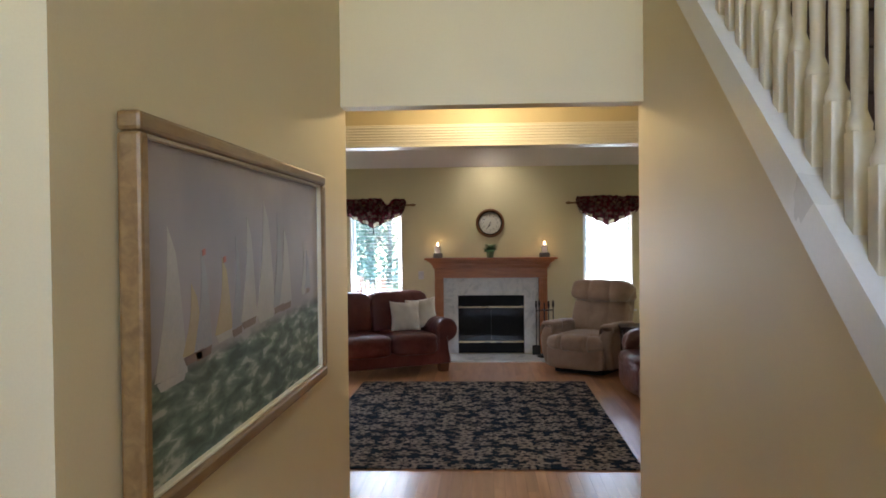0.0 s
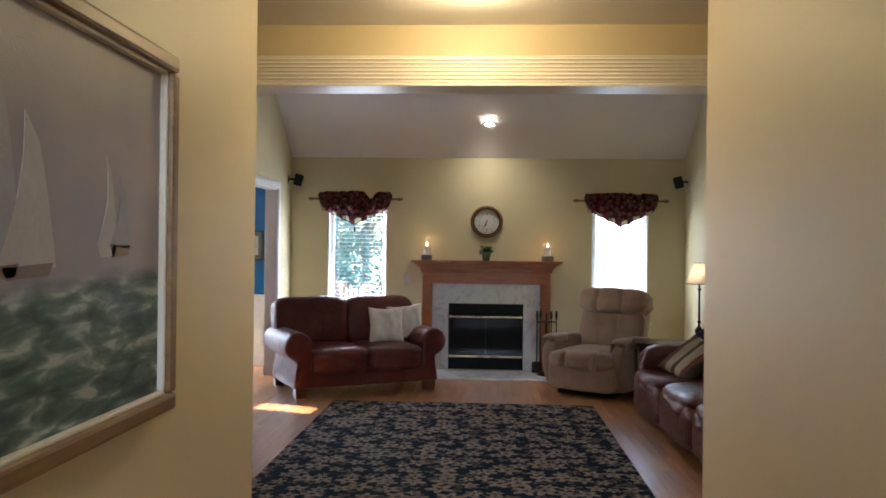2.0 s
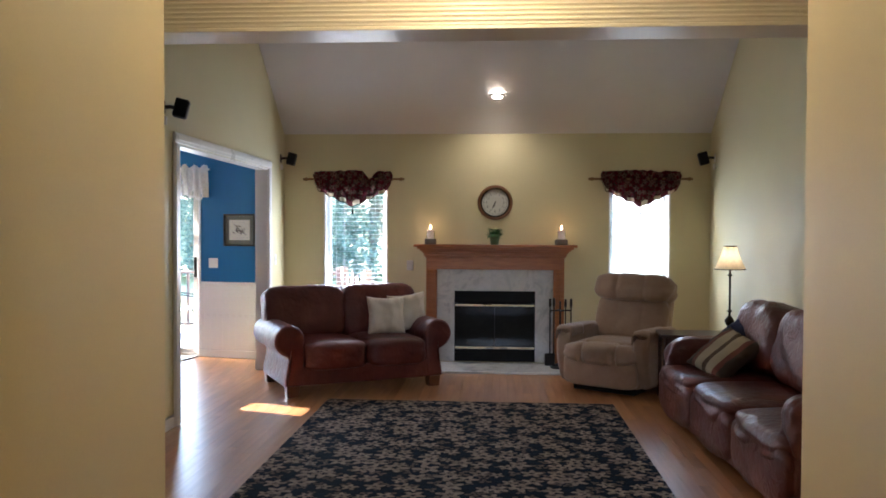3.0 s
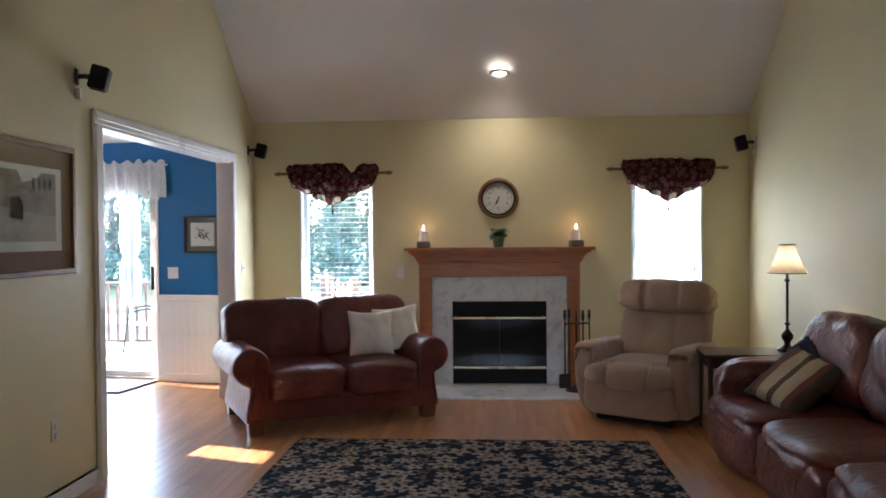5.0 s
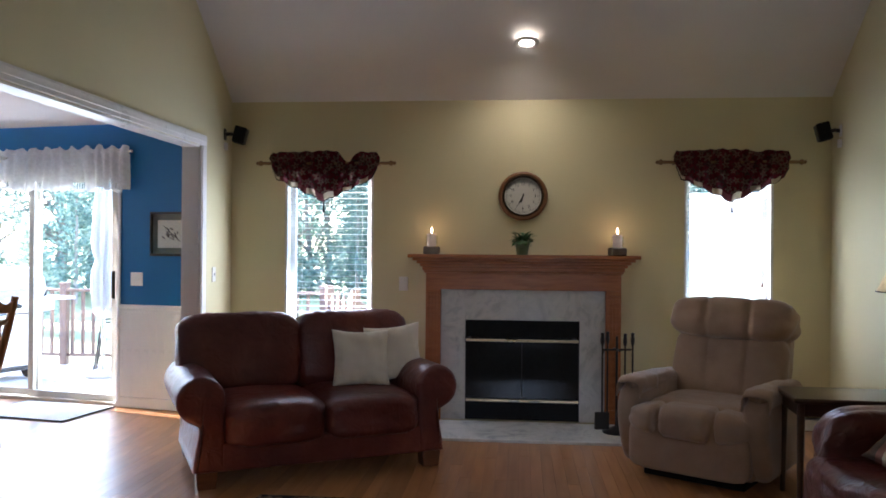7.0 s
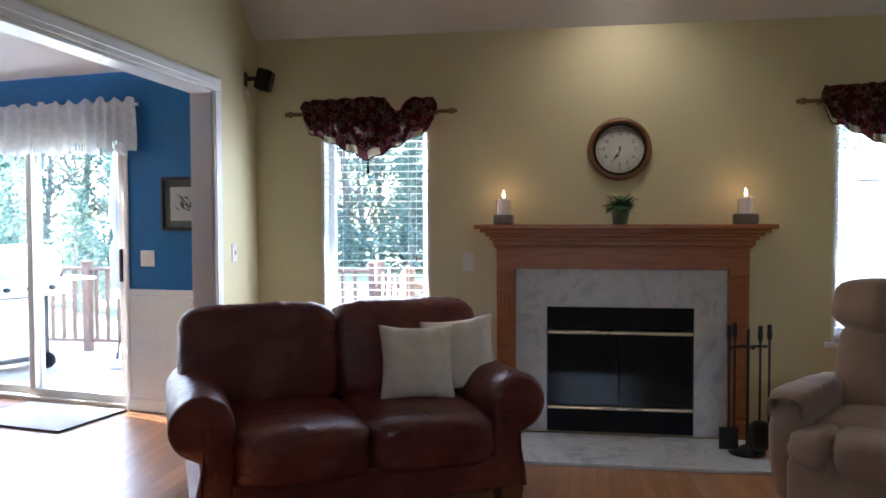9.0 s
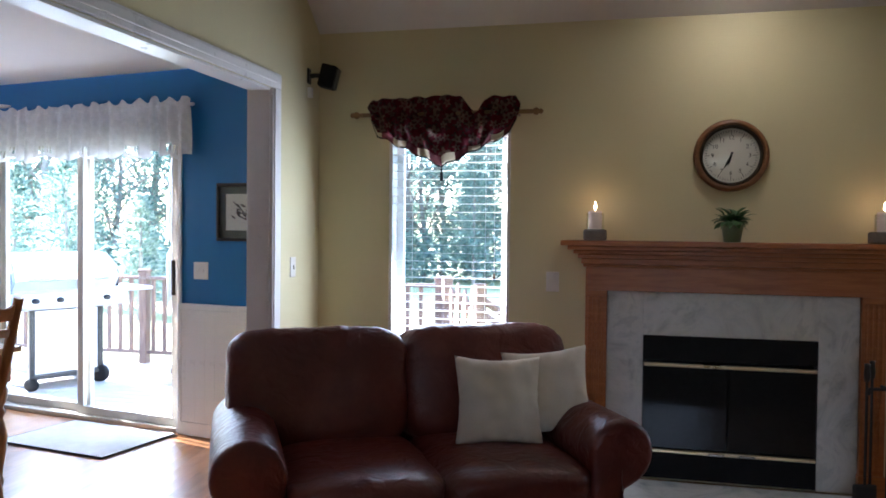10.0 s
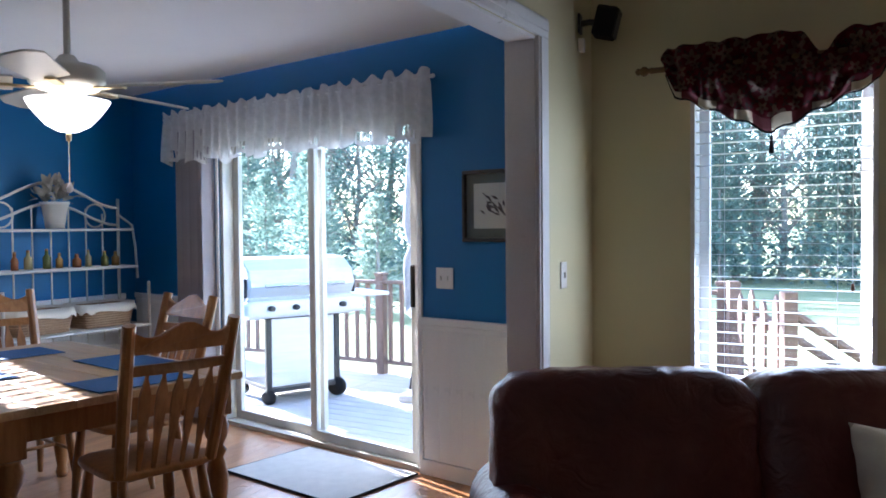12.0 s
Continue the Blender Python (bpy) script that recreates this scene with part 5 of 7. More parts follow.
def floor_lamp(m):
    th = thing("table_lamp", m, "lit lamp with parchment bell shade and dark bronze stem", "lamp")
    part("base", lathe([(0.001, 0), (0.085, 0), (0.09, 0.012), (0.06, 0.03), (0.03, 0.045), (0.026, 0.07), (0.05, 0.10), (0.052, 0.125), (0.03, 0.15), (0.016, 0.165), (0.001, 0.17)], 28), M_BRONZE, th, smooth=True)
    part("stem", lathe([(0.013, 0.165), (0.012, 0.20), (0.028, 0.205), (0.028, 0.213), (0.012, 0.22), (0.011, 0.53), (0.026, 0.54), (0.026, 0.548), (0.012, 0.555), (0.010, 0.62), (0.001, 0.625)], 18), M_BRONZE, th, smooth=True)
    bm = lathe([(0.165, 0.60), (0.150, 0.625), (0.115, 0.69), (0.083, 0.76), (0.068, 0.815)], 40, False)
    part("shade", bm, M_LAMPSHADE, th, "parchment bell shade glowing from within", smooth=True)
    for r, z in ((0.166, 0.60), (0.069, 0.815)):
        part("shade_rim", tube([(r * math.cos(a * math.pi / 16), r * math.sin(a * math.pi / 16), z) for a in range(33)], 0.004, 6), M_BRONZE, th)
    part("bulb", lathe([(0.001, 0.66), (0.02, 0.67), (0.028, 0.70), (0.02, 0.73), (0.001, 0.74)], 14), M_BULB, th, smooth=True)
    lamp("lamp_light", "POINT", m @ Matrix.Translation((0, 0, 0.70)), 0.022, (1.0, 0.78, 0.48), radius=0.03)
    return th


TABLE_LAMP = pose(2.08, 8.60, 0.60) @ Matrix.Diagonal((0.80, 0.80, 0.945, 1))
floor_lamp(TABLE_LAMP)


def side_table(name, m, w, d, h, label):
    th = thing(name, m, label, "table")
    part("tabletop", box(-w / 2, w / 2, -d / 2, d / 2, h - 0.028, h, 0.008), M_DARKWOOD, th)
    part("apron", box(-w / 2 + 0.03, w / 2 - 0.03, -d / 2 + 0.03, d / 2 - 0.03, h - 0.10, h - 0.028), M_DARKWOOD, th)
    for sx in (-1, 1):
        for sy in (-1, 1):
            part("leg", tube([(sx * (w / 2 - 0.045), sy * (d / 2 - 0.045), h - 0.03), (sx * (w / 2 - 0.04), sy * (d / 2 - 0.04), 0)], [0.022, 0.014]), M_DARKWOOD, th)
    return th


side_table("end_table", pose(1.89, 8.60, 0, 0, 0, -3), 0.86, 0.42, 0.60, "dark walnut end table beside the leather sofa")

# Rug
rug = tagged(part("area_rug", box(-1.445, 1.03, 4.97, 8.31, 0.002, 0.013, 0.004), M_RUG), "navy wool area rug with beige floral pattern on oak floor", "rug")
# Sliding door
M_DOORFRAME = mottled("almond_door_frame", (0.50, 0.48, 0.42), (0.60, 0.58, 0.52), 0.4, scale=6)


def sliding_door():
    th = tagged(new("sliding_door"), kind="structure", label="almond-framed glass sliding door onto the deck")
    th.matrix_world = KM
    a, b, top = SL0, SL1, SLTOP
    part("door_frame", box(a, a + 0.035, -0.15, -0.005, 0, top, 0.003), M_DOORFRAME, th)
    part("door_frame", box(b - 0.035, b, -0.15, -0.005, 0, top, 0.003), M_DOORFRAME, th)
    part("door_head", box(a + 0.035, b - 0.035, -0.15, -0.005, top - 0.035, top, 0.003), M_DOORFRAME, th)
    part("threshold", box(a + 0.035, b - 0.035, -0.15, -0.005, 0.0, 0.03, 0.003), M_DOORFRAME, th)
    mid = (a + b) / 2
    for k, (x0, x1, y) in enumerate(((a + 0.036, mid + 0.035, -0.055), (mid - 0.035, b - 0.036, -0.11))):
        door = part("door_panel", frame_ring(bmesh.new(), x0, x1, 0.031, top - 0.036, 0.058, y - 0.018, y + 0.018, 0.004), M_DOORFRAME, th)
        g = part("pane", box(x0 + 0.055, x1 - 0.055, y - 0.004, y + 0.004, 0.085, top - 0.09), M_GLASS, door)
        g.visible_shadow = False
        if k == 0:
            bm = box(x0 + 0.012, x0 + 0.04, y + 0.02, y + 0.045, 0.93, 1.17, 0.006)
            part("door_handle", bm, M_BRONZE, door, "dark bronze pull handle")
    return th


sliding_door()

# casing, wainscot, rail and base along the kitchen back wall
def on_kitchen_wall(name, u0, u1, y0, y1, z0, z1, material=None, bev=0.003):
    ob = run_box(name, u0, u1, y0, y1, z0, z1, material or M_WHITE, bev)
    ob.matrix_world = KM
    return ob


on_kitchen_wall("casing", SL0 - 0.03, SL0 - 0.001, 0.001, 0.014, 0, SLTOP + 0.03)
on_kitchen_wall("casing", SL1 + 0.001, SL1 + 0.03, 0.001, 0.014, 0, SLTOP + 0.03)
on_kitchen_wall("casing", SL0 - 0.001, SL1 + 0.001, 0.001, 0.014, SLTOP + 0.001, SLTOP + 0.03)
bm = box(0.0004, 0.0811, 0.0075, 0.0092, 0.09, 0.838, 0.0008, 1)
BEAD = bpy.data.meshes.new("panel_board")
bm.to_mesh(BEAD)
bm.free()
BEAD.materials.append(M_WHITE)
for u0, u1 in ((0.0, SL0 - 0.031), (SL1 + 0.031, 3.95)):
    bm = box(u0, u1, 0.001, 0.008, 0.09, 0.84)
    ob = tagged(part("wainscot", bm, M_WHITE), kind="structure")
    ob.matrix_world = KM
    w = u0 + 0.002
    while w < u1 - 0.08:
        o2 = new("panel_board", BEAD)
        o2.parent = ob
        o2.location = (w, 0, 0)
        w += 0.0815
    on_kitchen_wall("chair_rail", u0, u1, 0.001, 0.026, 0.845, 0.885, bev=0.007)
    on_kitchen_wall("chair_rail_cove", u0, u1, 0.001, 0.016, 0.815, 0.844, bev=0.004)
    on_kitchen_wall("baseboard", u0, u1, 0.001, 0.018, 0.0, 0.088, bev=0.004)
run_box("wainscot", KWEST + 0.001, KWEST + 0.009, KSOUTH, 11.0, 0.09, 0.84, M_WHITE, 0.001)
run_box("chair_rail", KWEST + 0.001, KWEST + 0.026, KSOUTH, 11.0, 0.841, 0.885, M_WHITE, 0.007)
run_box("baseboard", KWEST + 0.001, KWEST + 0.018, KSOUTH, 11.0, 0.0, 0.088, M_WHITE, 0.004)

# west kitchen window with a blind
w3 = sash_window("window_3", -0.21, 0.21, 0.95, 2.25, 0)
w3.matrix_world = pose(KWEST, 9.51, 0, 0, 0, 90)
w3["label"] = "white sash window in the blue kitchen wall"
blind(pose(KWEST, 9.51, 0, 0, 0, 90) @ pose(0, 0.004, 0), 0.40, 0.96, 2.22, "white slatted blind, slats open, over the kitchen window", -4.0)


def lace_valance(u0, u1):
    th = thing("lace_valance", KM, "gathered white lace valance over the sliding door", "valance")
    part("curtain_rod", tube([(u0 - 0.02, 0.075, 2.195), (u1 + 0.02, 0.075, 2.195)], 0.011, 10), M_WHITE, th)
    bm = bmesh.new()
    nu, nv = 420, 14
    grid = []
    for i in range(nu + 1):
        u = i / nu
        x = u0 + (u1 - u0) * u
        ph = x * 62 + 5 * noise.noise(Vector((x * 3, 0, 0)))
        row = []
        for j in range(nv + 1):
            v = j / nv
            z = 2.236 + 0.028 * noise.noise(Vector((x * 17, 1, 0))) + 0.012 * math.sin(x * 47) - v * (0.355 + 0.018 * abs(math.sin(x * 9.0)) + 0.008 * math.sin(x * 70))
            amp = 0.010 + 0.024 * v
            if abs(z - 2.195) < 0.03:
                amp = 0.007
            row.append(bm.verts.new((x, 0.088 + amp * math.sin(ph + 0.8 * math.sin(3 * v + x * 4)), z)))
        grid.append(row)
    for i in range(nu):
        x = u0 + (u1 - u0) * (i + 0.5) / nu
        for j in range(nv):
            # openwork sprays near the hem
            d = (x * 2.6) % 1.0
            if j in (nv - 3, nv - 2) and 0.30 < d < 0.62 and i % 2 == 0:
                continue
            f = bm.faces.new((grid[i][j], grid[i][j + 1], grid[i + 1][j + 1], grid[i + 1][j]))
            f.smooth = True
    part("lace", bm, M_LACE, th)
    return th


lace_valance(0.80, 3.38)


def vertical_blind():
    th = thing("vertical_blind", KM, "stacked pale grey vertical blind vanes beside the sliding door", "blind")
    part("headrail", box(2.4, 3.26, 0.02, 0.055, 2.09, 2.13, 0.004), M_WHITE, th)
    for k in range(11):
        bm = box(-0.044, 0.044, -0.001, 0.001, 0.03, 2.09)
        ob = part("vane", bm, M_VANE, th)
        ob.location = (2.90 + k * 0.032, 0.045, 0)
        ob.rotation_euler = (0, 0, radians(62 + (k % 3) * 5))
    return th


M_VANE = mottled("grey_vane", (0.42, 0.40, 0.44), (0.50, 0.48, 0.52), 0.6, scale=8)
vertical_blind()
sprig = []
rnd = random.Random(9)
for k in range(16):
    x, z = rnd.uniform(-0.07, 0.07), rnd.uniform(-0.05, 0.05)
    a = rnd.uniform(0.2, 1.3)
    l = rnd.uniform(0.03, 0.06)
    dx, dz = math.cos(a) * l, math.sin(a) * l
    sprig.append(("ink_leaf", M_INK, [(x, z), (x + dx * 0.5 + dz * 0.14, z + dz * 0.5 - dx * 0.14), (x + dx, z + dz), (x + dx * 0.5 - dz * 0.14, z + dz * 0.5 + dx * 0.14)]))
sprig.append(("ink_stem", M_INK, [(-0.09, -0.06), (0.07, 0.07), (0.073, 0.066), (-0.086, -0.066)]))
M_DARKFRAME = wood("black_brown_frame", (0.018, 0.014, 0.010), (0.045, 0.034, 0.022), 0.4)
print_picture("framed_print", KM @ pose(0.435, 0, 1.492), 0.40, 0.375, 0.02, 0.05, M_DARKFRAME, M_GREYMAT, M_PAPER, sprig, "dark-framed ink drawing of a leafy sprig, sage mat")
wall_plate("light_switch", KM @ pose(0.775, 0, 1.105), 0.118, 0.115, "ivory double light switch on the blue wall", [(-0.024, 0, 0.01, 0.024), (0.024, 0, 0.01, 0.024)])

# door mat
M_MAT = mottled("grey_beige_mat", (0.60, 0.56, 0.49), (0.72, 0.68, 0.60), 0.95, scale=14, fine=300, relief=0.8)
mat_ob = tagged(part("door_mat", box(-0.45, 0.45, -0.31, 0.31, 0.002, 0.012, 0.003), M_MAT), "flat beige door mat in front of the sliding door", "mat")
mat_ob.matrix_world = KM @ pose(1.40, 0.36, 0)
M_EDGE = mottled("dark_binding", (0.03, 0.028, 0.025), (0.06, 0.055, 0.05), 0.9, scale=14)
part("binding", frame_ring(bmesh.new(), -0.455, 0.455, -0.315, 0.315, 0.008, -0.013, -0.003, 0.001), M_EDGE, mat_ob).matrix_local = Matrix.Rotation(radians(-90), 4, "X")

# Dining table and chairs, in the kitchen's own axes
TB = pose(-4.578, 9.037, 0, 0, 0, -KTILT)


def dining_table():
    th = thing("dining_table", TB, "honey pine farmhouse table with turned legs, pale top", "table")
    W, L = 1.65, 1.05
    for k in range(7):
        y0 = -L / 2 + k * L / 7
        part("top_board", box(-W / 2, W / 2, y0 + 0.0006, y0 + L / 7 - 0.0006, 0.718, 0.75, 0.003), M_PINETOP, th)
    for s in (-1, 1):
        part("apron", box(s * (W / 2 - 0.09) - 0.011, s * (W / 2 - 0.09) + 0.011, -L / 2 + 0.1, L / 2 - 0.1, 0.61, 0.7175, 0.002), M_PINE, th)
        part("apron", box(-W / 2 + 0.1, W / 2 - 0.1, s * (L / 2 - 0.09) - 0.011, s * (L / 2 - 0.09) + 0.011, 0.61, 0.7175, 0.002), M_PINE, th)
        for q in (-1, 1):
            bm = lathe([(0.001, 0), (0.026, 0), (0.034, 0.03), (0.026, 0.06), (0.030, 0.09), (0.046, 0.20), (0.052, 0.27), (0.040, 0.34), (0.030, 0.37), (0.044, 0.40), (0.030, 0.425), (0.050, 0.47), (0.055, 0.51), (0.045, 0.545), (0.052, 0.56), (0.001, 0.561)], 22)
            add_box(bm, -0.05, 0.05, -0.05, 0.05, 0.56, 0.717, 0.006)
            leg = part("leg", bm, M_PINE, th, smooth=False)
            for p in leg.data.polygons:
                p.use_smooth = p.center.z < 0.555
            leg.location = (s * (W / 2 - 0.085), q * (L / 2 - 0.085), 0)
    return th


dining_table()


def dining_chair(m, label):
    # the sitter looks along local +y, the back stands at -y
    th = thing("dining_chair", m, label, "chair", "chairs round the table")
    bm = cushion(0, 0, 0.445, 0.45, 0.43, 0.04, power=5, n=10)
    part("seat", bm, M_PINE, th, smooth=True)
    lean = radians(16)
    ty = lambda z: -0.19 - math.sin(lean) * (z - 0.45)
    for s in (-1, 1):
        part("back_post", tube([(s * 0.185, ty(0.45), 0.45), (s * 0.20, ty(0.75), 0.75), (s * 0.21, ty(1.04), 1.04)], [0.024, 0.027, 0.024], 10), M_PINE, th)
        part("front_leg", tube([(s * 0.165, 0.16, 0.43), (s * 0.18, 0.175, 0.25), (s * 0.20, 0.195, 0.0)], [0.018, 0.026, 0.014], 12), M_PINE, th)
        part("rear_leg", tube([(s * 0.16, -0.15, 0.43), (s * 0.175, -0.18, 0.25), (s * 0.195, -0.23, 0.0)], [0.018, 0.025, 0.014], 12), M_PINE, th)
        part("side_stretcher", tube([(s * 0.183, 0.18, 0.2), (s * 0.18, -0.19, 0.2)], [0.009, 0.009]), M_PINE, th)
    part("stretcher", tube([(-0.18, 0.0, 0.2), (0.18, 0.0, 0.2)], 0.010), M_PINE, th)
    # crest rail with a waved edge, and lower rail
    bm = bmesh.new()
    pts = [(-0.205, 0.925), (0.205, 0.925)]
    for k in range(17):
        u = 1 - 2 * k / 16
        pts.append((u * 0.205, 1.02 + 0.028 * math.cos(u * math.pi * 1.5) - 0.01 * (1 - abs(u))))
    add_prism(bm, pts, -0.011, 0.011, 0.003)
    for v in bm.verts:
        v.co.y += ty(v.co.z) - 0.025 * (1 - (v.co.x / 0.205) ** 2)
    part("crest_rail", bm, M_PINE, th)
    bm = bmesh.new()
    add_prism(bm, [(-0.2 + 0.05 * k, 0.845) for k in range(9)] + [(0.2 - 0.05 * k, 0.885) for k in range(9)], -0.010, 0.010)
    for v in bm.verts:
        v.co.y += ty(v.co.z) - 0.025 * (1 - (v.co.x / 0.205) ** 2)
    part("lower_rail", bm, M_PINE, th)
    for k in range(5):
        x = -0.13 + 0.065 * k
        bow = -0.022 * (1 - (x / 0.205) ** 2)
        bm = bmesh.new()
        add_prism(bm, [(-0.008, 0.455), (0.008, 0.455), (0.012, 0.56), (0.023, 0.70), (0.022, 0.77), (0.006, 0.83), (0.006, 0.85), (-0.006, 0.85), (-0.006, 0.83), (-0.022, 0.77), (-0.023, 0.70), (-0.012, 0.56)], -0.006, 0.006, 0.002)
        for v in bm.verts:
            v.co.x += x * (0.9 + 0.1 * (v.co.z - 0.45) / 0.4)
            v.co.y += ty(v.co.z) + bow * (v.co.z - 0.45) / 0.4
        part("back_slat", bm, M_PINE, th)
    return th


ch = dining_chair(pose(-3.818, 9.0, 0, 0, 0, 74.4), "honey pine arrow-back dining chair pulled up to the table")
copy_thing(ch, pose(-4.45, 9.43, 0, 0, 0, 180 - KTILT))
copy_thing(ch, pose(-5.23, 9.36, 0, 0, 0, -90 - KTILT))

M_BLUECLOTH = mottled("blue_placemat", (0.012, 0.07, 0.19), (0.02, 0.10, 0.26), 0.9, scale=14, fine=300, relief=0.6)
for px, py, rz in ((-3.93, 9.03, 90), (-4.36, 9.34, 0), (-5.07, 9.20, 90), (-4.66, 8.74, 0)):
    ob = tagged(part("placemat", box(-0.22, 0.22, -0.15, 0.15, 0, 0.004, 0.0015), M_BLUECLOTH), "blue woven placemat lying on the pine table", "placemat", "placemats")
    ob.matrix_world = pose(px, py, 0.7515, 0, 0, rz - KTILT)


def ceiling_fan(m):
    th = thing("ceiling_fan", m, "white ceiling fan with blades at rest and lit bowl", "ceiling fan")
    part("canopy", lathe([(0.072, 0.0), (0.070, -0.02), (0.05, -0.055), (0.022, -0.075), (0.001, -0.076)], 24, False), M_FANWHITE, th, smooth=True)
    part("downrod", tube([(0, 0, -0.07), (0, 0, -0.34)], 0.014, 12), M_FANWHITE, th)
    part("motor", lathe([(0.001, -0.33), (0.03, -0.335), (0.05, -0.36), (0.125, -0.38), (0.148, -0.40), (0.150, -0.45), (0.12, -0.475), (0.075, -0.485), (0.07, -0.51), (0.001, -0.512)], 32), M_FANWHITE, th, smooth=True)
    for k in range(5):
        a = Matrix.Rotation(radians(72 * k + 22), 4, "Z")
        bm = bmesh.new()
        pts = []
        for q in range(13):
            t = q / 12
            pts.append((0.20 + 0.46 * t, 0.066 + 0.020 * t - 0.05 * max(0, t - 0.85) / 0.15))
        outline = pts + [(x, -w) for x, w in reversed(pts)]
        add_prism(bm, outline, -0.004, 0.004, 0.002)
        bmesh.ops.transform(bm, matrix=a @ Matrix.Translation((0, 0, -0.462)) @ Matrix.Rotation(radians(14), 4, "X") @ Matrix.Rotation(radians(90), 4, "X"), verts=bm.verts)
        blade = part("blade", bm, M_FANWHITE, th)
        bm = bmesh.new()
        add_box(bm, 0.11, 0.25, -0.02, 0.02, -0.478, -0.468, 0.003, m=a)
        part("blade_iron", bm, M_BRASS, blade, "brass blade bracket")
    part("light_fitter", lathe([(0.07, -0.505), (0.085, -0.52), (0.08, -0.54), (0.001, -0.545)], 24, False), M_BRASS, th, smooth=True)
    bowl = part("bowl", lathe([(0.165, -0.52), (0.158, -0.535), (0.13, -0.575), (0.085, -0.625), (0.04, -0.648), (0.001, -0.652)], 36, False), M_FROST, th, "glowing frosted glass bowl", smooth=True)
    part("finial", lathe([(0.001, -0.69), (0.01, -0.685), (0.012, -0.66), (0.006, -0.648), (0.001, -0.645)], 12), M_BRASS, th, smooth=True)
    part("pull_chain", tube([(0.0, 0, -0.69), (0.0, 0, -0.86)], 0.0025, 6), M_BRASS, th)
    part("chain_knob", lathe([(0.001, -0.90), (0.011, -0.895), (0.014, -0.88), (0.006, -0.86), (0.001, -0.858)], 12), M_WHITE, th, smooth=True)
    lamp("fan_light", "POINT", m @ Matrix.Translation((0, 0, -0.68)), 0.16, (1.0, 0.86, 0.66), radius=0.08)
    return th


M_FANWHITE = mottled("fan_cream", (0.62, 0.60, 0.54), (0.70, 0.68, 0.62), 0.4, scale=6, relief=0.02)
ceiling_fan(pose(-4.13, 8.90, CEIL))


def bakers_rack(m):
    # local x along the wall, y out of it
    th = thing("bakers_rack", m, "cream metal baker's rack with scrolled arch and wire shelves", "shelf")
    hw = 0.56
    for s in (-1, 1):
        for y, top in ((0.03, 1.62), (0.36, 1.0)):
            part("post", tube([(s * hw, y, 0.0), (s * hw, y, top)], 0.012, 10), M_RACK, th)
        part("side_scroll", tube([(s * (hw + 0.0), 0.03, 1.50), (s * (hw + 0.02), 0.16, 1.42), (s * hw, 0.22, 1.26), (s * hw, 0.24, 1.02)], 0.009, 8), M_RACK, th)
        part("ring", tube([(s * 0.36 + 0.085 * math.cos(a * math.pi / 10), 0.03, 1.49 + 0.085 * math.sin(a * math.pi / 10)) for a in range(21)], 0.007, 6), M_RACK, th)
    for z0, amp in ((1.55, 0.17), (1.42, 0.15)):
        part("arch", tube([(hw * (2 * k / 24 - 1), 0.03, z0 + amp * (0.5 + 0.5 * math.cos(math.pi * (2 * k / 24 - 1)))) for k in range(25)], 0.010, 8), M_RACK, th)
    for k in range(7):
        x = -0.42 + 0.14 * k
        part("upright", tube([(x, 0.03, 0.55), (x, 0.03, 1.45 + 0.12 * math.cos(x * 2.6))], 0.006, 6), M_RACK, th)
    for z, d in ((1.385, 0.20), (1.11, 0.24), (0.68, 0.37), (0.50, 0.37), (0.12, 0.37)):
        bm = bmesh.new()
        for a, b in (((-hw, 0.02, z), (hw, 0.02, z)), ((-hw, d, z), (hw, d, z)), ((-hw, 0.02, z), (-hw, d, z)), ((hw, 0.02, z), (hw, d, z))):
            add_tube(bm, [a, b], 0.010, 8)
        shelf = part("shelf", bm, M_RACK, th)
        n = 9
        for q in range(1, n):
            part("wire", tube([(-hw, d * q / n, z), (hw, d * q / n, z)], 0.0035, 6), M_RACK, shelf)
    return th


M_RACK = mottled("cream_metal", (0.52, 0.50, 0.46), (0.62, 0.60, 0.55), 0.45, scale=8)
RK = pose(KWEST + 0.09, 10.30, 0, 0, 0, -90)
bakers_rack(RK)


def pot_of_flowers(m):
    th = thing("potted_plant", m, "pale dried flower spray in a cream pot", "plant")
    part("pot", lathe([(0.001, 0), (0.06, 0), (0.085, 0.16), (0.095, 0.165), (0.095, 0.185), (0.08, 0.185), (0.075, 0.15), (0.001, 0.14)], 24), M_RACK, th, smooth=True)
    bm = bmesh.new()
    rnd = random.Random(6)
    for k in range(70):
        a, e = rnd.uniform(0, 360), rnd.uniform(5, 80)
        r = rnd.uniform(0.03, 0.13)
        mm = Matrix.Translation((0, 0, 0.19)) @ Matrix.Rotation(radians(a), 4, "Z") @ Matrix.Rotation(radians(e), 4, "X") @ Matrix.Translation((0, r, 0)) @ Matrix.Rotation(rnd.uniform(0, 6), 4, "Y")
        add_leaf(bm, mm, rnd.uniform(0.05, 0.09), rnd.uniform(0.03, 0.05), 0.4)
    part("flower_spray", bm, M_DRIED, th, smooth=True)
    return th


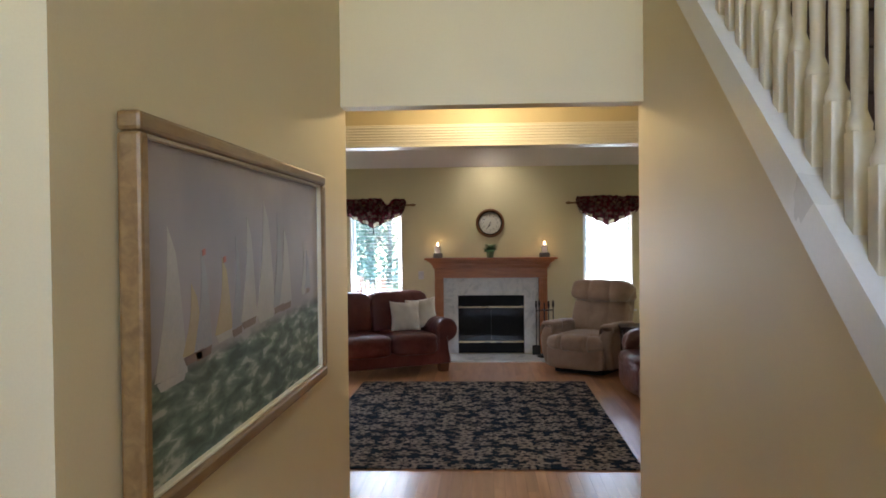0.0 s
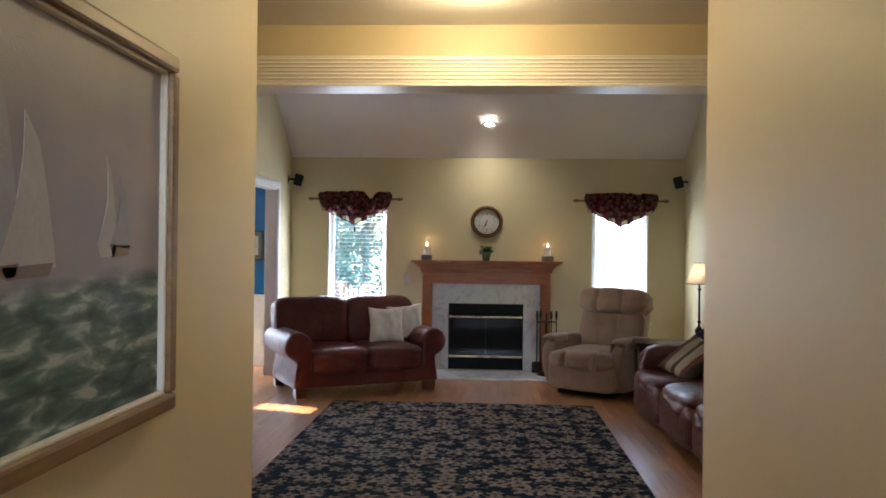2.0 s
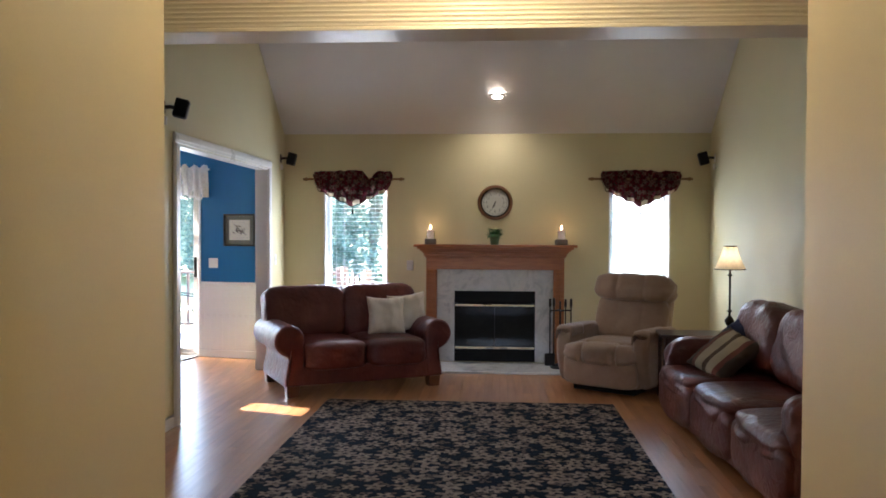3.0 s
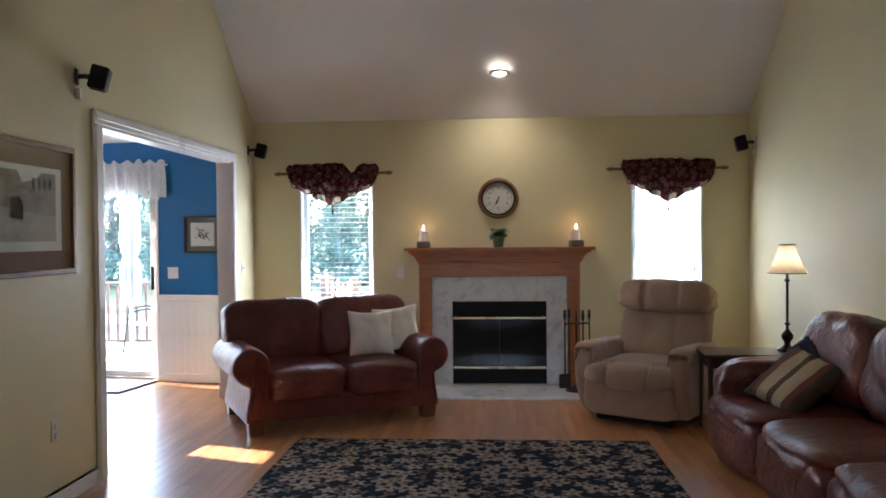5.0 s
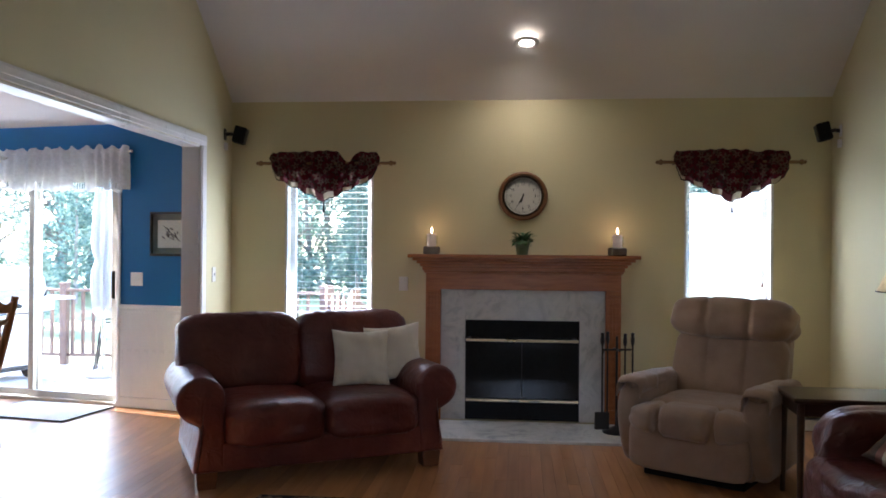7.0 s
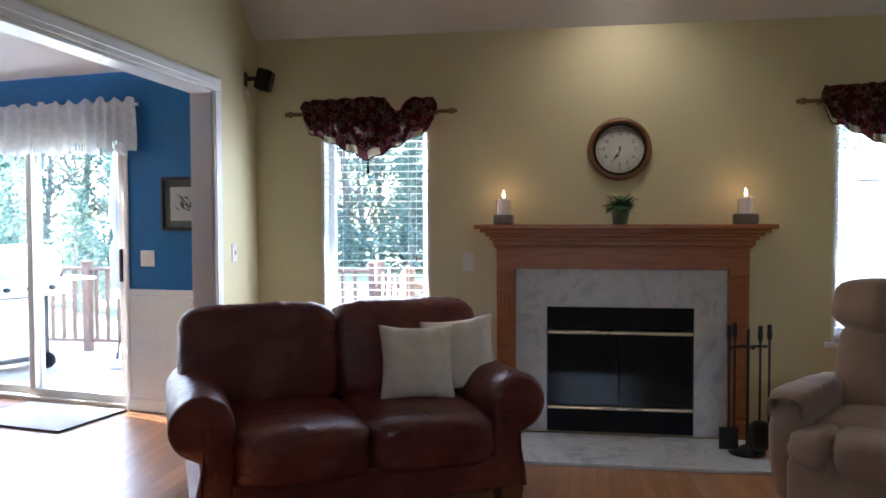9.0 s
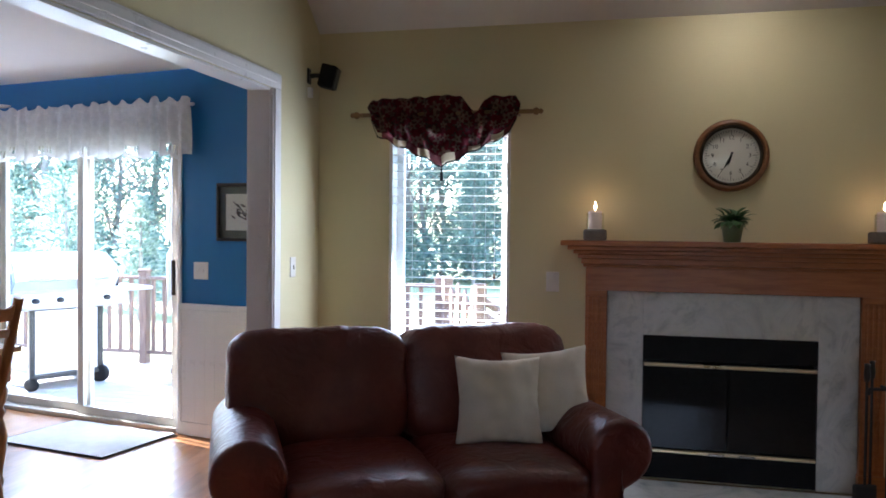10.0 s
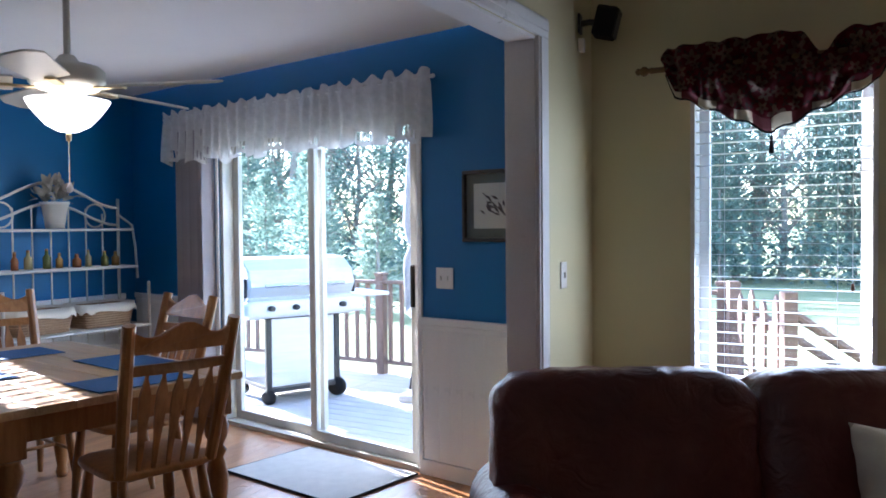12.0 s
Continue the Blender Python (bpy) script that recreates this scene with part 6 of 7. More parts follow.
M_DRIED = mottled("dried_petals", (0.24, 0.23, 0.19), (0.40, 0.38, 0.33), 0.8, scale=30)
pot_of_flowers(RK @ pose(0.02, 0.11, 1.397))
GLASS_COLORS = [mottled("bottle_%s" % c, tuple(0.7 * k for k in rgb), rgb, 0.15, scale=10, relief=0) for c, rgb in (("amber", (0.36, 0.20, 0.05)), ("olive", (0.16, 0.18, 0.05)), ("straw", (0.42, 0.36, 0.18)), ("rust", (0.30, 0.11, 0.04)))]
rnd = random.Random(3)
for k in range(9):
    h = rnd.uniform(0.09, 0.13)
    r = rnd.uniform(0.022, 0.032)
    th = thing("bottle", RK @ pose(-0.46 + k * 0.115, 0.12 + 0.03 * (k % 2), 1.121), "small filled glass bottle with cork on the rack", "bottle", "bottles on the rack")
    part("glass_body", lathe([(0.001, 0), (r, 0), (r, h * 0.6), (r * 0.45, h * 0.75), (r * 0.42, h * 0.92), (r * 0.5, h * 0.94), (0.001, h * 0.95)], 14), GLASS_COLORS[k % 4], th, smooth=True)
    part("cork", lathe([(r * 0.38, h * 0.94), (r * 0.4, h * 1.05), (0.001, h * 1.06)], 10, False), M_PINE, th)
M_WICKER = mottled("wicker", (0.24, 0.14, 0.075), (0.36, 0.23, 0.13), 0.8, scale=10, fine=80, relief=0.6)
for x in (-0.26, 0.24):
    th = thing("basket", RK @ pose(x, 0.19, 0.692), "wicker basket with white cloth liner on the rack", "basket", "baskets on the rack")
    bm = bmesh.new()
    for q in range(9):
        s = 0.88 + 0.12 * q / 8
        pts = [(0.22 * s * math.copysign(abs(math.cos(a)) ** 0.4, math.cos(a)), 0.14 * s * math.copysign(abs(math.sin(a)) ** 0.4, math.sin(a)), 0.01 + q * 0.017) for a in [2 * math.pi * i / 32 for i in range(33)]]
        add_tube(bm, pts, 0.0095, 6)
    add_box(bm, -0.18, 0.18, -0.11, 0.11, 0.0, 0.012)
    part("basket_weave", bm, M_WICKER, th)
    bm = bmesh.new()
    ring = []
    for i in range(48):
        a = 2 * math.pi * i / 48
        cxx, cyy = math.copysign(abs(math.cos(a)) ** 0.4, math.cos(a)), math.copysign(abs(math.sin(a)) ** 0.4, math.sin(a))
        ring.append([bm.verts.new((0.215 * cxx, 0.135 * cyy, 0.13)), bm.verts.new((0.228 * cxx, 0.148 * cyy, 0.172)), bm.verts.new((0.242 * cxx, 0.160 * cyy, 0.11 + 0.012 * math.sin(i * 1.3)))])
    for i in range(48):
        for j in (0, 1):
            bm.faces.new((ring[i][j], ring[(i + 1) % 48][j], ring[(i + 1) % 48][j + 1], ring[i][j + 1]))
    part("liner", bm, M_WHITECLOTH, th, "white cloth liner", smooth=True)
# Outdoors: lawn, deck, railing, grill, umbrella, woods
M_GRASS = mottled("lawn", (0.17, 0.20, 0.085), (0.28, 0.30, 0.155), 0.95, scale=0.6, fine=30, relief=0.6)
M_DECK = wood("weathered_deck", (0.44, 0.41, 0.39), (0.60, 0.56, 0.53), 0.75, grain=(1.2, 14, 14))
M_RAIL = wood("weathered_rail", (0.13, 0.08, 0.065), (0.23, 0.15, 0.12), 0.75, grain=(10, 10, 1.2))
M_BARK = mottled("bark", (0.18, 0.155, 0.135), (0.32, 0.285, 0.25), 0.95, scale=6, fine=40, relief=0.9, stretch=(3, 3, 0.6))
M_FOLIAGE = [translucent("foliage_%s" % n, c, 0.6) for n, c in (("deep", (0.13, 0.215, 0.19)), ("mid", (0.22, 0.315, 0.27)), ("bright", (0.33, 0.43, 0.375)))]
M_SIDING = mottled("white_siding", (0.66, 0.66, 0.64), (0.74, 0.74, 0.72), 0.6, scale=3)
GROUND = -0.85
bm = bmesh.new()
bmesh.ops.create_grid(bm, x_segments=1, y_segments=1, size=900)
bmesh.ops.translate(bm, verts=bm.verts, vec=(0, 0, GROUND))
tagged(part("ground", bm, M_GRASS), kind="structure")

DECK_Y1, DECK_X0, DECK_X1 = 13.45, -9.6, -2.05
deck = tagged(new("deck"), kind="structure", label="weathered grey board deck behind the house")
plank = box(-1.0, 1.0, -0.066, 0.066, -0.03, 0.0, 0.003, 1)
me = bpy.data.meshes.new("deck_board")
plank.to_mesh(me)
plank.free()
me.materials.append(M_DECK)
y = 10.72
while y < DECK_Y1:
    for k, x in enumerate((-8.55, -6.5, -4.45, -2.73)):
        if y < kitchen_wall_y(x + 1.0) + 0.25 and x < -3:
            continue
        o = new("deck_board", me)
        o.parent = deck
        o.location = (x, y, -0.075)
        o.scale = (1.02 if k < 3 else 0.68, 1, 1)
    y += 0.14
part("deck_beam", box(DECK_X0, DECK_X1, DECK_Y1 - 0.1, DECK_Y1 - 0.05, -0.35, -0.108), M_RAIL, deck)
for x in (-9.0, -5.62, -2.3):
    part("deck_footing", box(x - 0.05, x + 0.05, DECK_Y1 - 0.2, DECK_Y1 - 0.1, GROUND, -0.108), M_RAIL, deck)


def railing(m, length, label, post_at):
    th = thing("deck_railing", m, label, "railing")
    for x in post_at:
        bm = box(x - 0.045, x + 0.045, -0.045, 0.045, 0.0, 0.98, 0.008)
        add_box(bm, x - 0.055, x + 0.055, -0.055, 0.055, 0.98, 1.01, 0.01)
        part("post", bm, M_RAIL, th)
    part("top_rail", box(0, length, -0.035, 0.035, 0.90, 0.935, 0.006), M_RAIL, th)
    part("bottom_rail", box(0, length, -0.02, 0.02, 0.10, 0.14, 0.004), M_RAIL, th)
    bm = box(-0.018, 0.018, -0.018, 0.018, 0.14, 0.90, 0.002, 1)
    me = bpy.data.meshes.new("baluster")
    bm.to_mesh(me)
    bm.free()
    me.materials.append(M_RAIL)
    x = 0.12
    while x < length - 0.05:
        if all(abs(x - p) > 0.07 for p in post_at):
            o = new("baluster", me)
            o.parent = th
            o.location = (x, 0, 0)
        x += 0.135
    return th


railing(pose(-9.55, 13.38, -0.075), 7.25, "weathered wooden deck railing with square balusters", [0.05, 2.0, 3.93, 5.6, 7.2])


def stair_rail(m):
    th = thing("deck_stair", m, "weathered wooden deck steps with sloping handrails", "stairs")
    for k in range(4):
        part("step", box(0.08, 1.02, 0.05 + 0.26 * k, 0.33 + 0.26 * k, -0.19 * (k + 1) - 0.04, -0.19 * (k + 1), 0.005), M_DECK, th)
    for x in (0.03, 1.05):
        for y, z0, z1 in ((0.0, -0.7, 1.02), (1.10, -0.775, 0.22)):
            part("post", box(x - 0.045, x + 0.045, y - 0.045, y + 0.045, z0, z1, 0.008), M_RAIL, th)
        part("handrail", tube([(x, 0.0, 0.90), (x, 1.15, 0.12)], 0.032, 8), M_RAIL, th)
        part("lower_rail", tube([(x, 0.0, 0.42), (x, 1.15, -0.36)], 0.022, 8), M_RAIL, th)
        part("stringer", tube([(x, 0.0, -0.10), (x, 1.10, -0.74)], 0.05, 6), M_RAIL, th)
    return th


stair_rail(pose(-2.27, 13.30, -0.075, 0, 0, -61))
gate = thing("deck_gate", pose(-2.27, 13.28, -0.075, 0, 0, -61), "weathered picket gate beside the deck steps", "gate")
for k in range(4):
    bm = bmesh.new()
    add_prism(bm, [(-0.04, 0.06), (0.04, 0.06), (0.04, 0.88 + 0.05 * (k % 2)), (0.0, 0.94 + 0.05 * (k % 2)), (-0.04, 0.88 + 0.05 * (k % 2))], -0.01, 0.01)
    part("picket", bm, M_RAIL, gate).location = (0.20 + 0.22 * k, 0, 0)
for z in (0.2, 0.72):
    part("cross_rail", box(0.08, 0.99, 0.012, 0.04, z, z + 0.07, 0.004), M_RAIL, gate)


def grill(m):
    th = thing("gas_grill", m, "stainless gas grill on a wheeled cart standing on the deck", "grill")
    part("cart_frame", frame_ring(bmesh.new(), -0.28, 0.28, 0.10, 0.78, 0.04, -0.28, -0.24, 0.004), M_BLACK, th, "black cart frame")
    part("cart_back_frame", frame_ring(bmesh.new(), -0.28, 0.28, 0.10, 0.78, 0.04, 0.22, 0.26, 0.004), M_BLACK, th)
    for x in (-0.26, 0.26):
        part("cart_side", box(x - 0.02, x + 0.02, -0.24, 0.22, 0.12, 0.16, 0.004), M_BLACK, th)
    part("cart_panel", box(-0.238, 0.238, -0.272, -0.25, 0.15, 0.74, 0.004), M_STAINLESS, th)
    part("bottom_shelf", box(-0.255, 0.255, -0.24, 0.22, 0.13, 0.15), M_BLACK, th)
    part("firebox", box(-0.40, 0.40, -0.27, 0.27, 0.74, 0.93, 0.02), M_STAINLESS, th)
    panel = part("control_panel", cushion(0, -0.30, 0.835, 0.92, 0.10, 0.16, power=6, n=8), M_STAINLESS, th, smooth=True)
    for k in range(4):
        kn = part("knob", lathe([(0.001, 0), (0.026, 0), (0.024, 0.03), (0.001, 0.032)], 16), M_BLACK, panel, "round black knob", smooth=True)
        kn.location = (-0.27 + 0.18 * k, -0.345, 0.84)
        kn.rotation_euler = (radians(90), 0, 0)
    for s in (-1, 1):
        part("side_shelf", box(min(s * 0.41, s * 0.72), max(s * 0.41, s * 0.72), -0.26, 0.24, 0.88, 0.915, 0.01), M_STAINLESS, th)
    # domed lid
    outline = [(-0.25, 0.93), (-0.30, 1.02), (-0.26, 1.16), (-0.13, 1.255), (0.04, 1.27), (0.18, 1.20), (0.25, 1.05), (0.25, 0.93)]
    bm = bmesh.new()
    add_prism(bm, outline, -0.40, 0.40, 0.012)
    bmesh.ops.transform(bm, matrix=Matrix(((0, 1, 0, 0), (1, 0, 0, 0), (0, 0, 1, 0), (0, 0, 0, 1))), verts=bm.verts)
    bmesh.ops.recalc_face_normals(bm, faces=bm.faces)
    lid = part("lid", bm, M_STAINLESS, th)
    part("lid_handle", tube([(-0.30, -0.33, 1.03), (0.30, -0.33, 1.03)], 0.014, 10), M_STEEL, lid)
    for x in (-0.28, 0.28):
        part("handle_stand", tube([(x, -0.28, 1.03), (x, -0.335, 1.03)], 0.01, 8), M_STEEL, lid)
    for s in (-1, 1):
        part("lid_end", box(min(s * 0.40, s * 0.425), max(s * 0.40, s * 0.425), -0.26, 0.25, 0.93, 1.10, 0.012), M_BLACK, lid)
    for x in (-0.26, 0.26):
        for y in (-0.26, 0.24):
            w = part("wheel", lathe([(0.012, -0.02), (0.05, -0.022), (0.062, -0.012), (0.062, 0.012), (0.05, 0.022), (0.012, 0.02)], 20), M_MATBLACK, th, smooth=True)
            if x > 0:
                w.scale = (1.4, 1.4, 1.0)
            w.location = (x, y, 0.088 if x > 0 else 0.063)
            w.rotation_euler = (0, radians(90), radians(20))
            part("caster_fork", box(x - 0.008, x + 0.008, y - 0.02, y + 0.02, 0.06, 0.11), M_BLACK, th)
    return th


M_STAINLESS = mottled("brushed_stainless", (0.52, 0.52, 0.52), (0.66, 0.66, 0.66), 0.35, metal=0.3, scale=6, stretch=(1, 1, 8))
grill(pose(-5.80, 12.18, -0.075, 0, 0, 66) @ Matrix.Diagonal((1.22, 1.12, 0.96, 1)))


def closed_umbrella(m):
    th = thing("patio_umbrella", m, "closed pale patio umbrella tied round its pole", "umbrella")
    part("pole", tube([(0, 0, 0.05), (0, 0, 2.45)], 0.019, 12), M_STEEL, th)
    part("base", box(-0.16, 0.16, -0.16, 0.16, 0.0, 0.06, 0.02), M_DECK, th)
    bm = bmesh.new()
    n, rows = 32, 18
    rings = []
    for j in range(rows + 1):
        v = j / rows
        z = 2.42 - 1.62 * v
        r = 0.022 + 0.075 * math.sin(math.pi * min(1, v * 0.95)) ** 0.8 * (1 - 0.55 * math.exp(-((v - 0.66) / 0.05) ** 2)) + 0.05 * v ** 4
        rings.append([bm.verts.new((r * (1 + 0.45 * math.cos(8 * a + 2 * v)) * math.cos(a), r * (1 + 0.45 * math.cos(8 * a + 2 * v)) * math.sin(a), z - 0.06 * v * (1 + math.cos(8 * a)))) for a in [2 * math.pi * i / n for i in range(n)]])
    for a, b in zip(rings, rings[1:]):
        for i in range(n):
            bm.faces.new((a[i], a[(i + 1) % n], b[(i + 1) % n], b[i]))
    part("canopy", bm, M_CANVAS, th, "folded pale canvas canopy", smooth=True)
    part("finial", lathe([(0.001, 2.50), (0.014, 2.49), (0.022, 2.46), (0.02, 2.42), (0.001, 2.42)], 12), M_STEEL, th, smooth=True)
    return th


M_CANVAS = translucent("pale_canvas", (0.55, 0.55, 0.56), 0.3)
closed_umbrella(pose(-4.66, 12.54, -0.075, 0, 0, 15))


def patio_chair(m):
    th = thing("patio_chair", m, "black metal sling patio chair on the deck", "chair")
    for s in (-1, 1):
        part("side_frame", tube([(s * 0.26, 0.30, 0.0), (s * 0.26, 0.24, 0.40), (s * 0.26, 0.22, 0.58), (s * 0.26, 0.0, 0.62), (s * 0.26, -0.22, 0.58)], 0.012, 8), M_BLACK, th)
        part("rear_frame", tube([(s * 0.24, -0.30, 0.0), (s * 0.24, -0.16, 0.40), (s * 0.24, -0.28, 0.75), (s * 0.22, -0.38, 0.98)], 0.012, 8), M_BLACK, th)
    bm = bmesh.new()
    pts = [(0.24, 0.42), (0.0, 0.39), (-0.16, 0.41), (-0.28, 0.75), (-0.38, 0.97)]
    prof = [(a, b) for a, b in pts] + [(a, b + 0.008) for a, b in reversed(pts)]
    add_prism(bm, prof, -0.24, 0.24)
    bmesh.ops.transform(bm, matrix=Matrix(((0, 1, 0, 0), (1, 0, 0, 0), (0, 0, 1, 0), (0, 0, 0, 1))), verts=bm.verts)
    bmesh.ops.recalc_face_normals(bm, faces=bm.faces)
    part("sling", bm, M_CANVAS, th, "grey sling fabric")
    return th


patio_chair(pose(-4.66, 12.98, -0.075, 0, 0, 115))


# Trees
def leafy(bm, centre, spread, count, size, rnd, droop=0.3):
    for _ in range(count):
        d = Vector((rnd.gauss(0, 1), rnd.gauss(0, 1), rnd.gauss(0, 0.8)))
        d = d.normalized() * spread * rnd.random() ** 0.45
        p = Vector(centre) + d
        a = Vector((rnd.gauss(0, 1), rnd.gauss(0, 1), rnd.gauss(0, 0.6))).normalized()
        b = a.cross(Vector((rnd.gauss(0, 1), rnd.gauss(0, 1), rnd.gauss(0, 1)))).normalized()
        s = size * rnd.uniform(0.6, 1.4)
        f = bm.faces.new([bm.verts.new(p + a * s), bm.verts.new(p + b * s * 0.5), bm.verts.new(p - a * s), bm.verts.new(p - b * s * 0.5)])
        f.material_index = rnd.choice((0, 1, 1, 2, 2))


def broadleaf(m, height, width, seed, label):
    rnd = random.Random(seed)
    th = thing("tree", m, label, "tree", "woods behind the lawn")
    trunk = bmesh.new()
    h0 = height * 0.10
    pts = [Vector((0.15 * math.sin(k * 0.7 + seed), 0.15 * math.cos(k + seed), height * 0.92 * k / 8)) for k in range(9)]
    add_tube(trunk, pts, [0.16 * (1 - 0.85 * k / 8) * height / 9 for k in range(9)], 8)
    crown = bmesh.new()
    for k in range(34):
        u = rnd.random()
        z = h0 + (height - h0) * u
        a = rnd.uniform(0, 6.28)
        r = width * (0.35 + 0.65 * math.sin(math.pi * min(1, 0.15 + 0.8 * u))) * rnd.uniform(0.5, 1.0)
        tip = Vector((r * math.cos(a), r * math.sin(a), z))
        root = Vector((0.1, 0.1, max(1.0, z - rnd.uniform(0.6, 1.6))))
        add_tube(trunk, [root, (root + tip) / 2 + Vector((0, 0, 0.15)), tip], [0.05, 0.035, 0.012], 5)
        leafy(crown, tip, rnd.uniform(0.6, 1.05) * width / 2.2, 130, 0.075, rnd)
    part("trunk", trunk, M_BARK, th)
    part("crown", crown, M_FOLIAGE, th)
    return th


def conifer(m, height, width, seed, label, needles=None):
    rnd = random.Random(seed)
    th = thing("pine_tree", m, label, "tree", "pines on the lawn")
    part("trunk", tube([(0, 0, 0), (0.02, 0, height * 0.5), (0, 0, height * 0.98)], [0.07, 0.045, 0.008], 8), M_BARK, th)
    bm = bmesh.new()
    tiers = int(height * 6)
    for k in range(tiers):
        u = k / tiers
        z = height * (0.06 + 0.94 * u)
        for q in range(9):
            a = rnd.uniform(0, 6.28)
            r = width * (1 - u) ** 0.8 * rnd.uniform(0.6, 1.1) + 0.05
            for s in range(24):
                t = rnd.random() ** 0.7
                p = Vector((r * t * math.cos(a), r * t * math.sin(a), z + 0.18 * t * r + rnd.uniform(-0.05, 0.05)))
                d = Vector((math.cos(a) + rnd.gauss(0, 0.5), math.sin(a) + rnd.gauss(0, 0.5), rnd.gauss(0.35, 0.4))).normalized()
                e = d.cross(Vector((rnd.gauss(0, 1), rnd.gauss(0, 1), 1))).normalized()
                l = rnd.uniform(0.09, 0.19)
                f = bm.faces.new([bm.verts.new(p + e * 0.026), bm.verts.new(p + d * l), bm.verts.new(p - e * 0.026)])
                f.material_index = rnd.choice((0, 1, 1, 2, 2))
    part("crown", bm, needles or M_FOLIAGE, th)
    return th


# paler than M_FOLIAGE: sunlight on this one pine is put into its colours
M_NEEDLES = [translucent("sunlit_needles_%s" % n, c, 0.45) for n, c in (("deep", (0.18, 0.26, 0.21)), ("mid", (0.30, 0.38, 0.32)), ("tip", (0.44, 0.51, 0.45)))]
conifer(pose(-12.2, 22.9, GROUND), 3.1, 0.95, 5, "young sunlit pine tree beyond the deck railing", M_NEEDLES)
t_a = broadleaf(pose(-13.5, 40.0, GROUND), 9.5, 2.1, 11, "tall leafy tree at the wood's edge")
t_b = broadleaf(pose(-6.0, 41.0, GROUND), 11.5, 2.4, 23, "tall leafy tree at the wood's edge")
t_c = broadleaf(pose(-18.5, 39.0, GROUND), 8.0, 2.3, 37, "tall leafy tree at the wood's edge")
p_b = conifer(pose(-15.6, 24.5, GROUND), 4.6, 1.4, 8, "dark pine tree at the edge of the lawn")
rnd = random.Random(12)
TREES = 76
for k in range(TREES):
    x = -50 + 60 * (k + rnd.random()) / TREES
    y = 38 + rnd.uniform(0, 9) - (0.25 * (-20 - x) if x < -20 else 0)
    c = copy_thing((t_a, t_b, t_c)[k % 3], pose(x, y, GROUND, 0, 0, rnd.uniform(0, 360)))
    c.scale = [rnd.uniform(0.85, 1.3)] * 3
for x, y, f in ((-18.6, 26.0, 0.9), (-20.5, 30.5, 1.15), (-17.2, 33.5, 1.3), (-14.2, 35.5, 1.2), (-10.5, 37.0, 1.1), (-7.0, 38.0, 1.2), (-24.0, 31.0, 1.3)):
    c = copy_thing(p_b, pose(x, y, GROUND, 0, 0, rnd.uniform(0, 360)))
    c.scale = [f] * 3
# extra unseen tree west of the deck, added to shade windows and deck
copy_thing(t_b, pose(-13.4, 15.6, GROUND))
# undergrowth closing the foot of the woods
bm = bmesh.new()
for k in range(150):
    x = -50 + 60 * k / 150
    y = 37.5 - (0.25 * (-20 - x) if x < -20 else 0) + rnd.uniform(-0.5, 4.5)
    leafy(bm, (x, y, GROUND + rnd.uniform(0.4, 1.3)), 1.3, 130, 0.13, rnd)
tagged(part("undergrowth", bm, M_FOLIAGE), "dense green undergrowth along the wood's edge", "bushes", kind="stuff")


def garage(m):
    """A low outbuilding; local x along its front, which faces -y."""
    th = thing("garage", m, "low white-sided garage with a pale shingled roof", "building")
    L, D, H, R = 5.2, 5.0, 2.36, 1.15
    part("wall", box(-L, L, 0.0, D, 0.0, H), M_SIDING, th, "white lap siding wall")
    for k in range(14):
        bm = bmesh.new()
        z = 0.05 + k * 0.165
        add_prism(bm, [(0.0, z), (-0.022, z), (-0.006, z + 0.17), (0.0, z + 0.17)], -L, L, 0, Matrix(((0, 1, 0, 0), (1, 0, 0, 0), (0, 0, 1, 0), (0, 0, 0, 1))))
        part("siding_board", bm, M_SIDING, th)
    for s0 in (0, 1):
        bm = bmesh.new()
        a, b = (-0.28, D / 2) if not s0 else (D + 0.28, D / 2)
        add_prism(bm, [(a, H - 0.02), (b, H + R), (b, H + R + 0.06), (a, H + 0.05)], -L - 0.25, L + 0.25, 0, Matrix(((0, 1, 0, 0), (1, 0, 0, 0), (0, 0, 1, 0), (0, 0, 0, 1))))
        bmesh.ops.recalc_face_normals(bm, faces=bm.faces)
        part("roof", bm, M_SHINGLE, th, "pale grey shingled roof slope")
    part("fascia", box(-L - 0.25, L + 0.25, -0.30, -0.27, H - 0.12, H + 0.03), M_SIDING, th)
    vent = part("roof_vent", box(-0.2, 0.2, -0.16, 0.16, 0.0, 0.16, 0.02), M_SHINGLE, th, "square roof vent")
    vent.location = (-1.95, 0.95, H + 0.05 + 1.23 * R / (D / 2 + 0.28))
    return th


M_SHINGLE = mottled("pale_shingles", (0.40, 0.39, 0.37), (0.52, 0.51, 0.49), 0.9, scale=5, fine=40, relief=0.5)
garage(pose(6.7, 19.6, GROUND, 0, 0, -10))
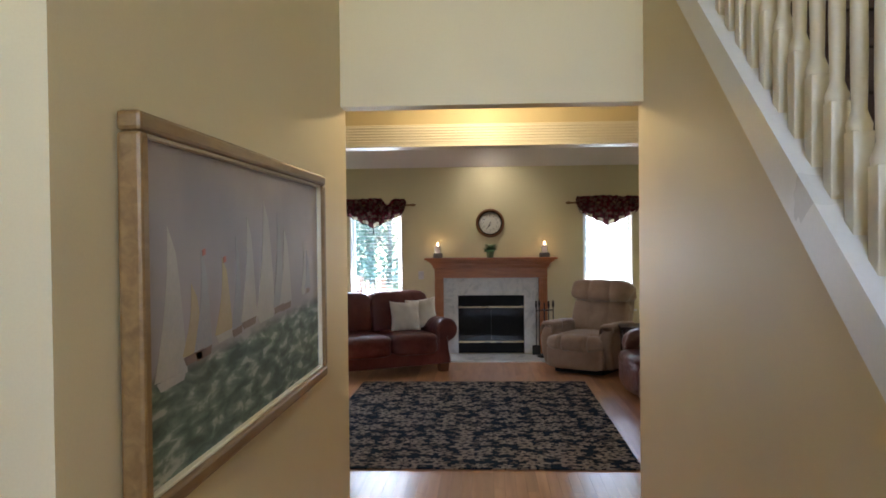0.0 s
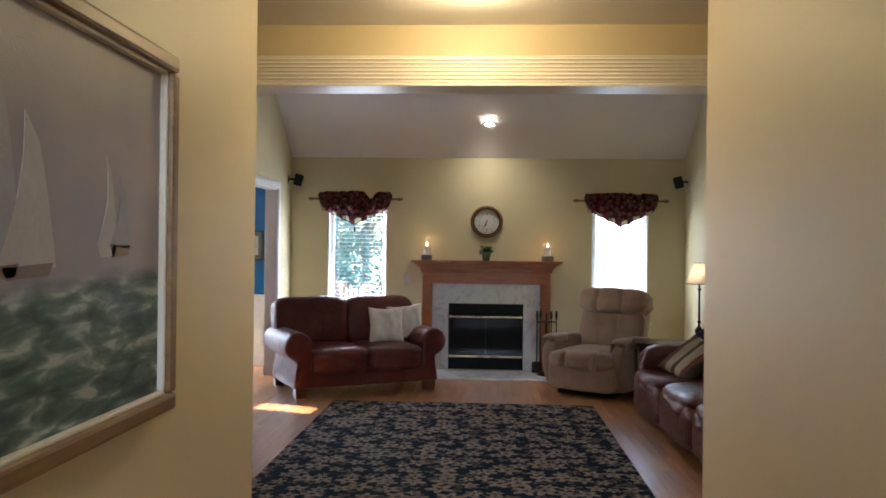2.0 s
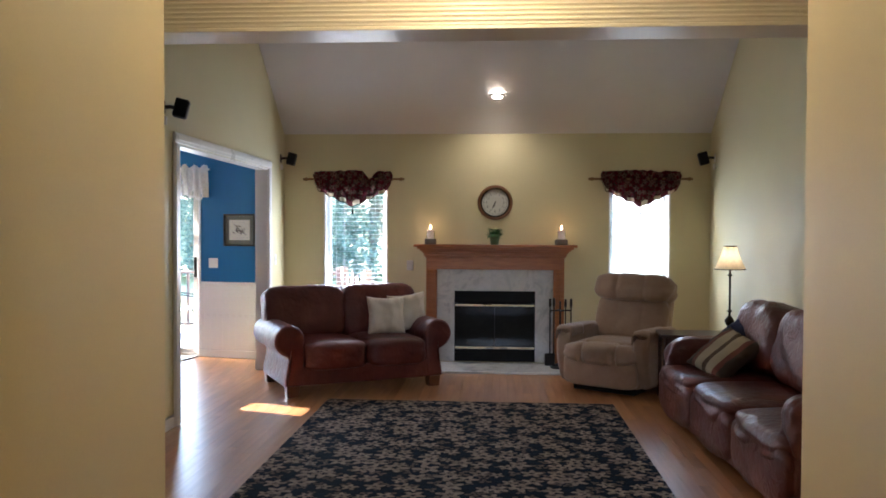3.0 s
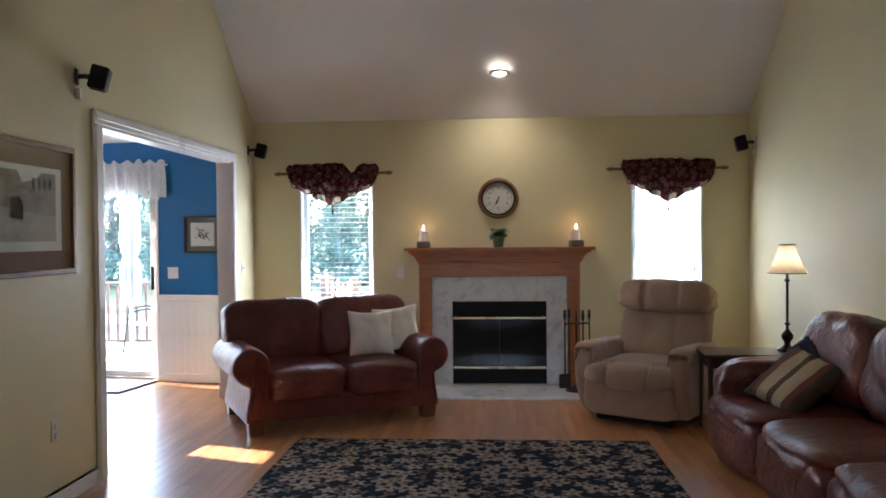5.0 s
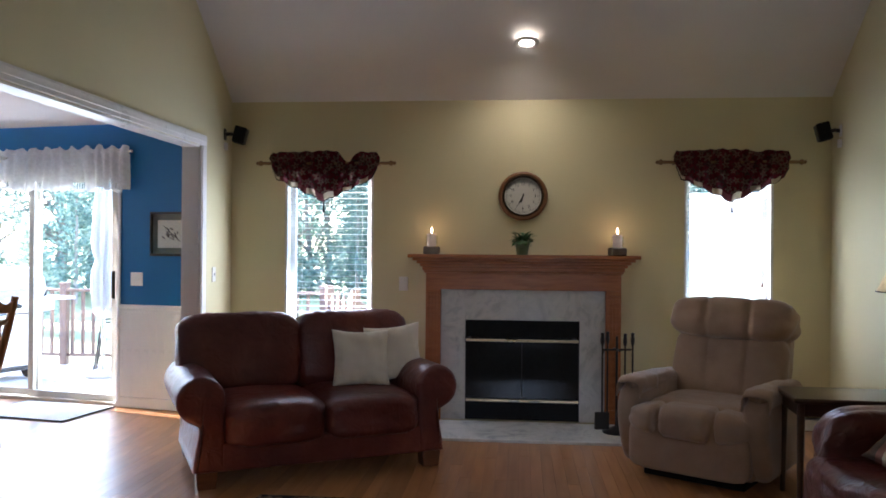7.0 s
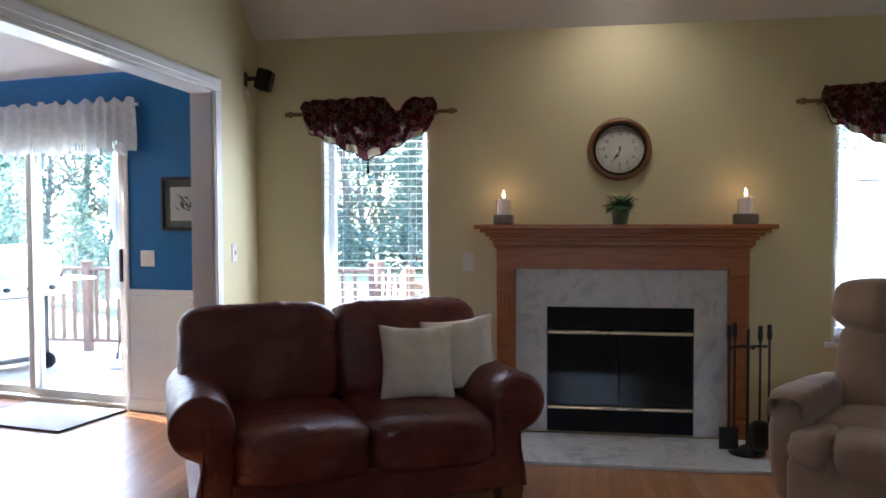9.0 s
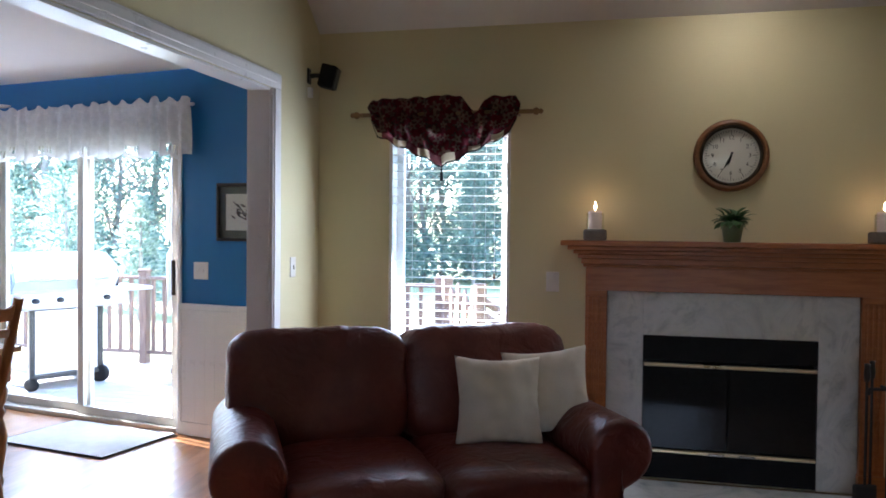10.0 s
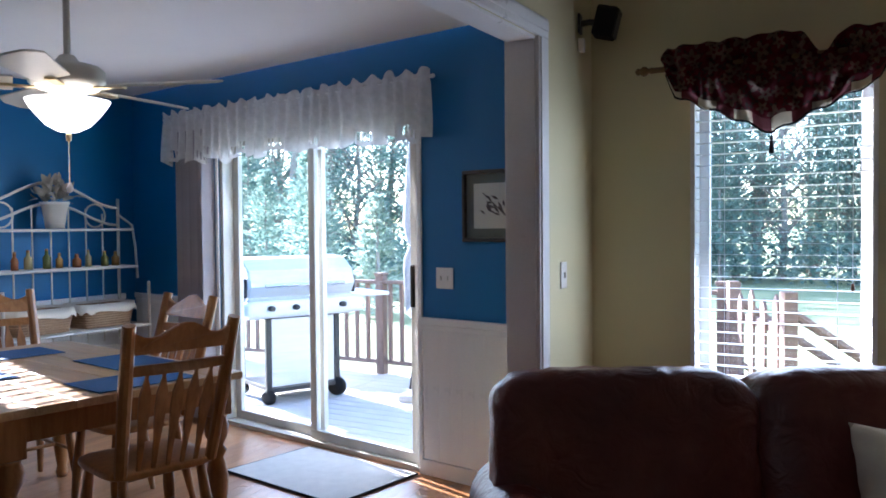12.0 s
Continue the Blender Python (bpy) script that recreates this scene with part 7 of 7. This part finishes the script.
# Floor boards: strips of oak; the ones passed nearest are pieces of their own
def floor_material():
    m, t, b = base_material("oak_strip", 0.26)
    info = t.nodes.new("ShaderNodeObjectInfo")
    geo = t.nodes.new("ShaderNodeNewGeometry")
    add = t.nodes.new("ShaderNodeMath")
    add.operation = "ADD"
    t.links.new(info.outputs["Random"], add.inputs[0])
    t.links.new(geo.outputs["Random Per Island"], add.inputs[1])
    fr = t.nodes.new("ShaderNodeMath")
    fr.operation = "FRACT"
    t.links.new(add.outputs[0], fr.inputs[0])
    c = t.nodes.new("ShaderNodeTexCoord")
    off = t.nodes.new("ShaderNodeCombineXYZ")
    mul = t.nodes.new("ShaderNodeMath")
    mul.operation = "MULTIPLY"
    mul.inputs[1].default_value = 37.0
    t.links.new(fr.outputs[0], mul.inputs[0])
    t.links.new(mul.outputs[0], off.inputs[0])
    va = t.nodes.new("ShaderNodeVectorMath")
    va.operation = "ADD"
    t.links.new(c.outputs["Object"], va.inputs[0])
    t.links.new(off.outputs[0], va.inputs[1])
    mp = node(t, "ShaderNodeMapping", Scale=(9, 0.7, 8))
    t.links.new(va.outputs[0], mp.inputs[0])
    n = node(t, "ShaderNodeTexNoise", Scale=2.4, Detail=2.0, Roughness=0.4)
    t.links.new(mp.outputs[0], n.inputs["Vector"])
    col = ramp(t, n.outputs[0], [(0.25, (0.36, 0.150, 0.050)), (0.5, (0.43, 0.192, 0.070)), (0.78, (0.50, 0.238, 0.098))])
    hs = node(t, "ShaderNodeHueSaturation")
    mr = node(t, "ShaderNodeMapRange")
    mr.inputs["To Min"].default_value, mr.inputs["To Max"].default_value = 0.84, 1.16
    t.links.new(fr.outputs[0], mr.inputs[0])
    t.links.new(mr.outputs[0], hs.inputs["Value"])
    t.links.new(col, hs.inputs["Color"])
    t.links.new(hs.outputs[0], b.inputs["Base Color"])
    b.inputs["Roughness"].default_value = 0.34
    b.inputs["Coat Weight"].default_value, b.inputs["Coat Roughness"].default_value = 0.45, 0.25
    return m


M_STRIP = floor_material()
BW, GAP = 0.072, 0.0009
floor_ob = bpy.data.objects["floor"]
board_mesh = {}
for length in (0.6, 0.9, 1.2, 1.5):
    bm = box(-BW / 2 + GAP / 2, BW / 2 - GAP / 2, 0.0006, length - 0.0006, -0.0095, 0.0, 0.0006, 1)
    me = bpy.data.meshes.new("floor_board")
    bm.to_mesh(me)
    bm.free()
    me.materials.append(M_STRIP)
    board_mesh[length] = me
rnd = random.Random(21)
rest_v, rest_f = [], []


def joined_board(x0, x1, y0, y1, m=None):
    k = len(rest_v)
    for z in (-0.0095, 0.0):
        for x, y in ((x0, y0), (x1, y0), (x1, y1), (x0, y1)):
            v = Vector((x, y, z))
            rest_v.append(tuple(m @ v) if m else tuple(v))
    for q in ((4, 5, 6, 7), (0, 1, 5, 4), (1, 2, 6, 5), (2, 3, 7, 6), (3, 0, 4, 7)):
        rest_f.append(tuple(k + i for i in q))


singles = 0
x = XW - 0.12 + BW / 2
while x < XE - 0.03:
    y = Y2 + 0.01 - rnd.uniform(0, 0.6)
    while y < YB - 0.06:
        length = rnd.choice((0.6, 0.9, 1.2, 1.5))
        a, b = max(y, Y2 + 0.01), min(y + length, YB - 0.06)
        shown = (a > 7.6 or x > 1.05 or x < -1.5) and b - a > 0.3
        if x < XW + 0.04 and not (A0 - 0.05 < (a + b) / 2 < A1 + 0.05):
            y += length
            continue
        if y >= Y2 + 0.01 and y + length <= YB - 0.06 and shown and a > 6.2 and singles < 300:
            o = new("floor_board", board_mesh[length])
            o.parent = floor_ob
            o.location = (x, y, 0)
            singles += 1
        elif b > a:
            joined_board(x - BW / 2 + GAP / 2, x + BW / 2 - GAP / 2, a, b - 0.001)
        y += length
    x += BW
# hall
x = HW + BW / 2
while x < HE - 0.03:
    y = -4.6
    while y < Y2:
        length = rnd.choice((0.6, 0.9, 1.2, 1.5))
        joined_board(x - BW / 2 + GAP / 2, x + BW / 2 - GAP / 2, y, min(y + length, Y2 + 0.008) - 0.001)
        y += length
    x += BW
# the kitchen's strips stand square to its own back wall
KT = pose(KX, KY, -0.0015, 0, 0, KTILT)
sK, cK = math.sin(radians(KTILT)), math.cos(radians(KTILT))
x = -4.6
while x < 1.6:
    y = -6.8
    stop = -x * (sK + 0.17 * cK) / (cK - 0.17 * sK) + 0.02
    while y < stop:
        length = rnd.choice((0.6, 0.9, 1.2, 1.5))
        y1 = min(y + length, stop)
        c = KT @ Vector((x, (y + y1) / 2, 0))
        if KWEST - 0.1 < c.x < XW + 0.15 and c.y > KSOUTH + 0.5:
            joined_board(x - BW / 2 + GAP / 2, x + BW / 2 - GAP / 2, y, y1 - 0.001, KT)
        y += length
    x += BW
me = bpy.data.meshes.new("floor_boards")
me.from_pydata(rest_v, [], rest_f)
me.materials.append(M_STRIP)
ob = new("floor_boards", me)
ob.parent = floor_ob
tagged(ob, kind="stuff")
